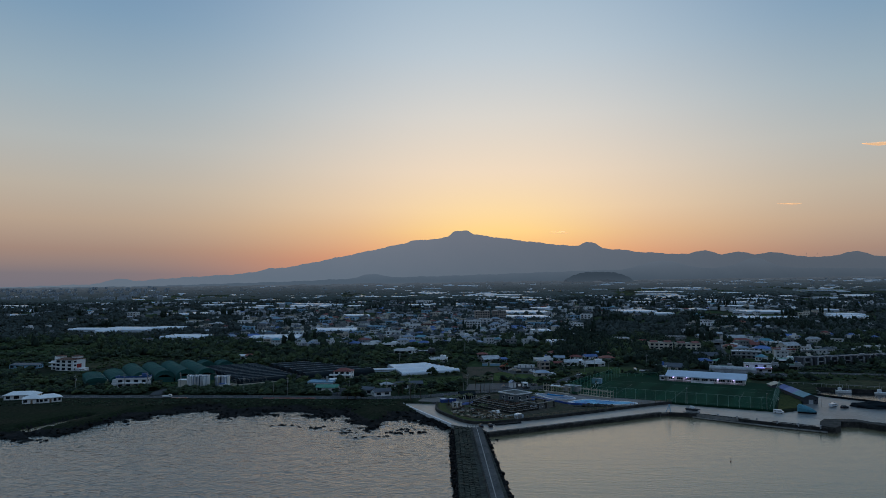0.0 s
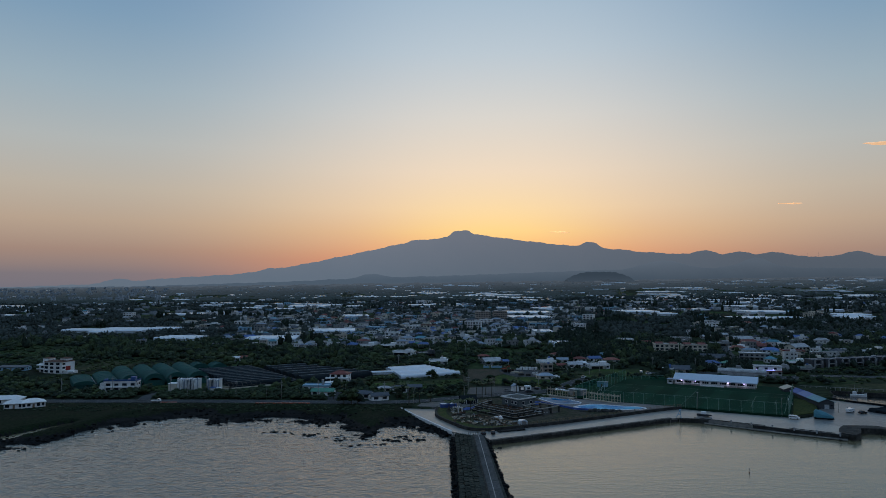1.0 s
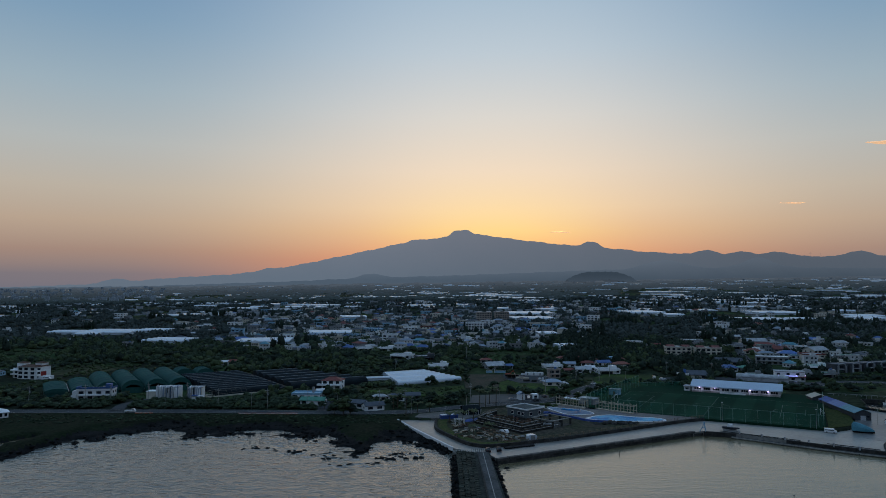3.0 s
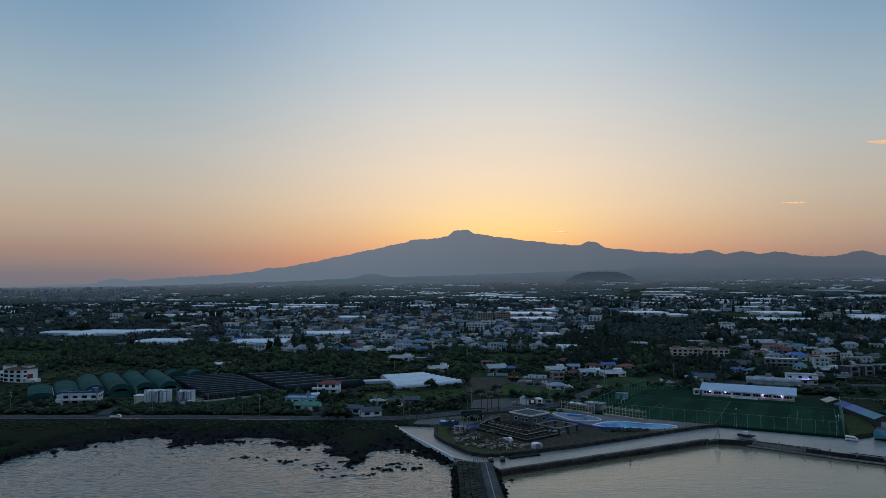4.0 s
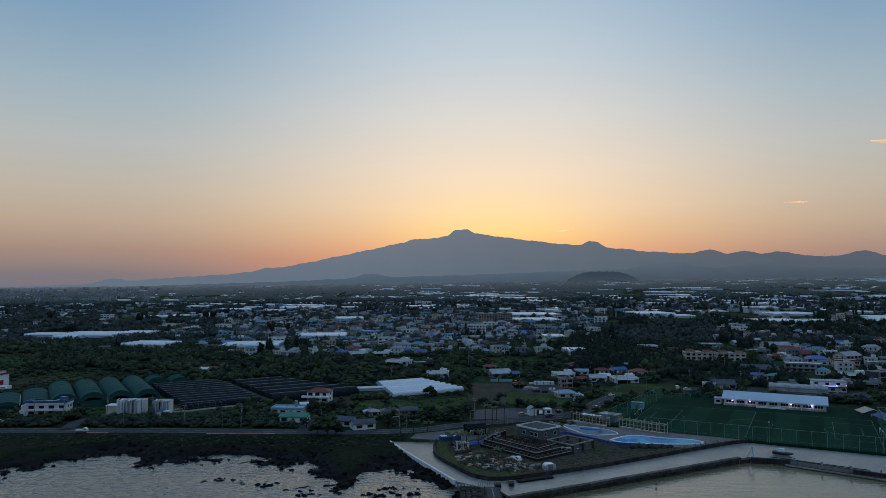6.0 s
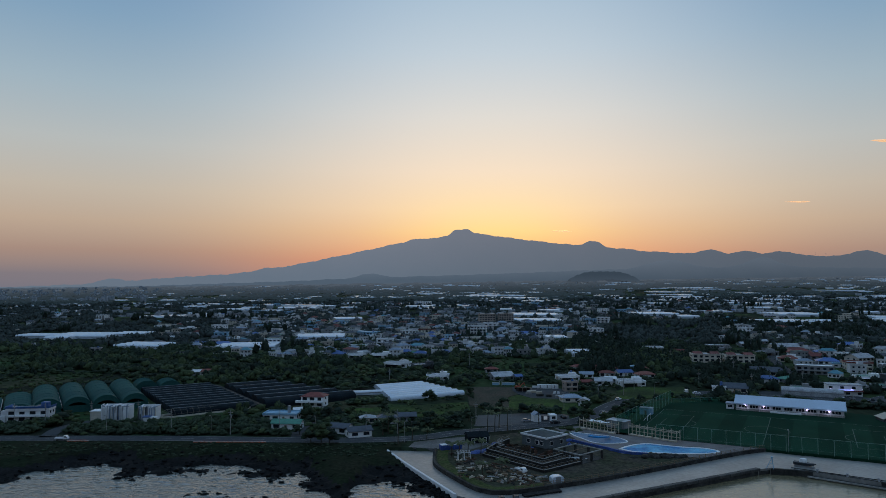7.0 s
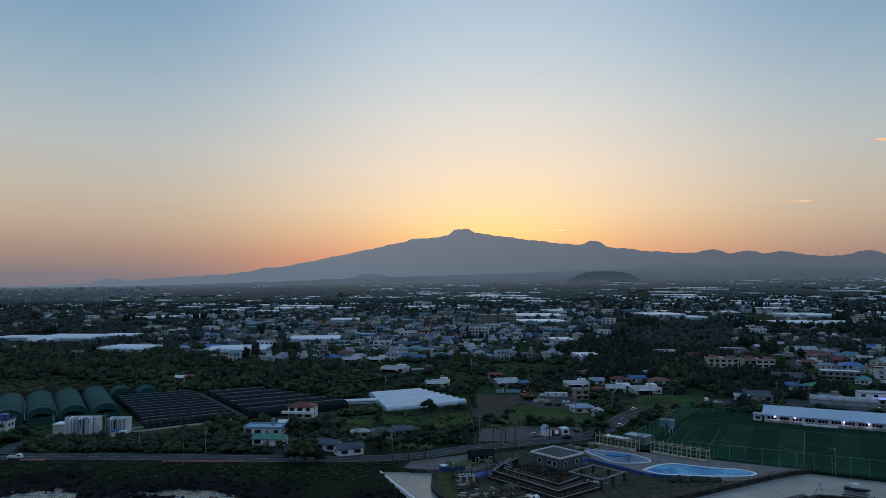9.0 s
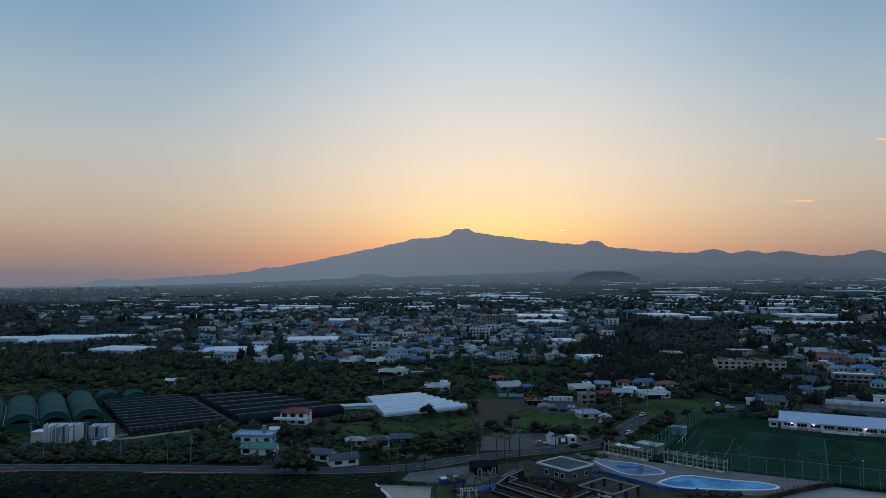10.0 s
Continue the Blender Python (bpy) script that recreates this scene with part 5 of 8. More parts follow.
while made_ < 130:
    x, y = rnd.uniform(3, 33), rnd.uniform(332, 376)
    if y < 346 - x * 0.5 or y < 331 + max(0, x - 20) * 0.45 or (x > 11 and y > 373 - (x - 11) * 1.22 - 2.5) or not (x > 5 or y > 352):
        continue
    made_ += 1
    tz = rnd.uniform(0, 180)
    kind_ = rnd.choice(("stack", "stack", "blocks", "poles", "stack"))
    if kind_ == "stack":
        o_ = thing("timber_stack", x, y, 4.55, tz, "loose stack of site timber", "timber", "site timber")
        m_ = rnd.choice((M["timber"], M["darkwood"], M["palewood"], M["palewood"], M["concrete"]))
        for k in range(rnd.randint(3, 6)):
            part("plank", one_box(-rnd.uniform(0.4, 1.3), rnd.uniform(0.4, 1.3), -0.2 + rnd.uniform(-0.25, 0.2), 0.2 + rnd.uniform(-0.15, 0.25), k * 0.13, k * 0.13 + 0.11), m_, o_)
    elif kind_ == "blocks":
        o_ = thing("block_heap", x, y, 4.55, tz, "heap of concrete and brick blocks", "blocks", "site blocks")
        m_ = rnd.choice((M["concrete"], M["timber"], M["darkwood"], M["darkstone"], M["darkstone"]))
        for k in range(6):
            a, c = rnd.uniform(-1.0, 1.0), rnd.uniform(-0.8, 0.8)
            part("block", one_box(a - 0.24, a + 0.24, c - 0.2, c + 0.2, 0, rnd.uniform(0.2, 0.5), 0.03), m_, o_)
    else:
        o_ = thing("pole_heap", x, y, 4.55, tz, "heap of scaffold poles", "poles", "site poles")
        m_ = rnd.choice((M["rust"], M["rust"], M["steel"], M["timber"]))
        for k in range(6):
            bm = bmesh.new()
            bar(bm, (-2, rnd.uniform(-0.6, 0.6), 0.1), (2, rnd.uniform(-0.6, 0.6), rnd.uniform(0.1, 0.7)), 0.07, 5)
            part("scaffold_pole", bm, m_, o_)
pg = thing("garden_pergola", 5.5, 366, 4.55, 10, "small white post-and-beam garden frame", "pergola")
pm = finish("post", one_box(-0.1, 0.1, -0.1, 0.1, 0, 2.6, 0.02), M["white"])
for x in (0, 2.2, 4.4):
    for y in (0, 2.6):
        part("post", pm, None, pg).matrix_basis = pose(x, y, 0)
for y in (0, 2.6):
    part("beam", one_box(-0.3, 4.7, y - 0.1, y + 0.1, 2.6, 2.8, 0.02), M["white"], pg)
for x in (0, 1.1, 2.2, 3.3, 4.4):
    part("cross_beam", one_box(x - 0.06, x + 0.06, -0.3, 2.9, 2.8, 2.95, 0.02), M["white"], pg)
tn = thing("white_shelter", 37.2, 336.8, 4.55, 14, "white rounded equipment shelter on the site", "shelter")
bm = bmesh.new()
prof = [(-2.0, 0), (-2.0, 1.5), (-1.8, 1.8), (-1.2, 2.05), (0, 2.15), (1.2, 2.05), (1.8, 1.8), (2.0, 1.5), (2.0, 0)]
lo, hi_ = [bm.verts.new((x, 0, z)) for x, z in prof], [bm.verts.new((x, 2.8, z)) for x, z in prof]
bm.faces.new(lo)
bm.faces.new(list(reversed(hi_)))
for i in range(8):
    bm.faces.new((lo[i], lo[i + 1], hi_[i + 1], hi_[i]))
part("shell", bm, M["film"], tn)
part("door", one_box(-0.9, 0.9, -0.06, 0.02, 0, 1.9, 0.02), M["grey"], tn)
for i in range(26):
    bm = bmesh.new()
    bmesh.ops.create_cone(bm, cap_ends=True, segments=10, radius1=0.7, radius2=0.7, depth=0.55)
    bmesh.ops.bevel(bm, geom=[e for e in bm.edges], offset=0.1, segments=1, affect="EDGES")
    ob = new("tyre_fender", finish("tyre_fender", bm, M["tyre"]))
    ob.matrix_basis = pose(25 + (i % 13) * 0.95 + rnd.uniform(-0.2, 0.2), 325.5 + (i % 13) * 0.42 + (i // 13) * 1.3, 3.8 + 0.0 * i, rnd.uniform(-6, 6), 0, 0)
    tagged(ob, "black tyre fender stacked on the apron", "fender", "tyre fenders")
mound = rocks("soil_mound", "dark heap of earth beside the pool", [(80 + rnd.gauss(0, 3.5), 371.5 + rnd.gauss(0, 1.2), 4.5 + rnd.uniform(0, 0.5), rnd.uniform(0.8, 1.6)) for i in range(60)], M["darkstone"])
bm = bmesh.new()
bmesh.ops.create_icosphere(bm, subdivisions=4, radius=1)
for v in bm.verts:
    k = 1 + 0.22 * noise.noise(v.co * 2.1) + 0.1 * noise.noise(v.co * 6.3)
    v.co = Vector((v.co.x * 13 * k, v.co.y * 5.5 * k, max(-0.4, v.co.z * 3.4 * k)))
net_heap = new("net_heap", finish("net_heap", bm, M["shade"]))
net_heap.matrix_basis = pose(233, 372, 3.5, 0, 0, -20)
tagged(net_heap, "dark heap of nets under black sheeting on the quay", "nets")
# blue A-frame hoist at the quay corner
hoist = thing("quay_hoist", 115.8, 358, 3.75, -30, "blue steel A-frame hoist at the quay corner", "hoist")
for s in (-1, 1):
    bm = bmesh.new()
    bar(bm, (-1.2, s * 0.6, 0), (0.6, s * 0.4, 3.8), 0.11, 6)
    bar(bm, (1.1, s * 0.6, 0), (0.6, s * 0.4, 3.8), 0.1, 6)
    bar(bm, (-0.4, s * 0.52, 1.7), (0.85, s * 0.52, 1.7), 0.07, 6)
    part("leg", bm, M["paleblue"], hoist)
part("winch_head", one_box(0.2, 1.0, -0.45, 0.45, 3.7, 4.2, 0.06), M["paleblue"], hoist)

for x, y, w, d, h, tz, m_, lab in ((74, 427, 9, 6, 3.2, -44, M["grey"], "plain grey changing block behind the pergola"), (98, 458, 6, 4, 3.2, -28, M["paleblue"], "pale green-blue container beside the pitch")):
    q = thing("pool_hut", x, y, 4.5, tz, lab, "hut", "sports huts")
    part("wall", one_box(0, w, 0, d, 0, h, 0.05), m_, q)
    part("roof", one_box(-0.2, w + 0.2, -0.2, d + 0.2, h, h + 0.18, 0.04), M["greyroof"], q)
    part("door", one_box(w * 0.4, w * 0.4 + 1, -0.06, 0.03, 0, 2.1, 0.02), M["timber"], q)
    claim(x + w / 2, y, 8)
# ---------------------------------------------------------------- houses
WALL = {"white": "white", "bluewhite": "paleblue", "blue": "white", "cream": "cream", "grey": "grey", "dark": "darkwall", "tan": "tan", "red": "cream"}
ROOF = {"red": "red", "orange": "orange", "blue": "blue", "green": "green", "slate": "slate", "grey": "greyroof", "bluegrey": "bluegrey", "teal": "teal", "white": "white", "cream": "greyroof"}
WORD = {"white": "white", "bluewhite": "pale blue", "blue": "blue", "cream": "cream", "grey": "grey", "dark": "dark grey", "tan": "tan", "red": "red", "orange": "orange", "green": "green", "slate": "slate-grey",
        "bluegrey": "blue-grey", "teal": "teal"}
win_meshes = {}


def window_mesh(w, h):
    key = (round(w, 1), round(h, 1))
    if key not in win_meshes:
        bm = bmesh.new()
        box(bm, -w / 2, w / 2, -0.05, 0.09, -h / 2, h / 2, 0.02)
        win_meshes[key] = finish("window", bm, M["glass"])
    return win_meshes[key]


def house(x, y, w, storeys, kind_, colour, turn=None, depth=None, wall=None, wins=None):
    """A house of one to five storeys: flat roof with parapet, gable, hip, or long low shed."""
    d = depth or max(5.0, min(w * 0.72, 12.0))
    turn = rnd.uniform(-24, 24) if turn is None else turn
    sh_ = 2.8
    H = storeys * sh_ + 0.15
    flat_roof = kind_ in ("flat", "apt", "villa")
    wall_m = wall or M[WALL.get(colour, "white") if flat_roof else rnd.choice(("white", "white", "cream", "grey"))]
    form = {"flat": "flat-roofed", "apt": "apartment block, flat-roofed", "villa": "villa with roof terrace", "gable": "gable-roofed", "hip": "hip-roofed", "shed": "long low"}[kind_]
    lab = (f"{WORD[colour]} {form} house of {storeys} storey{'s' if storeys > 1 else ''} among trees" if flat_roof else f"house with {WORD[colour]} {kind_} roof among trees")
    h = thing("house", x, y, ground(x, y) - 0.15, turn, lab, "house", "village houses")
    bm = bmesh.new()
    box(bm, -w / 2, w / 2, 0, d, -1.0, H, 0.04)
    if kind_ in ("flat", "villa") and w > 9 and storeys == 1 and colour != "blue":
        box(bm, w * 0.1, w * 0.42, d * 0.35, d * 0.8, H, H + 2.3, 0.04)
    if kind_ == "gable":
        for s in (-1, 1):
            q = [bm.verts.new((s * (w / 2 - 0.02), yy, zz)) for yy, zz in ((0, H), (d, H), (d / 2, H + d * 0.24))]
            bm.faces.new(q)
    part("wall", bm, wall_m, h)
    bm = bmesh.new()
    if flat_roof:
        for x0, x1, y0, y1 in ((-w / 2 - 0.25, w / 2 + 0.25, -0.3, 0.1), (-w / 2 - 0.25, w / 2 + 0.25, d - 0.1, d + 0.3), (-w / 2 - 0.25, -w / 2 + 0.15, 0.1, d - 0.1), (w / 2 - 0.15, w / 2 + 0.25, 0.1, d - 0.1)):
            box(bm, x0, x1, y0, y1, H - 0.15, H + 0.75)
        part("parapet", bm, M["red"] if colour == "red" else M["paleblue"] if colour == "blue" else wall_m, h)
        part("roof", one_box(-w / 2 + 0.1, w / 2 - 0.1, 0.1, d - 0.1, H, H + 0.2), rnd.choice((M["greyroof"], M["greyroof"], M["white"], M["greyroof"], M["green"])) if colour != "blue" else M["paleblue"], h)
        if kind_ == "flat" and storeys == 1 and w > 8 and colour != "blue":
            part("verandah_roof", one_box(-w * 0.46, w * 0.3, -2.2, -0.31, 2.35, 2.55, 0.03), wall_m, h)
            # dark glass panel stands in for the shaded recess below the roof
            part("verandah_shade", one_box(-w * 0.44, w * 0.12, -0.09, 0.02, 0.1, 2.3, 0.02), M["glass"], h, "dark glass panel painting the shade under the verandah")
            for px_ in (-w * 0.44, w * 0.28):
                part("verandah_post", one_box(px_ - 0.12, px_ + 0.12, -2.15, -1.9, -1.0, 2.35, 0.02), wall_m, h)
        if storeys > 1 and kind_ != "apt":
            part("balcony", one_box(-w * 0.42, w * 0.42, -1.3, -0.02, H - 3.1, H - 2.2, 0.05), wall_m, h)
        if rnd.random() < 0.4:
            bm = bmesh.new()
            bar(bm, (w * 0.2, d * 0.6, H), (w * 0.2, d * 0.6, H + (3.4 if storeys == 1 else 1.6)), 0.8, 10)
            part("water_tank", bm, rnd.choice((M["blue"], M["tan"], M["steel"])), h)
        if kind_ == "apt":
            for s in (-0.3, 0.3):
                bm = bmesh.new()
                q = [bm.verts.new(p) for p in ((w * s - 3.6, -0.4, H + 0.4), (w * s + 3.6, -0.4, H + 0.4), (w * s + 3.2, d / 2, H + 2.1), (w * s - 3.2, d / 2, H + 2.1))]
                bm.faces.new(q)
                q = [bm.verts.new(p) for p in ((w * s - 3.6, d + 0.4, H + 0.4), (w * s + 3.6, d + 0.4, H + 0.4), (w * s + 3.2, d / 2, H + 2.1), (w * s - 3.2, d / 2, H + 2.1))]
                bm.faces.new(q)
                part("roof_gable", bm, M["red"] if colour == "cream" else M["tan"], h)
    else:
        e, rise = 0.55, d * (0.24 if kind_ == "gable" else 0.2)
        if kind_ == "gable":
            out = [((-w / 2 - e, -e, H - 0.15), (w / 2 + e, -e, H - 0.15), (w / 2 + e, d / 2, H + rise), (-w / 2 - e, d / 2, H + rise)),
                   ((w / 2 + e, d + e, H - 0.15), (-w / 2 - e, d + e, H - 0.15), (-w / 2 - e, d / 2, H + rise), (w / 2 + e, d / 2, H + rise))]
        elif kind_ == "hip":
            r = min(d, w) * 0.42
            c = [(-w / 2 - e, -e, H - 0.1), (w / 2 + e, -e, H - 0.1), (w / 2 + e, d + e, H - 0.1), (-w / 2 - e, d + e, H - 0.1)]
            a, b_ = (-w / 2 + r, d / 2, H + rise), (w / 2 - r, d / 2, H + rise)
            out = [(c[0], c[1], b_, a), (c[2], c[3], a, b_), (c[1], c[2], b_), (c[3], c[0], a)]
        else:
            out = [((-w / 2, -0.3, H), (w / 2, -0.3, H), (w / 2, d, H + 0.8), (-w / 2, d, H + 0.8))]
        for f in out:
            up_ = [bm.verts.new(p) for p in f]
            dn = [bm.verts.new((p[0], p[1], p[2] - 0.18)) for p in f]
            bm.faces.new(up_)
            bm.faces.new(list(reversed(dn)))
            for i in range(len(f)):
                j = (i + 1) % len(f)
                bm.faces.new((dn[i], dn[j], up_[j], up_[i]))
        part("roof", bm, M[ROOF[colour]], h)
    n = wins if wins is not None else max(2, int(w / 4))
    for s in range(storeys):
        for i in range(n):
            if storeys == 1 and i == n // 2 and n > 2:
                part("door", one_box(-0.5 + (i + 0.5) * w / n - w / 2, 0.5 + (i + 0.5) * w / n - w / 2, -0.06, 0.05, 0, 2.1, 0.02), M["timber"], h)
                continue
            part("window", window_mesh(min(2.6, w / n * rnd.choice((0.5, 0.62, 0.72))), rnd.choice((1.3, 1.5, 1.8))), None, h).matrix_basis = pose((i + 0.5) * w / n - w / 2, -0.02, s * sh_ + 1.6)
        for yy in ((d * 0.5,) if w < 14 else (d * 0.3, d * 0.7)):
            for sx_ in (-1, 1):
                part("window", window_mesh(1.4, 1.2), None, h).matrix_basis = pose(sx_ * (w / 2 - 0.02), yy, s * sh_ + 1.7, 0, 0, 90)
    claim(x, y + d / 2, max(w, d) * (0.54 if y < 560 else 0.42))
    if y < 540:
        claim(x, y - 4, w * 0.3)
    return h


# shore houses
lodge = house(-69.5, 478, 12, 2, "hip", "red", -8, 9, M["white"])
part("terrace", one_box(-8.5, 7.0, -2.2, -0.04, 2.6, 3.7, 0.06), M["white"], lodge, "white balcony running along the front")
claim(-69, 470, 9)
house(-78, 441, 16, 1, "flat", "blue", -4, 9)
house(-70.5, 421, 13, 1, "gable", "green", -6, 6, M["white"])
house(-71, 453, 4.5, 1, "gable", "white", 20)
house(-46, 412, 9, 1, "gable", "slate", -22, 6, M["white"])
house(-35, 405, 10, 1, "gable", "slate", 24, 6, M["white"])
house(-35, 434, 7, 1, "hip", "grey", 12)
house(-26, 434, 9, 1, "hip", "slate", 8)
house(-17, 438, 8, 1, "gable", "slate", 8)
house(-216, 383, 11, 1, "hip", "white", 38, 8, M["white"], wins=5)
house(-224, 379, 9, 1, "hip", "white", 24, 8, M["white"], wins=3)
house(-238, 392, 17, 1, "hip", "white", 14, 8, M["white"], wins=4)
house(-327, 541, 22, 1, "shed", "slate", 2, 8, M["paleblue"], wins=5)
claim(-334, 530, 12)
claim(-320, 530, 12)
claim(-326, 520, 10)
# close row behind the paddock
for x, y, w, form_, tone, tz, dp in ((139, 584, 12, "hip", "orange", 8, 8), (127, 593, 11, "gable", "blue", 14, 7), (113.5, 591, 10, "hip", "red", -6, 7)):
    house(x, y, w, 1, form_, tone, tz, dp, M["white"], wins=3)
villa = thing("villa", -290, 524, 4.4, -15, "white three-storey villa with stepped wings and brown roofs", "house")
part("wall", one_box(-6, 6, 0, 9, -1, 9.2, 0.05), M["white"], villa)
part("left_wing", one_box(-11.5, -6.02, 2.5, 9, -1, 7.4, 0.05), M["white"], villa)
for nm, x0, x1, y0, y1, z0, up_z in (("main_roof", -6.3, 6.3, -0.35, 9.35, 9.2, 1.2), ("tower_roof", -10.7, -5.9, 3.5, 8.5, 11.2, 1.0), ("wing_roof", 0.7, 5.3, 3.7, 8.7, 11.6, 1.0)):
    bm = bmesh.new()
    ym = (y0 + y1) / 2
    c0 = [bm.verts.new(q) for q in ((x0, y0, z0), (x1, y0, z0), (x1, y1, z0), (x0, y1, z0))]
    c1 = [bm.verts.new(q) for q in ((x0 + 2.2, ym, z0 + up_z), (x1 - 2.2, ym, z0 + up_z))]
    for f in ((c0[0], c0[1], c1[1], c1[0]), (c0[2], c0[3], c1[0], c1[1]), (c0[1], c0[2], c1[1]), (c0[3], c0[0], c1[0]), (c0[3], c0[2], c0[1], c0[0])):
        bm.faces.new(f)
    part(nm, bm, M["rust"], villa, "dark red-brown tiled roof")
part("tower", one_box(-10.4, -6.2, 3.8, 8.2, 7.4, 11.2, 0.05), M["white"], villa)
part("roof_room", one_box(1.0, 5.0, 4.0, 8.4, 10, 11.6, 0.05), M["white"], villa)
part("red_door", one_box(5.95, 6.12, 2.6, 6.0, 0.6, 5.6, 0.04), mat("brick_red_door", (0.28, 0.03, 0.025), 0.6, 0.2, 0.4, 3.0), villa, "tall brick-red door panel")
part("carport", one_box(6.14, 11, 1, 6, 0, 2.4, 0.06), M["white"], villa)
for s in range(3):
    for wx in (-4.2, -0.6, 3.4):
        part("window", window_mesh(2.2, 1.9), None, villa).matrix_basis = pose(wx, -0.02, s * 3 + 1.7)
    part("window", window_mesh(1.8, 1.5), None, villa).matrix_basis = pose(6.02, 1.4, s * 3 + 1.7, 0, 0, 90)
for s in range(2):
    part("balcony", one_box(-11.8, -6.1, 1.0, 2.48, s * 3 + 2.6, s * 3 + 3.5, 0.05), M["white"], villa)
    part("window", window_mesh(2.6, 1.7), None, villa).matrix_basis = pose(-8.8, 2.48, s * 3 + 1.5)
villa.matrix_basis = pose(-287, 526, 4.4, 0, 0, -15) @ Matrix.Diagonal((1.36, 1.36, 0.92, 1.0))
claim(-287, 530, 19)
claim(-286, 514, 12)
manor = house(-196, 438, 19, 2, "flat", "cream", 6, 7, M["white"], wins=4)
for x0, x1, y0, y1 in ((-9.9, 9.9, -0.5, -0.32), (9.77, 9.95, -0.3, 7.3), (-9.95, -9.77, -0.3, 7.3)):
    part("roof_rail", one_box(x0, x1, y0, y1, 6.5, 7.5, 0.03), M["blue"], manor, "blue roof rail")
part("roof_hut", one_box(5.2, 8.2, 2, 5, 6.5, 8.9, 0.05), M["blue"], manor, "blue rooftop hut")
part("stair", one_box(-12.4, -9.56, -0.5, 3, -0.5, 3.2, 0.08), M["white"], manor, "white outside stair block")
part("porch", one_box(-12, -9.58, 0.2, 3, 3.2, 5.4, 0.08), M["white"], manor)
# inland: x, y, width, storeys, form, colour
for row in ((-4, 577, 15, 1, "flat", "white"), (-13, 630, 17, 1, "flat", "dark"), (-37, 640, 18, 1, "flat", "white"), (-76, 743, 13, 2, "flat", "white"), (-54, 696, 15, 1, "flat", "white"),
            (-73, 697, 15, 1, "flat", "white"), (-93, 714, 11, 1, "hip", "blue"), (-43, 720, 20, 1, "flat", "grey"), (-25, 712, 7, 1, "gable", "green"), (0, 711, 15, 1, "hip", "blue"),
            (-43, 816, 16, 1, "flat", "grey"), (-25, 769, 15, 1, "hip", "teal"), (23, 780, 20, 1, "flat", "white"), (38, 763, 15, 1, "flat", "white")):
    house(*row)
for row in ((-86, 883, 24, 2, "flat", "bluewhite"), (-39, 898, 16, 2, "flat", "white"), (-55, 869, 21, 1, "flat", "red"), (-21, 909, 17, 2, "flat", "red"), (75, 890, 24, 1, "flat", "white"),
            (96, 888, 24, 1, "hip", "blue"), (35, 610, 9, 1, "hip", "red"), (41, 576, 15, 1, "gable", "cream"), (51, 576, 5, 1, "gable", "blue"), (128, 922, 31, 2, "flat", "bluewhite")):
    house(*row)
house(36, 850, 20, 5, "flat", "white", -8, 12, wins=6)
house(60, 1048, 22, 5, "apt", "tan", 4, 12, wins=6)
house(86, 1052, 20, 5, "apt", "tan", 4, 12, wins=6)
for row in ((84, 573, 14, 1, "flat", "white", 6), (78, 532, 8, 2, "flat", "tan", 10), (101, 622, 9, 1, "hip", "red"), (112, 617, 11, 1, "hip", "red"), (121, 607, 13, 1, "hip", "red"), (134, 606, 13, 1, "flat", "bluewhite"),
            (143, 612, 11, 1, "hip", "orange"), (103, 556, 11, 1, "gable", "grey"), (121, 552, 16, 1, "flat", "white", 4), (92, 553, 7, 1, "gable", "red"), (98, 585, 9, 1, "gable", "bluegrey"), (110, 566, 7, 1, "gable", "white"),
            (71, 492, 11, 1, "hip", "bluegrey", 6), (78, 484, 5, 1, "gable", "cream", 70)):
    house(*row)
gw = thing("garden_wall", 56, 547, 4.5, -4, "low white garden wall beside the lane", "wall")
for i in range(5):
    part("panel", one_box(i * 2.9, i * 2.9 + 2.8, -0.15, 0.15, -0.4, 1.5, 0.04), M["white"], gw)
for row in ((170, 761, 20, 1, "gable", "bluegrey"), (185, 716, 15, 2, "flat", "white"), (203, 705, 15, 1, "gable", "red"), (203, 644, 21, 3, "apt", "cream", -8), (226, 637, 21, 3, "apt", "cream", -8),
            (245, 728, 20, 2, "flat", "grey"), (278, 703, 18, 1, "flat", "grey"), (314, 744, 24, 1, "gable", "grey"), (305, 702, 20, 1, "hip", "red"), (282, 667, 15, 1, "flat", "white"),
            (226, 595, 20, 1, "gable", "slate", -18), (213, 564, 13, 1, "hip", "blue"), (228, 564, 11, 1, "hip", "green"), (262, 599, 24, 2, "flat", "grey", -22)):
    house(*row)
for row in ((331, 702, 18, 1, "hip", "blue"), (323, 671, 10, 2, "flat", "white"), (298, 632, 9, 1, "flat", "blue"), (308, 678, 13, 1, "gable", "red"), (175, 528, 15, 1, "gable", "slate"),
            (167, 530, 7, 1, "flat", "white"), (358, 947, 14, 2, "flat", "white"), (404, 868, 8, 1, "flat", "white"), (395, 803, 16, 1, "flat", "white"), (216, 528, 10, 1, "flat", "grey"),
            (252, 533, 14, 1, "flat", "grey", -14), (282, 568, 16, 1, "flat", "white"), (304, 616, 17, 2, "flat", "red"), (299, 647, 16, 1, "hip", "blue")):
    house(*row)
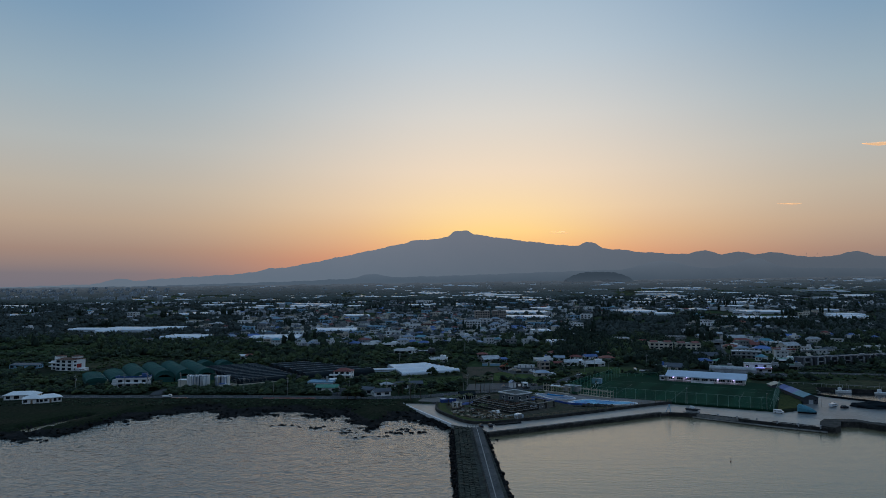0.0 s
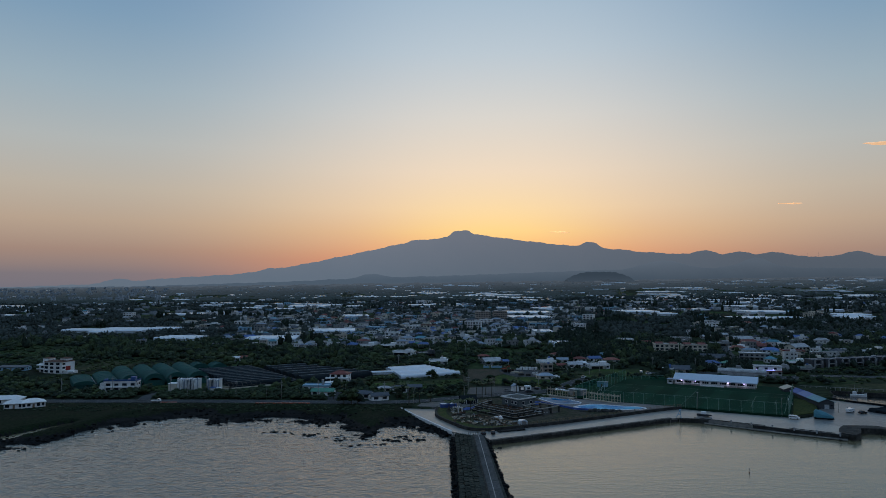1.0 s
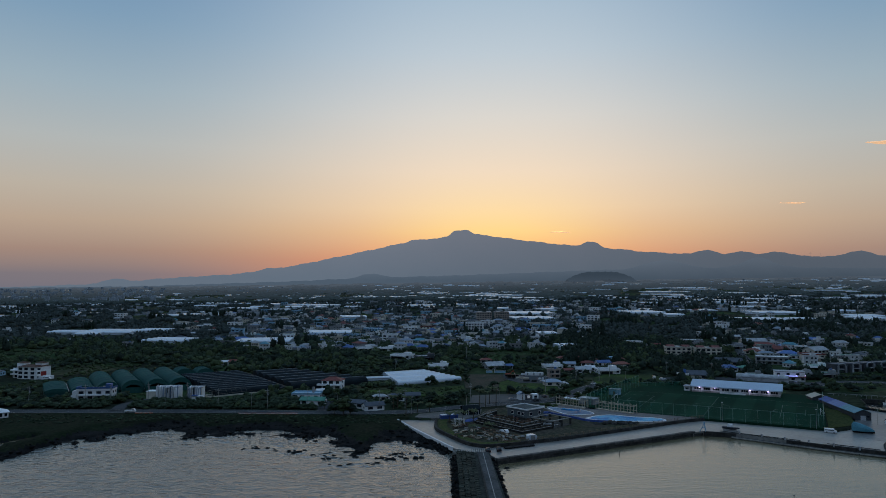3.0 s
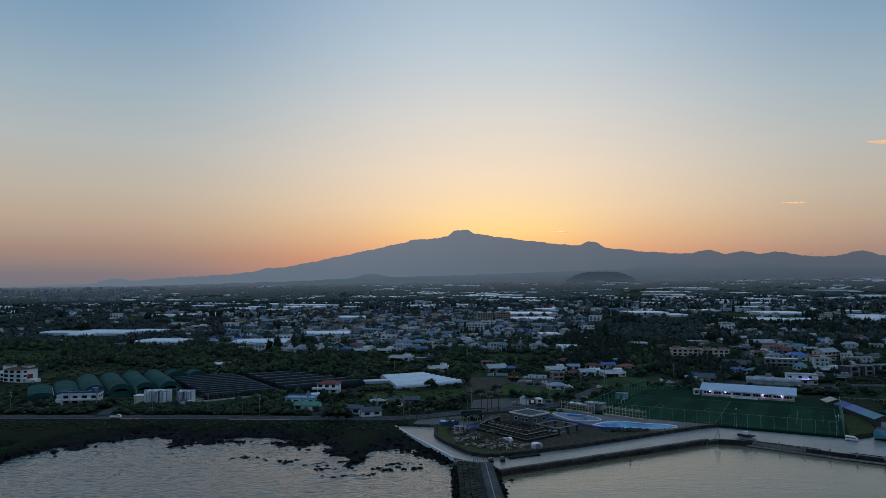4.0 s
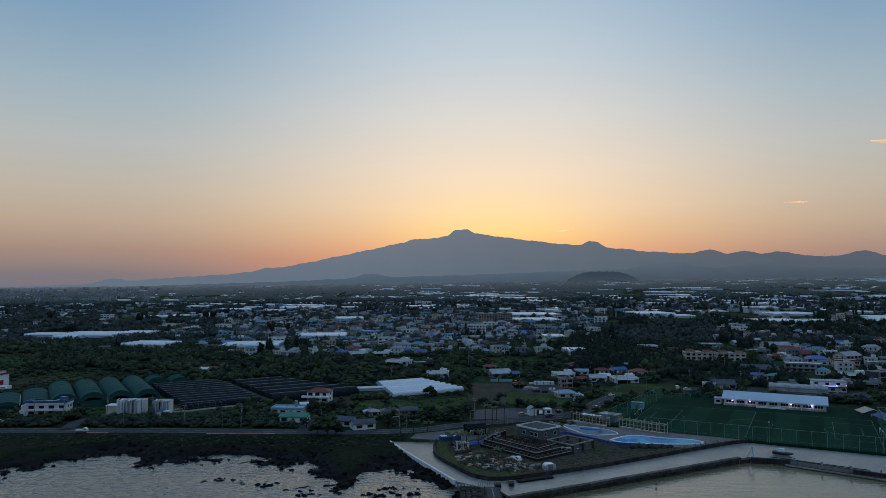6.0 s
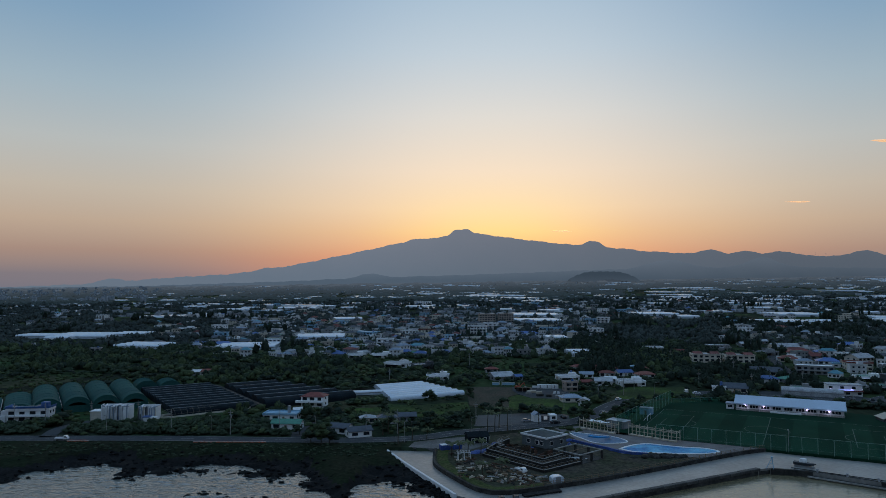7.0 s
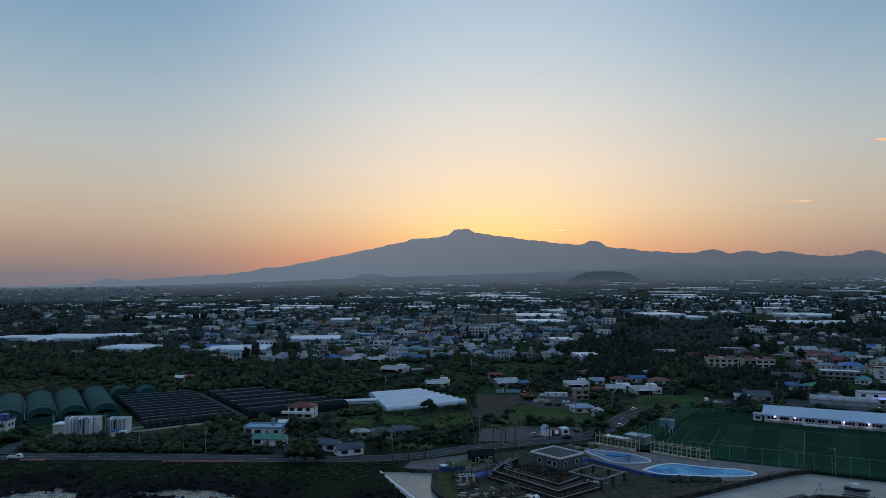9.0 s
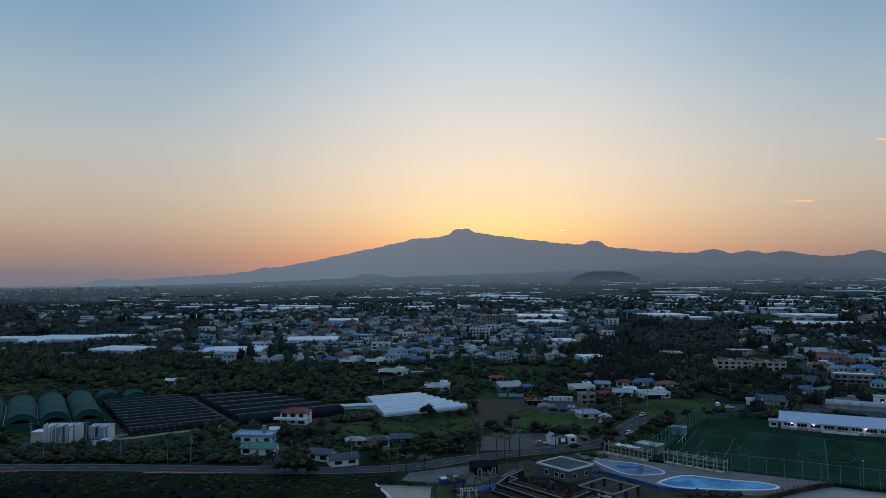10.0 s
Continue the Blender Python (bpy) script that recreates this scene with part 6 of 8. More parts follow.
for row in ((310, 714, 20, 1, "hip", "red"), (352, 712, 23, 1, "flat", "grey"), (309, 588, 11, 1, "flat", "cream"), (380, 756, 19, 1, "hip", "blue"), (327, 646, 18, 2, "gable", "grey"),
            (276, 664, 14, 1, "hip", "orange"), 
            (380, 634, 16, 1, "flat", "white"), (399, 634, 16, 2, "flat", "white"), (355, 634, 16, 1, "flat", "grey"), (270, 533, 13, 1, "flat", "grey", -14)):
    house(*row)
for row in ((-217, 791, 20, 1, "hip", "blue"), (-241, 792, 20, 1, "hip", "blue"), (-311, 729, 9, 2, "flat", "grey"), (-223, 841, 17, 1, "flat", "white"), (-172, 808, 16, 2, "flat", "white"),
            (-361, 993, 16, 2, "flat", "white"), (-303, 885, 13, 2, "flat", "grey"), (-292, 814, 13, 1, "hip", "slate"), (-330, 990, 27, 1, "flat", "white"), (-175, 600, 6, 1, "gable", "white"), (-168, 602, 8, 1, "gable", "orange")):
    house(*row)
# dark terrace houses with white portal frames
for k in range(7):
    x, y = 292 + k * 12.5, 556 + k * 3.2
    t = thing("terrace_house", x, y, ground(x, y) - 0.15, 12, "dark two-storey terrace house with white portal frame", "house", "terrace houses")
    part("wall", one_box(-5.4, 5.4, 0, 9, -1, 6.3, 0.04), M["darkwall"], t)
    part("roof", one_box(-5.6, 5.6, 0.4, 9.3, 6.3, 6.7, 0.05), M["slate"], t)
    bm = bmesh.new()
    for s in (-3.2, 3.2):
        box(bm, s - 0.3, s + 0.3, -1.4, 0.4, 0, 5.6)
    for a, b_ in zip(range(8), range(1, 9)):
        q0, q1 = (3.2 * math.cos(math.pi * (1 - a / 8)), 5.6 + 1.3 * math.sin(math.pi * a / 8)), (3.2 * math.cos(math.pi * (1 - b_ / 8)), 5.6 + 1.3 * math.sin(math.pi * b_ / 8))
        bar(bm, (q0[0], -0.5, q0[1]), (q1[0], -0.5, q1[1]), 0.35, 5)
    box(bm, -3.2, 3.2, -1.3, -0.2, 2.8, 3.2)
    part("portal", bm, M["greyroof"], t, "pale arched portal frame")
    for s in range(2):
        part("window", window_mesh(3.6, 1.9), None, t).matrix_basis = pose(0, -0.02, s * 3.1 + 1.5)
    claim(x, y + 4, 7)
# neon-lit shop by the harbour
shop = thing("shop", 234, 515, 4.5, -16, "white two-storey shop with blue neon sign lights", "shop")
part("wall", one_box(-9, 9, 0, 9, 0, 6.2, 0.05), M["white"], shop)
part("awning", one_box(-9.2, 9.2, -2.0, -0.02, 3.0, 3.4, 0.05), M["red"], shop)
part("roof", one_box(-9.3, 9.3, -0.3, 9.3, 6.2, 6.6, 0.05), M["greyroof"], shop)
part("neon_sign", one_box(-4, 4, -2.2, -2.03, 3.5, 4.1, 0.03), M["neon"], shop, "glowing blue neon sign strip")
for x in (-8, 3, 8.5):
    part("lamp", one_box(x - 0.2, x + 0.2, -2.3, -2.03, 4.2, 4.5, 0.05), M["lamp"], shop)
for i in range(6):
    part("window", window_mesh(2.0, 1.4), None, shop).matrix_basis = pose(-7.5 + i * 3, -0.02, 1.6 if i % 2 else 4.9)
claim(234, 520, 14)
# kiosk beside the car park
ks = thing("kiosk", 49, 439, 4.6, 14, "small white kiosk with steep gable beside the car park", "kiosk")
part("wall", one_box(-6.5, -3.0, 0, 4, 0, 3.2, 0.04), M["white"], ks)
bm = bmesh.new()
for s in (-1, 1):
    q = [bm.verts.new(p) for p in ((-4.75 + s * 2.1, -0.4, 3.0), (-4.75 + s * 2.1, 4.4, 3.0), (-4.75, 4.4, 4.6), (-4.75, -0.4, 4.6))]
    bm.faces.new(q)
q = [bm.verts.new(p) for p in ((-6.5, 0, 3.2), (-3.0, 0, 3.2), (-4.75, 0, 4.55))]
bm.faces.new(q)
part("roof", bm, M["bluegrey"], ks)
part("counter", one_box(-2.5, 1.0, 0.5, 3.5, 0, 2.6, 0.04), M["darkwall"], ks)
part("lit_front", one_box(-1.6, 0.2, 0.35, 0.49, 0.8, 2.3, 0.02), glow("warm_lit_window", (1.0, 0.95, 0.92), 0.06), ks, "lit serving window")
part("store", one_box(1.6, 5.0, 0, 3.6, 0, 3.0, 0.04), M["white"], ks)
part("store_window", one_box(2.4, 4.2, -0.06, 0.02, 1.0, 2.2, 0.02), M["glass"], ks)
claim(49, 441, 9)

# ---------------------------------------------------------------- greenhouses


def tunnel(bm, x, y0, y1, w, h, base=0.6, n=8):
    """One barrel vault along y with its end caps."""
    arc = [(x - w / 2, 0.0)] + [(x - w / 2 * math.cos(math.pi * i / n), base + (h - base) * math.sin(math.pi * i / n)) for i in range(n + 1)] + [(x + w / 2, 0.0)]
    a = [bm.verts.new((px, y0, pz)) for px, pz in arc]
    b = [bm.verts.new((px, y1, pz)) for px, pz in arc]
    for i in range(len(arc) - 1):
        bm.faces.new((a[i], a[i + 1], b[i + 1], b[i]))
    return a, b


# large green arched halls beside the tanks
halls = [(-198, 458, 13.2, 60, 7.7), (-185.5, 463, 13.2, 63, 7.9), (-173.3, 468, 13.2, 65, 8.1), (-161, 473.5, 13.2, 67, 8.1), (-211, 455, 13, 48, 5.4), (-224, 450, 13, 40, 4.6), (-181, 534, 12, 16, 6.4), (-168, 538, 12, 16, 6.0)]
for x, y, w, L_, h in halls:
    g = thing("arched_hall", x, y, 4.4, 31, "green cloth-covered arched greenhouse hall", "greenhouse", "green arched halls")
    bm = bmesh.new()
    tunnel(bm, 0, 0, L_, w * 0.97, h, 2.6, 14)
    part("cover", bm, M["greencloth"], g)
    for k in range(7):
        bm = bmesh.new()
        yy = L_ * k / 6
        pts = [(-w * 0.487 * math.cos(math.pi * j / 10), yy, 2.6 + (h - 2.55) * math.sin(math.pi * j / 10)) for j in range(11)]
        for p, q in zip(pts, pts[1:]):
            bar(bm, p, q, 0.07, 4)
        part("rib", bm, M["greencloth"], g)
    for s_, yy in ((1, 0.05), (-1, L_ - 0.05)):
        arc = [(-w * 0.48 * math.cos(math.pi * j / 12), yy, 2.4 + (h - 2.45) * math.sin(math.pi * j / 12)) for j in range(13)]
        bm = bmesh.new()
        hi_v = [bm.verts.new(q) for q in arc]
        lo_v = [bm.verts.new((q[0], yy, max(2.3, q[2] - 2.7))) for q in arc]
        for j in range(12):
            bm.faces.new((hi_v[j], hi_v[j + 1], lo_v[j + 1], lo_v[j]))
        part("end_skirt", bm, M["greencloth"], g)
    part("back_wall", one_box(-w * 0.46, w * 0.46, 0.7, 0.85, 0, 3.6), M["greencloth"], g)
    part("gutter", one_box(w * 0.475, w * 0.505, 0, L_, 2.4, 2.75), M["steel"], g)
    claim_line([(x, y), (x - L_ * 0.515, y + L_ * 0.857)], w * 0.72)


def tunnels(name, x, y, turn, n, w, L_, h, material, label, group, stagger=0.0, z=None, grow=0.0, base=0.55, fill=0.985, gut=0.08):
    """A block of n joined tunnels, their vaults running along the block's own y; each roof is a part."""
    g = thing(name, x, y, (ground(x, y) if z is None else z) - 0.1, turn, label, "greenhouse", group)
    for i in range(n):
        bm = bmesh.new()
        y0 = stagger * i
        Li = L_ + grow * i
        a, b = tunnel(bm, (i + 0.5) * w, y0, y0 + Li, w * fill, h, h * base, 8)
        bm.faces.new(a)
        bm.faces.new(list(reversed(b)))
        part("vault", bm, material, g)
        bm = bmesh.new()
        box(bm, i * w - gut, i * w + gut, y0, y0 + Li, h * base - 0.3, h * base + 0.1)
        part("gutter", bm, M["shade"] if material is M["shade"] else M["bluegrey"] if gut > 0.5 else M["grey"], g)
        if material is M["shade"]:
            # thin pale strip paints the sky's highlight along the vault top
            part("ridge_strip", one_box((i + 0.5) * w - w * 0.05, (i + 0.5) * w + w * 0.015, y0, y0 + Li, h - 0.25, h + 0.08, 0.03), M["cloth_sheen"], g, "pale strip painted as ridge sheen")
    c, s = math.cos(radians(turn)), math.sin(radians(turn))
    for i in range(n):
        for t in (0.1, 0.4, 0.7, 0.95):
            px, py = (i + 0.5) * w, stagger * i + (L_ + grow * i) * t
            claim(x + px * c - py * s, y + px * s + py * c, max(w, L_ * 0.2))
    return g


# dark shade houses: vaults run across the view
tunnels("shade_house", -182, 528, -57, 11, 8.4, 40, 3.7, M["shade"], "black shade-cloth greenhouse of many joined tunnels", "shade houses", z=4.5, base=0.4, fill=0.9)
tunnels("shade_house", -136, 541, -57, 6, 13.3, 31, 4.6, M["shade"], "black shade-cloth greenhouse with painted ridge sheen", "shade houses", z=4.5, grow=4.2, base=0.42, fill=0.9)
# roofed dark alley between the two shade houses
al = thing("shade_alley", -141.5, 541, 4.4, -57, "dark cloth-roofed alley between shade houses", "greenhouse")
bm = bmesh.new()
al_lo, al_hi = ([bm.verts.new((xx, yy, zz)) for yy, zz in ((-3.2, 0.0), (-3.2, 2.2), (0, 3.1), (3.2, 2.2), (3.2, 0.0))] for xx in (0, 84))
bm.faces.new(al_lo)
bm.faces.new(list(reversed(al_hi)))
for i in range(5):
    bm.faces.new((al_lo[i], al_lo[(i + 1) % 5], al_hi[(i + 1) % 5], al_hi[i]))
part("cover", bm, mat("dusty_shade_cloth", (0.02, 0.025, 0.028), 0.7, 0.3, 0.12, 1.5, 0.02, spec=0.1), al)
claim_line([(-141, 541), (-96, 471)], 6)
# white vinyl block
tunnels("vinyl_house", -44, 548, -61, 8, 6.6, 33, 2.7, M["film"], "white plastic-film greenhouse of joined tunnels", "white greenhouses", stagger=-1.7, z=4.5, grow=2.1, base=0.3, fill=0.78, gut=1.0)
tunnels("vinyl_house", -36, 522, 105, 1, 4.5, 18, 2.6, M["film"], "single white plastic-film tunnel", "white greenhouses", z=4.5)
# bare hoops of a greenhouse without its film
hoop = thing("hoop_frame", -135.5, 445.5, 4.5, 38, "bare steel hoop frame of a stripped round-ended greenhouse", "greenhouse")
M["hoopsteel"] = mat("dull_hoop_steel", (0.2, 0.19, 0.17), 0.6, 0.3, 0.5, 4.0, metal=0.3)
HL, HW, HH = 42.0, 8.4, 3.7


def hoop_span(x):
    """Half width of the frame at x: round at both ends."""
    e = min(x, HL - x) / 5.0
    return HW / 2 * (1.0 if e >= 1 else math.sqrt(max(0.02, 1 - (1 - e) ** 2)))


for i in range(15):
    bm = bmesh.new()
    hx = 0.4 + i * (HL - 0.8) / 14
    hw = hoop_span(hx)
    pts = [(hx, HW / 2 - hw * math.cos(math.pi * j / 10), 0.6 + (HH - 0.6) * (hw * 2 / HW) * math.sin(math.pi * j / 10)) for j in range(11)]
    for p, q in zip(pts, pts[1:]):
        bar(bm, p, q, 0.06, 5)
    part("hoop", bm, M["hoopsteel"], hoop)
for j in (1, 3, 5, 7, 9):
    bm = bmesh.new()
    a = math.pi * j / 10
    line_ = [(hx, HW / 2 - hoop_span(hx) * math.cos(a), 0.6 + (HH - 0.6) * (hoop_span(hx) * 2 / HW) * math.sin(a)) for hx in (0.4, 2, 4, 6, 14, 21, 28, 36, 38, 40, HL - 0.4)]
    for p, q in zip(line_, line_[1:]):
        bar(bm, p, q, 0.05, 4)
    part("purlin", bm, M["hoopsteel"], hoop)
rim_ = [(hx, HW / 2 - hoop_span(hx)) for hx in (0.0, 0.5, 1.2, 2.2, 3.5, 5, 10, 20, 30, 37, 38.5, 39.8, 40.8, 41.5, HL)]
rim_ += [(hx, HW - hy) for hx, hy in reversed(rim_)]
bm = bmesh.new()
ribbon(bm, rim_ + rim_[:1], 0.25, -0.3, 0.75)
part("base_wall", bm, M["cream"], hoop, "low cream base wall round the frame")
part("bed", one_box(3, HL - 3, 1.4, HW - 1.4, -0.2, 0.25), M["soil"], hoop)
claim_line([(-134, 449), (-103, 473)], 6)
claim_line([(-136, 440), (-98, 464)], 5)
part("front_wall", one_box(41, 62, -1.5, -1.1, -0.3, 1.5, 0.04), M["cream"], hoop, "low plain wall beside the frame")

# far white and tan greenhouses: x, y, width
for rows in (((-296, 772, 48), (-186, 764, 54), (-133, 860, 52), (-413, 884, 70), (-366, 912, 38), (-469, 896, 36), (-424, 869, 27), (120, 703, 20), (119, 834, 22), (-142, 1146, 42)),
             ((135, 1072, 63), (146, 1188, 73), (195, 1312, 51), (337, 1190, 64), (364, 1133, 32), (456, 1014, 67), (508, 1020, 35), (541, 1148, 73), (668, 1188, 27), (628, 1450, 55), (595, 1480, 50), (567, 1318, 54)),
             ((590, 993, 44), (612, 1030, 48), (630, 1070, 50), (1020, 1686, 66), (1060, 1740, 60), (1160, 2080, 90), (720, 1600, 60), (440, 1500, 44), (211, 1811, 95), (99, 1988, 75), (-126, 1983, 90), (-219, 2013, 76), (-285, 1475, 65), (-244, 1550, 34)),
             ((-188, 1475, 32), (-317, 1389, 40), (-415, 1440, 62), (-290, 1482, 74), (-533, 1590, 47), (-394, 1517, 33), (558, 2466, 60), (855, 2330, 106), (830, 1965, 90), (684, 2110, 136)),
             ((906, 1621, 48), (-48, 1487, 54), (8, 1870, 42), (222, 1998, 85), (-60, 2300, 100), (260, 2250, 130), (900, 2500, 150))):
    for x, y, w in rows:
        L_ = min(60, max(18, w * 0.5)) * (1.6 if y < 1250 else 1.0) * (1 + max(0, y - 900) / 900)
        n = max(2, min(6, int(L_ / 8)))
        t_ = 90 + rnd.uniform(-9, 9)
        tunnels("vinyl_house", x + w / 2, y, t_, n, L_ / n, w, 4.4, M["film"], "white plastic-film greenhouse of joined tunnels", "white greenhouses")
        claim_line([(x - w / 2, y - 12), (x + w / 2, y - 12)], 11)
# grey long shed behind the clubhouse
tunnels("vinyl_house", 228, 506, 62, 1, 8, 32, 4.6, M["greyroof"], "weathered grey plastic greenhouse", "grey greenhouses", z=4.5)

# ---------------------------------------------------------------- feed tanks
for k, (x, y, n, w, h) in enumerate(((-162, 440, 4, 3.1, 7.2), (-145, 441, 3, 2.7, 6.8))):
    tk = thing("tank_house", x, y, 4.4, 4, "white corrugated pump house with upright pipes", "pump house", "pump houses")
    part("wall", one_box(0, n * w, 0.3, 7, 0, h - 0.4, 0.05), M["white"], tk)
    px = 0.0
    while px < n * w - 0.5:
        pw, ph, py = rnd.uniform(0.5, 1.3), h - rnd.choice((0, 0.3, 0.8, 2.2, 3.4)), rnd.uniform(-0.9, 0.1)
        part("panel", one_box(px, min(px + pw, n * w), py, 0.298, 0, ph, 0.03), rnd.choice((M["white"], M["white"], M["greyroof"], M["cream"])), tk)
        px += pw + rnd.choice((0.02, 0.05, 0.35))
    for i in range(n - 1):
        bm = bmesh.new()
        bar(bm, (w * (i + 0.6), -0.2, 0), (w * (i + 0.6), -0.2, h), 0.32, 8)
        bar(bm, (w * (i + 0.6), -0.2, h), (w * (i + 0.6), 2.0, h + 0.6), 0.3, 8)
        part("pipe", bm, M["steel"] if i % 2 else M["white"], tk)
        # solid black strip paints a gap's shade; nothing is cut in
        part("recess", one_box(w * (i + 0.85), w * (i + 1.0), 0.02, 0.118, 0.3, h - 0.6), M["shade"], tk, "black strip painting the shade of a gap between panels")
    part("roof", one_box(-0.2, n * w + 0.2, 0.2, 7.3, h - 0.4, h - 0.1, 0.05), M["greyroof"], tk)
    for i in range(4 * n):
        bx, by, bh, br = rnd.uniform(0.2, n * w - 0.2), rnd.uniform(-1.5, -1.0), h - rnd.choice((-0.5, 0.0, 0.2, 0.6, 1.6)), rnd.uniform(0.12, 0.26)
        bm = bmesh.new()
        bar(bm, (bx, by, 0), (bx, by, bh), br, 8)
        bar(bm, (bx, by, bh), (bx + rnd.uniform(-0.5, 0.5), 1.2, bh + 0.3), br, 8)
        part("riser_pipe", bm, rnd.choice((M["white"], M["white"], M["bluegrey"], M["darkwall"])), tk)
    part("low_wall", one_box(-2.4, n * w + 0.6, -2.6, -2.3, -0.2, 1.0, 0.04), M["concrete"], tk)
    claim(x + 6, y + 3, 10)
sd = thing("side_shed", -168.5, 442, 4.4, 4, "cream lean-to beside the pump house", "shed")
part("wall", one_box(0, 5, 0, 6, 0, 4.2, 0.05), M["cream"], sd)
part("roof", one_box(-0.3, 5.3, -0.4, 6.3, 4.2, 4.45, 0.05), M["white"], sd)
bl = thing("blue_hut", -141, 437, 4.4, 4, "small blue and white hut", "hut")
part("wall", one_box(0, 6, 0, 3, 0, 2.4, 0.05), M["white"], bl)
part("roof", one_box(-0.3, 3, -0.3, 3.3, 2.4, 2.8, 0.05), M["blue"], bl)

# ---------------------------------------------------------------- vehicles
wheel_bm = bmesh.new()
bmesh.ops.create_cone(wheel_bm, cap_ends=True, segments=14, radius1=0.34, radius2=0.34, depth=0.24, matrix=Matrix.Rotation(math.pi / 2, 4, "X"))
wheel_me = finish("tyre", wheel_bm, M["tyre"])
rim_bm = bmesh.new()
bmesh.ops.create_cone(rim_bm, cap_ends=True, segments=10, radius1=0.2, radius2=0.2, depth=0.26, matrix=Matrix.Rotation(math.pi / 2, 4, "X"))
rim_me = finish("rim", rim_bm, M["steel"])


def wheels(c, xs, half):
    for x in xs:
        for s in (-1, 1):
            w = part("wheel", wheel_me, None, c)
            w.matrix_basis = pose(x, s * half, 0.34)
            part("rim", rim_me, None, w)


def loft(bm, sections):
    """Closed shell through cross sections of equal length."""
    rings = [[bm.verts.new(p) for p in s] for s in sections]
    n = len(rings[0])
    for a, b in zip(rings, rings[1:]):
        for i in range(n):
            j = (i + 1) % n
            bm.faces.new((a[i], a[j], b[j], b[i]))
    bm.faces.new(rings[0])
    bm.faces.new(list(reversed(rings[-1])))


def ring_x(x, half, z0, z1, inset):
    return [(x, -half, z0), (x, half, z0), (x, half, z1 - inset), (x, half - inset, z1), (x, -half + inset, z1), (x, -half, z1 - inset)]


def car(x, y, z, turn, paint, word, form="suv"):
    c = thing("car", x, y, z, turn, f"{word} parked {'van' if form == 'van' else 'car'} on the asphalt", "car", "parked cars")
    bm = bmesh.new()
    if form == "van":
        loft(bm, [ring_x(px, 0.9, 0.35, pz, 0.15) for px, pz in ((-2.4, 1.2), (-2.35, 1.95), (1.2, 1.95), (1.9, 1.25), (2.4, 1.05), (2.45, 0.7))])
    else:
        loft(bm, [ring_x(px, 0.88, 0.3, pz, 0.12) for px, pz in ((-2.25, 0.8), (-2.15, 1.0), (-0.5, 1.02), (1.0, 1.0), (2.1, 0.85), (2.25, 0.6))])
    part("body", bm, paint, c)
    bm = bmesh.new()
    if form == "van":
        loft(bm, [ring_x(px, 0.91, 1.15, pz, 0.15) for px, pz in ((-2.2, 1.6), (1.1, 1.62), (1.62, 1.3))])
    else:
        loft(bm, [ring_x(px, 0.78, 0.98, pz, 0.14) for px, pz in ((-2.0, 1.05), (-1.5, 1.5), (0.2, 1.52), (1.0, 1.02))])
    part("cabin_glass", bm, M["glass"], c, "dark tinted windows")
    if form != "van":
        part("roof", one_box(-1.4, 0.15, -0.66, 0.66, 1.5, 1.56, 0.03), paint, c)
    for s in (-1, 1):
        part("headlight", one_box(2.12, 2.27, s * 0.6 - 0.2, s * 0.6 + 0.2, 0.62, 0.8, 0.02), M["white"], c)
        part("tail_light", one_box(-2.28, -2.15, s * 0.62 - 0.15, s * 0.62 + 0.15, 0.65, 0.9, 0.02), M["red"], c)
    wheels(c, (-1.4, 1.4), 0.78)


def truck(x, y, z, turn, label):
    c = thing("truck", x, y, z, turn, label, "truck", "small trucks")
    bm = bmesh.new()
    loft(bm, [ring_x(px, 0.85, 0.5, pz, 0.12) for px, pz in ((0.9, 1.95), (1.9, 1.95), (2.45, 1.3), (2.55, 0.9))])
    part("cab", bm, M["carwhite"], c)
    bm = bmesh.new()
    loft(bm, [ring_x(px, 0.87, 1.25, pz, 0.1) for px, pz in ((1.1, 1.75), (1.9, 1.78), (2.38, 1.4))])
    part("cab_glass", bm, M["glass"], c)
    bm = bmesh.new()
    box(bm, -2.6, 0.8, -0.88, 0.88, 0.7, 0.85)
    for s in (-0.88, 0.82):
        box(bm, -2.6, 0.8, s, s + 0.06, 0.85, 1.2)
    box(bm, -2.6, -2.54, -0.82, 0.82, 0.85, 1.2)
    part("flat_bed", bm, M["carwhite"], c)
    wheels(c, (-1.7, 1.7), 0.74)


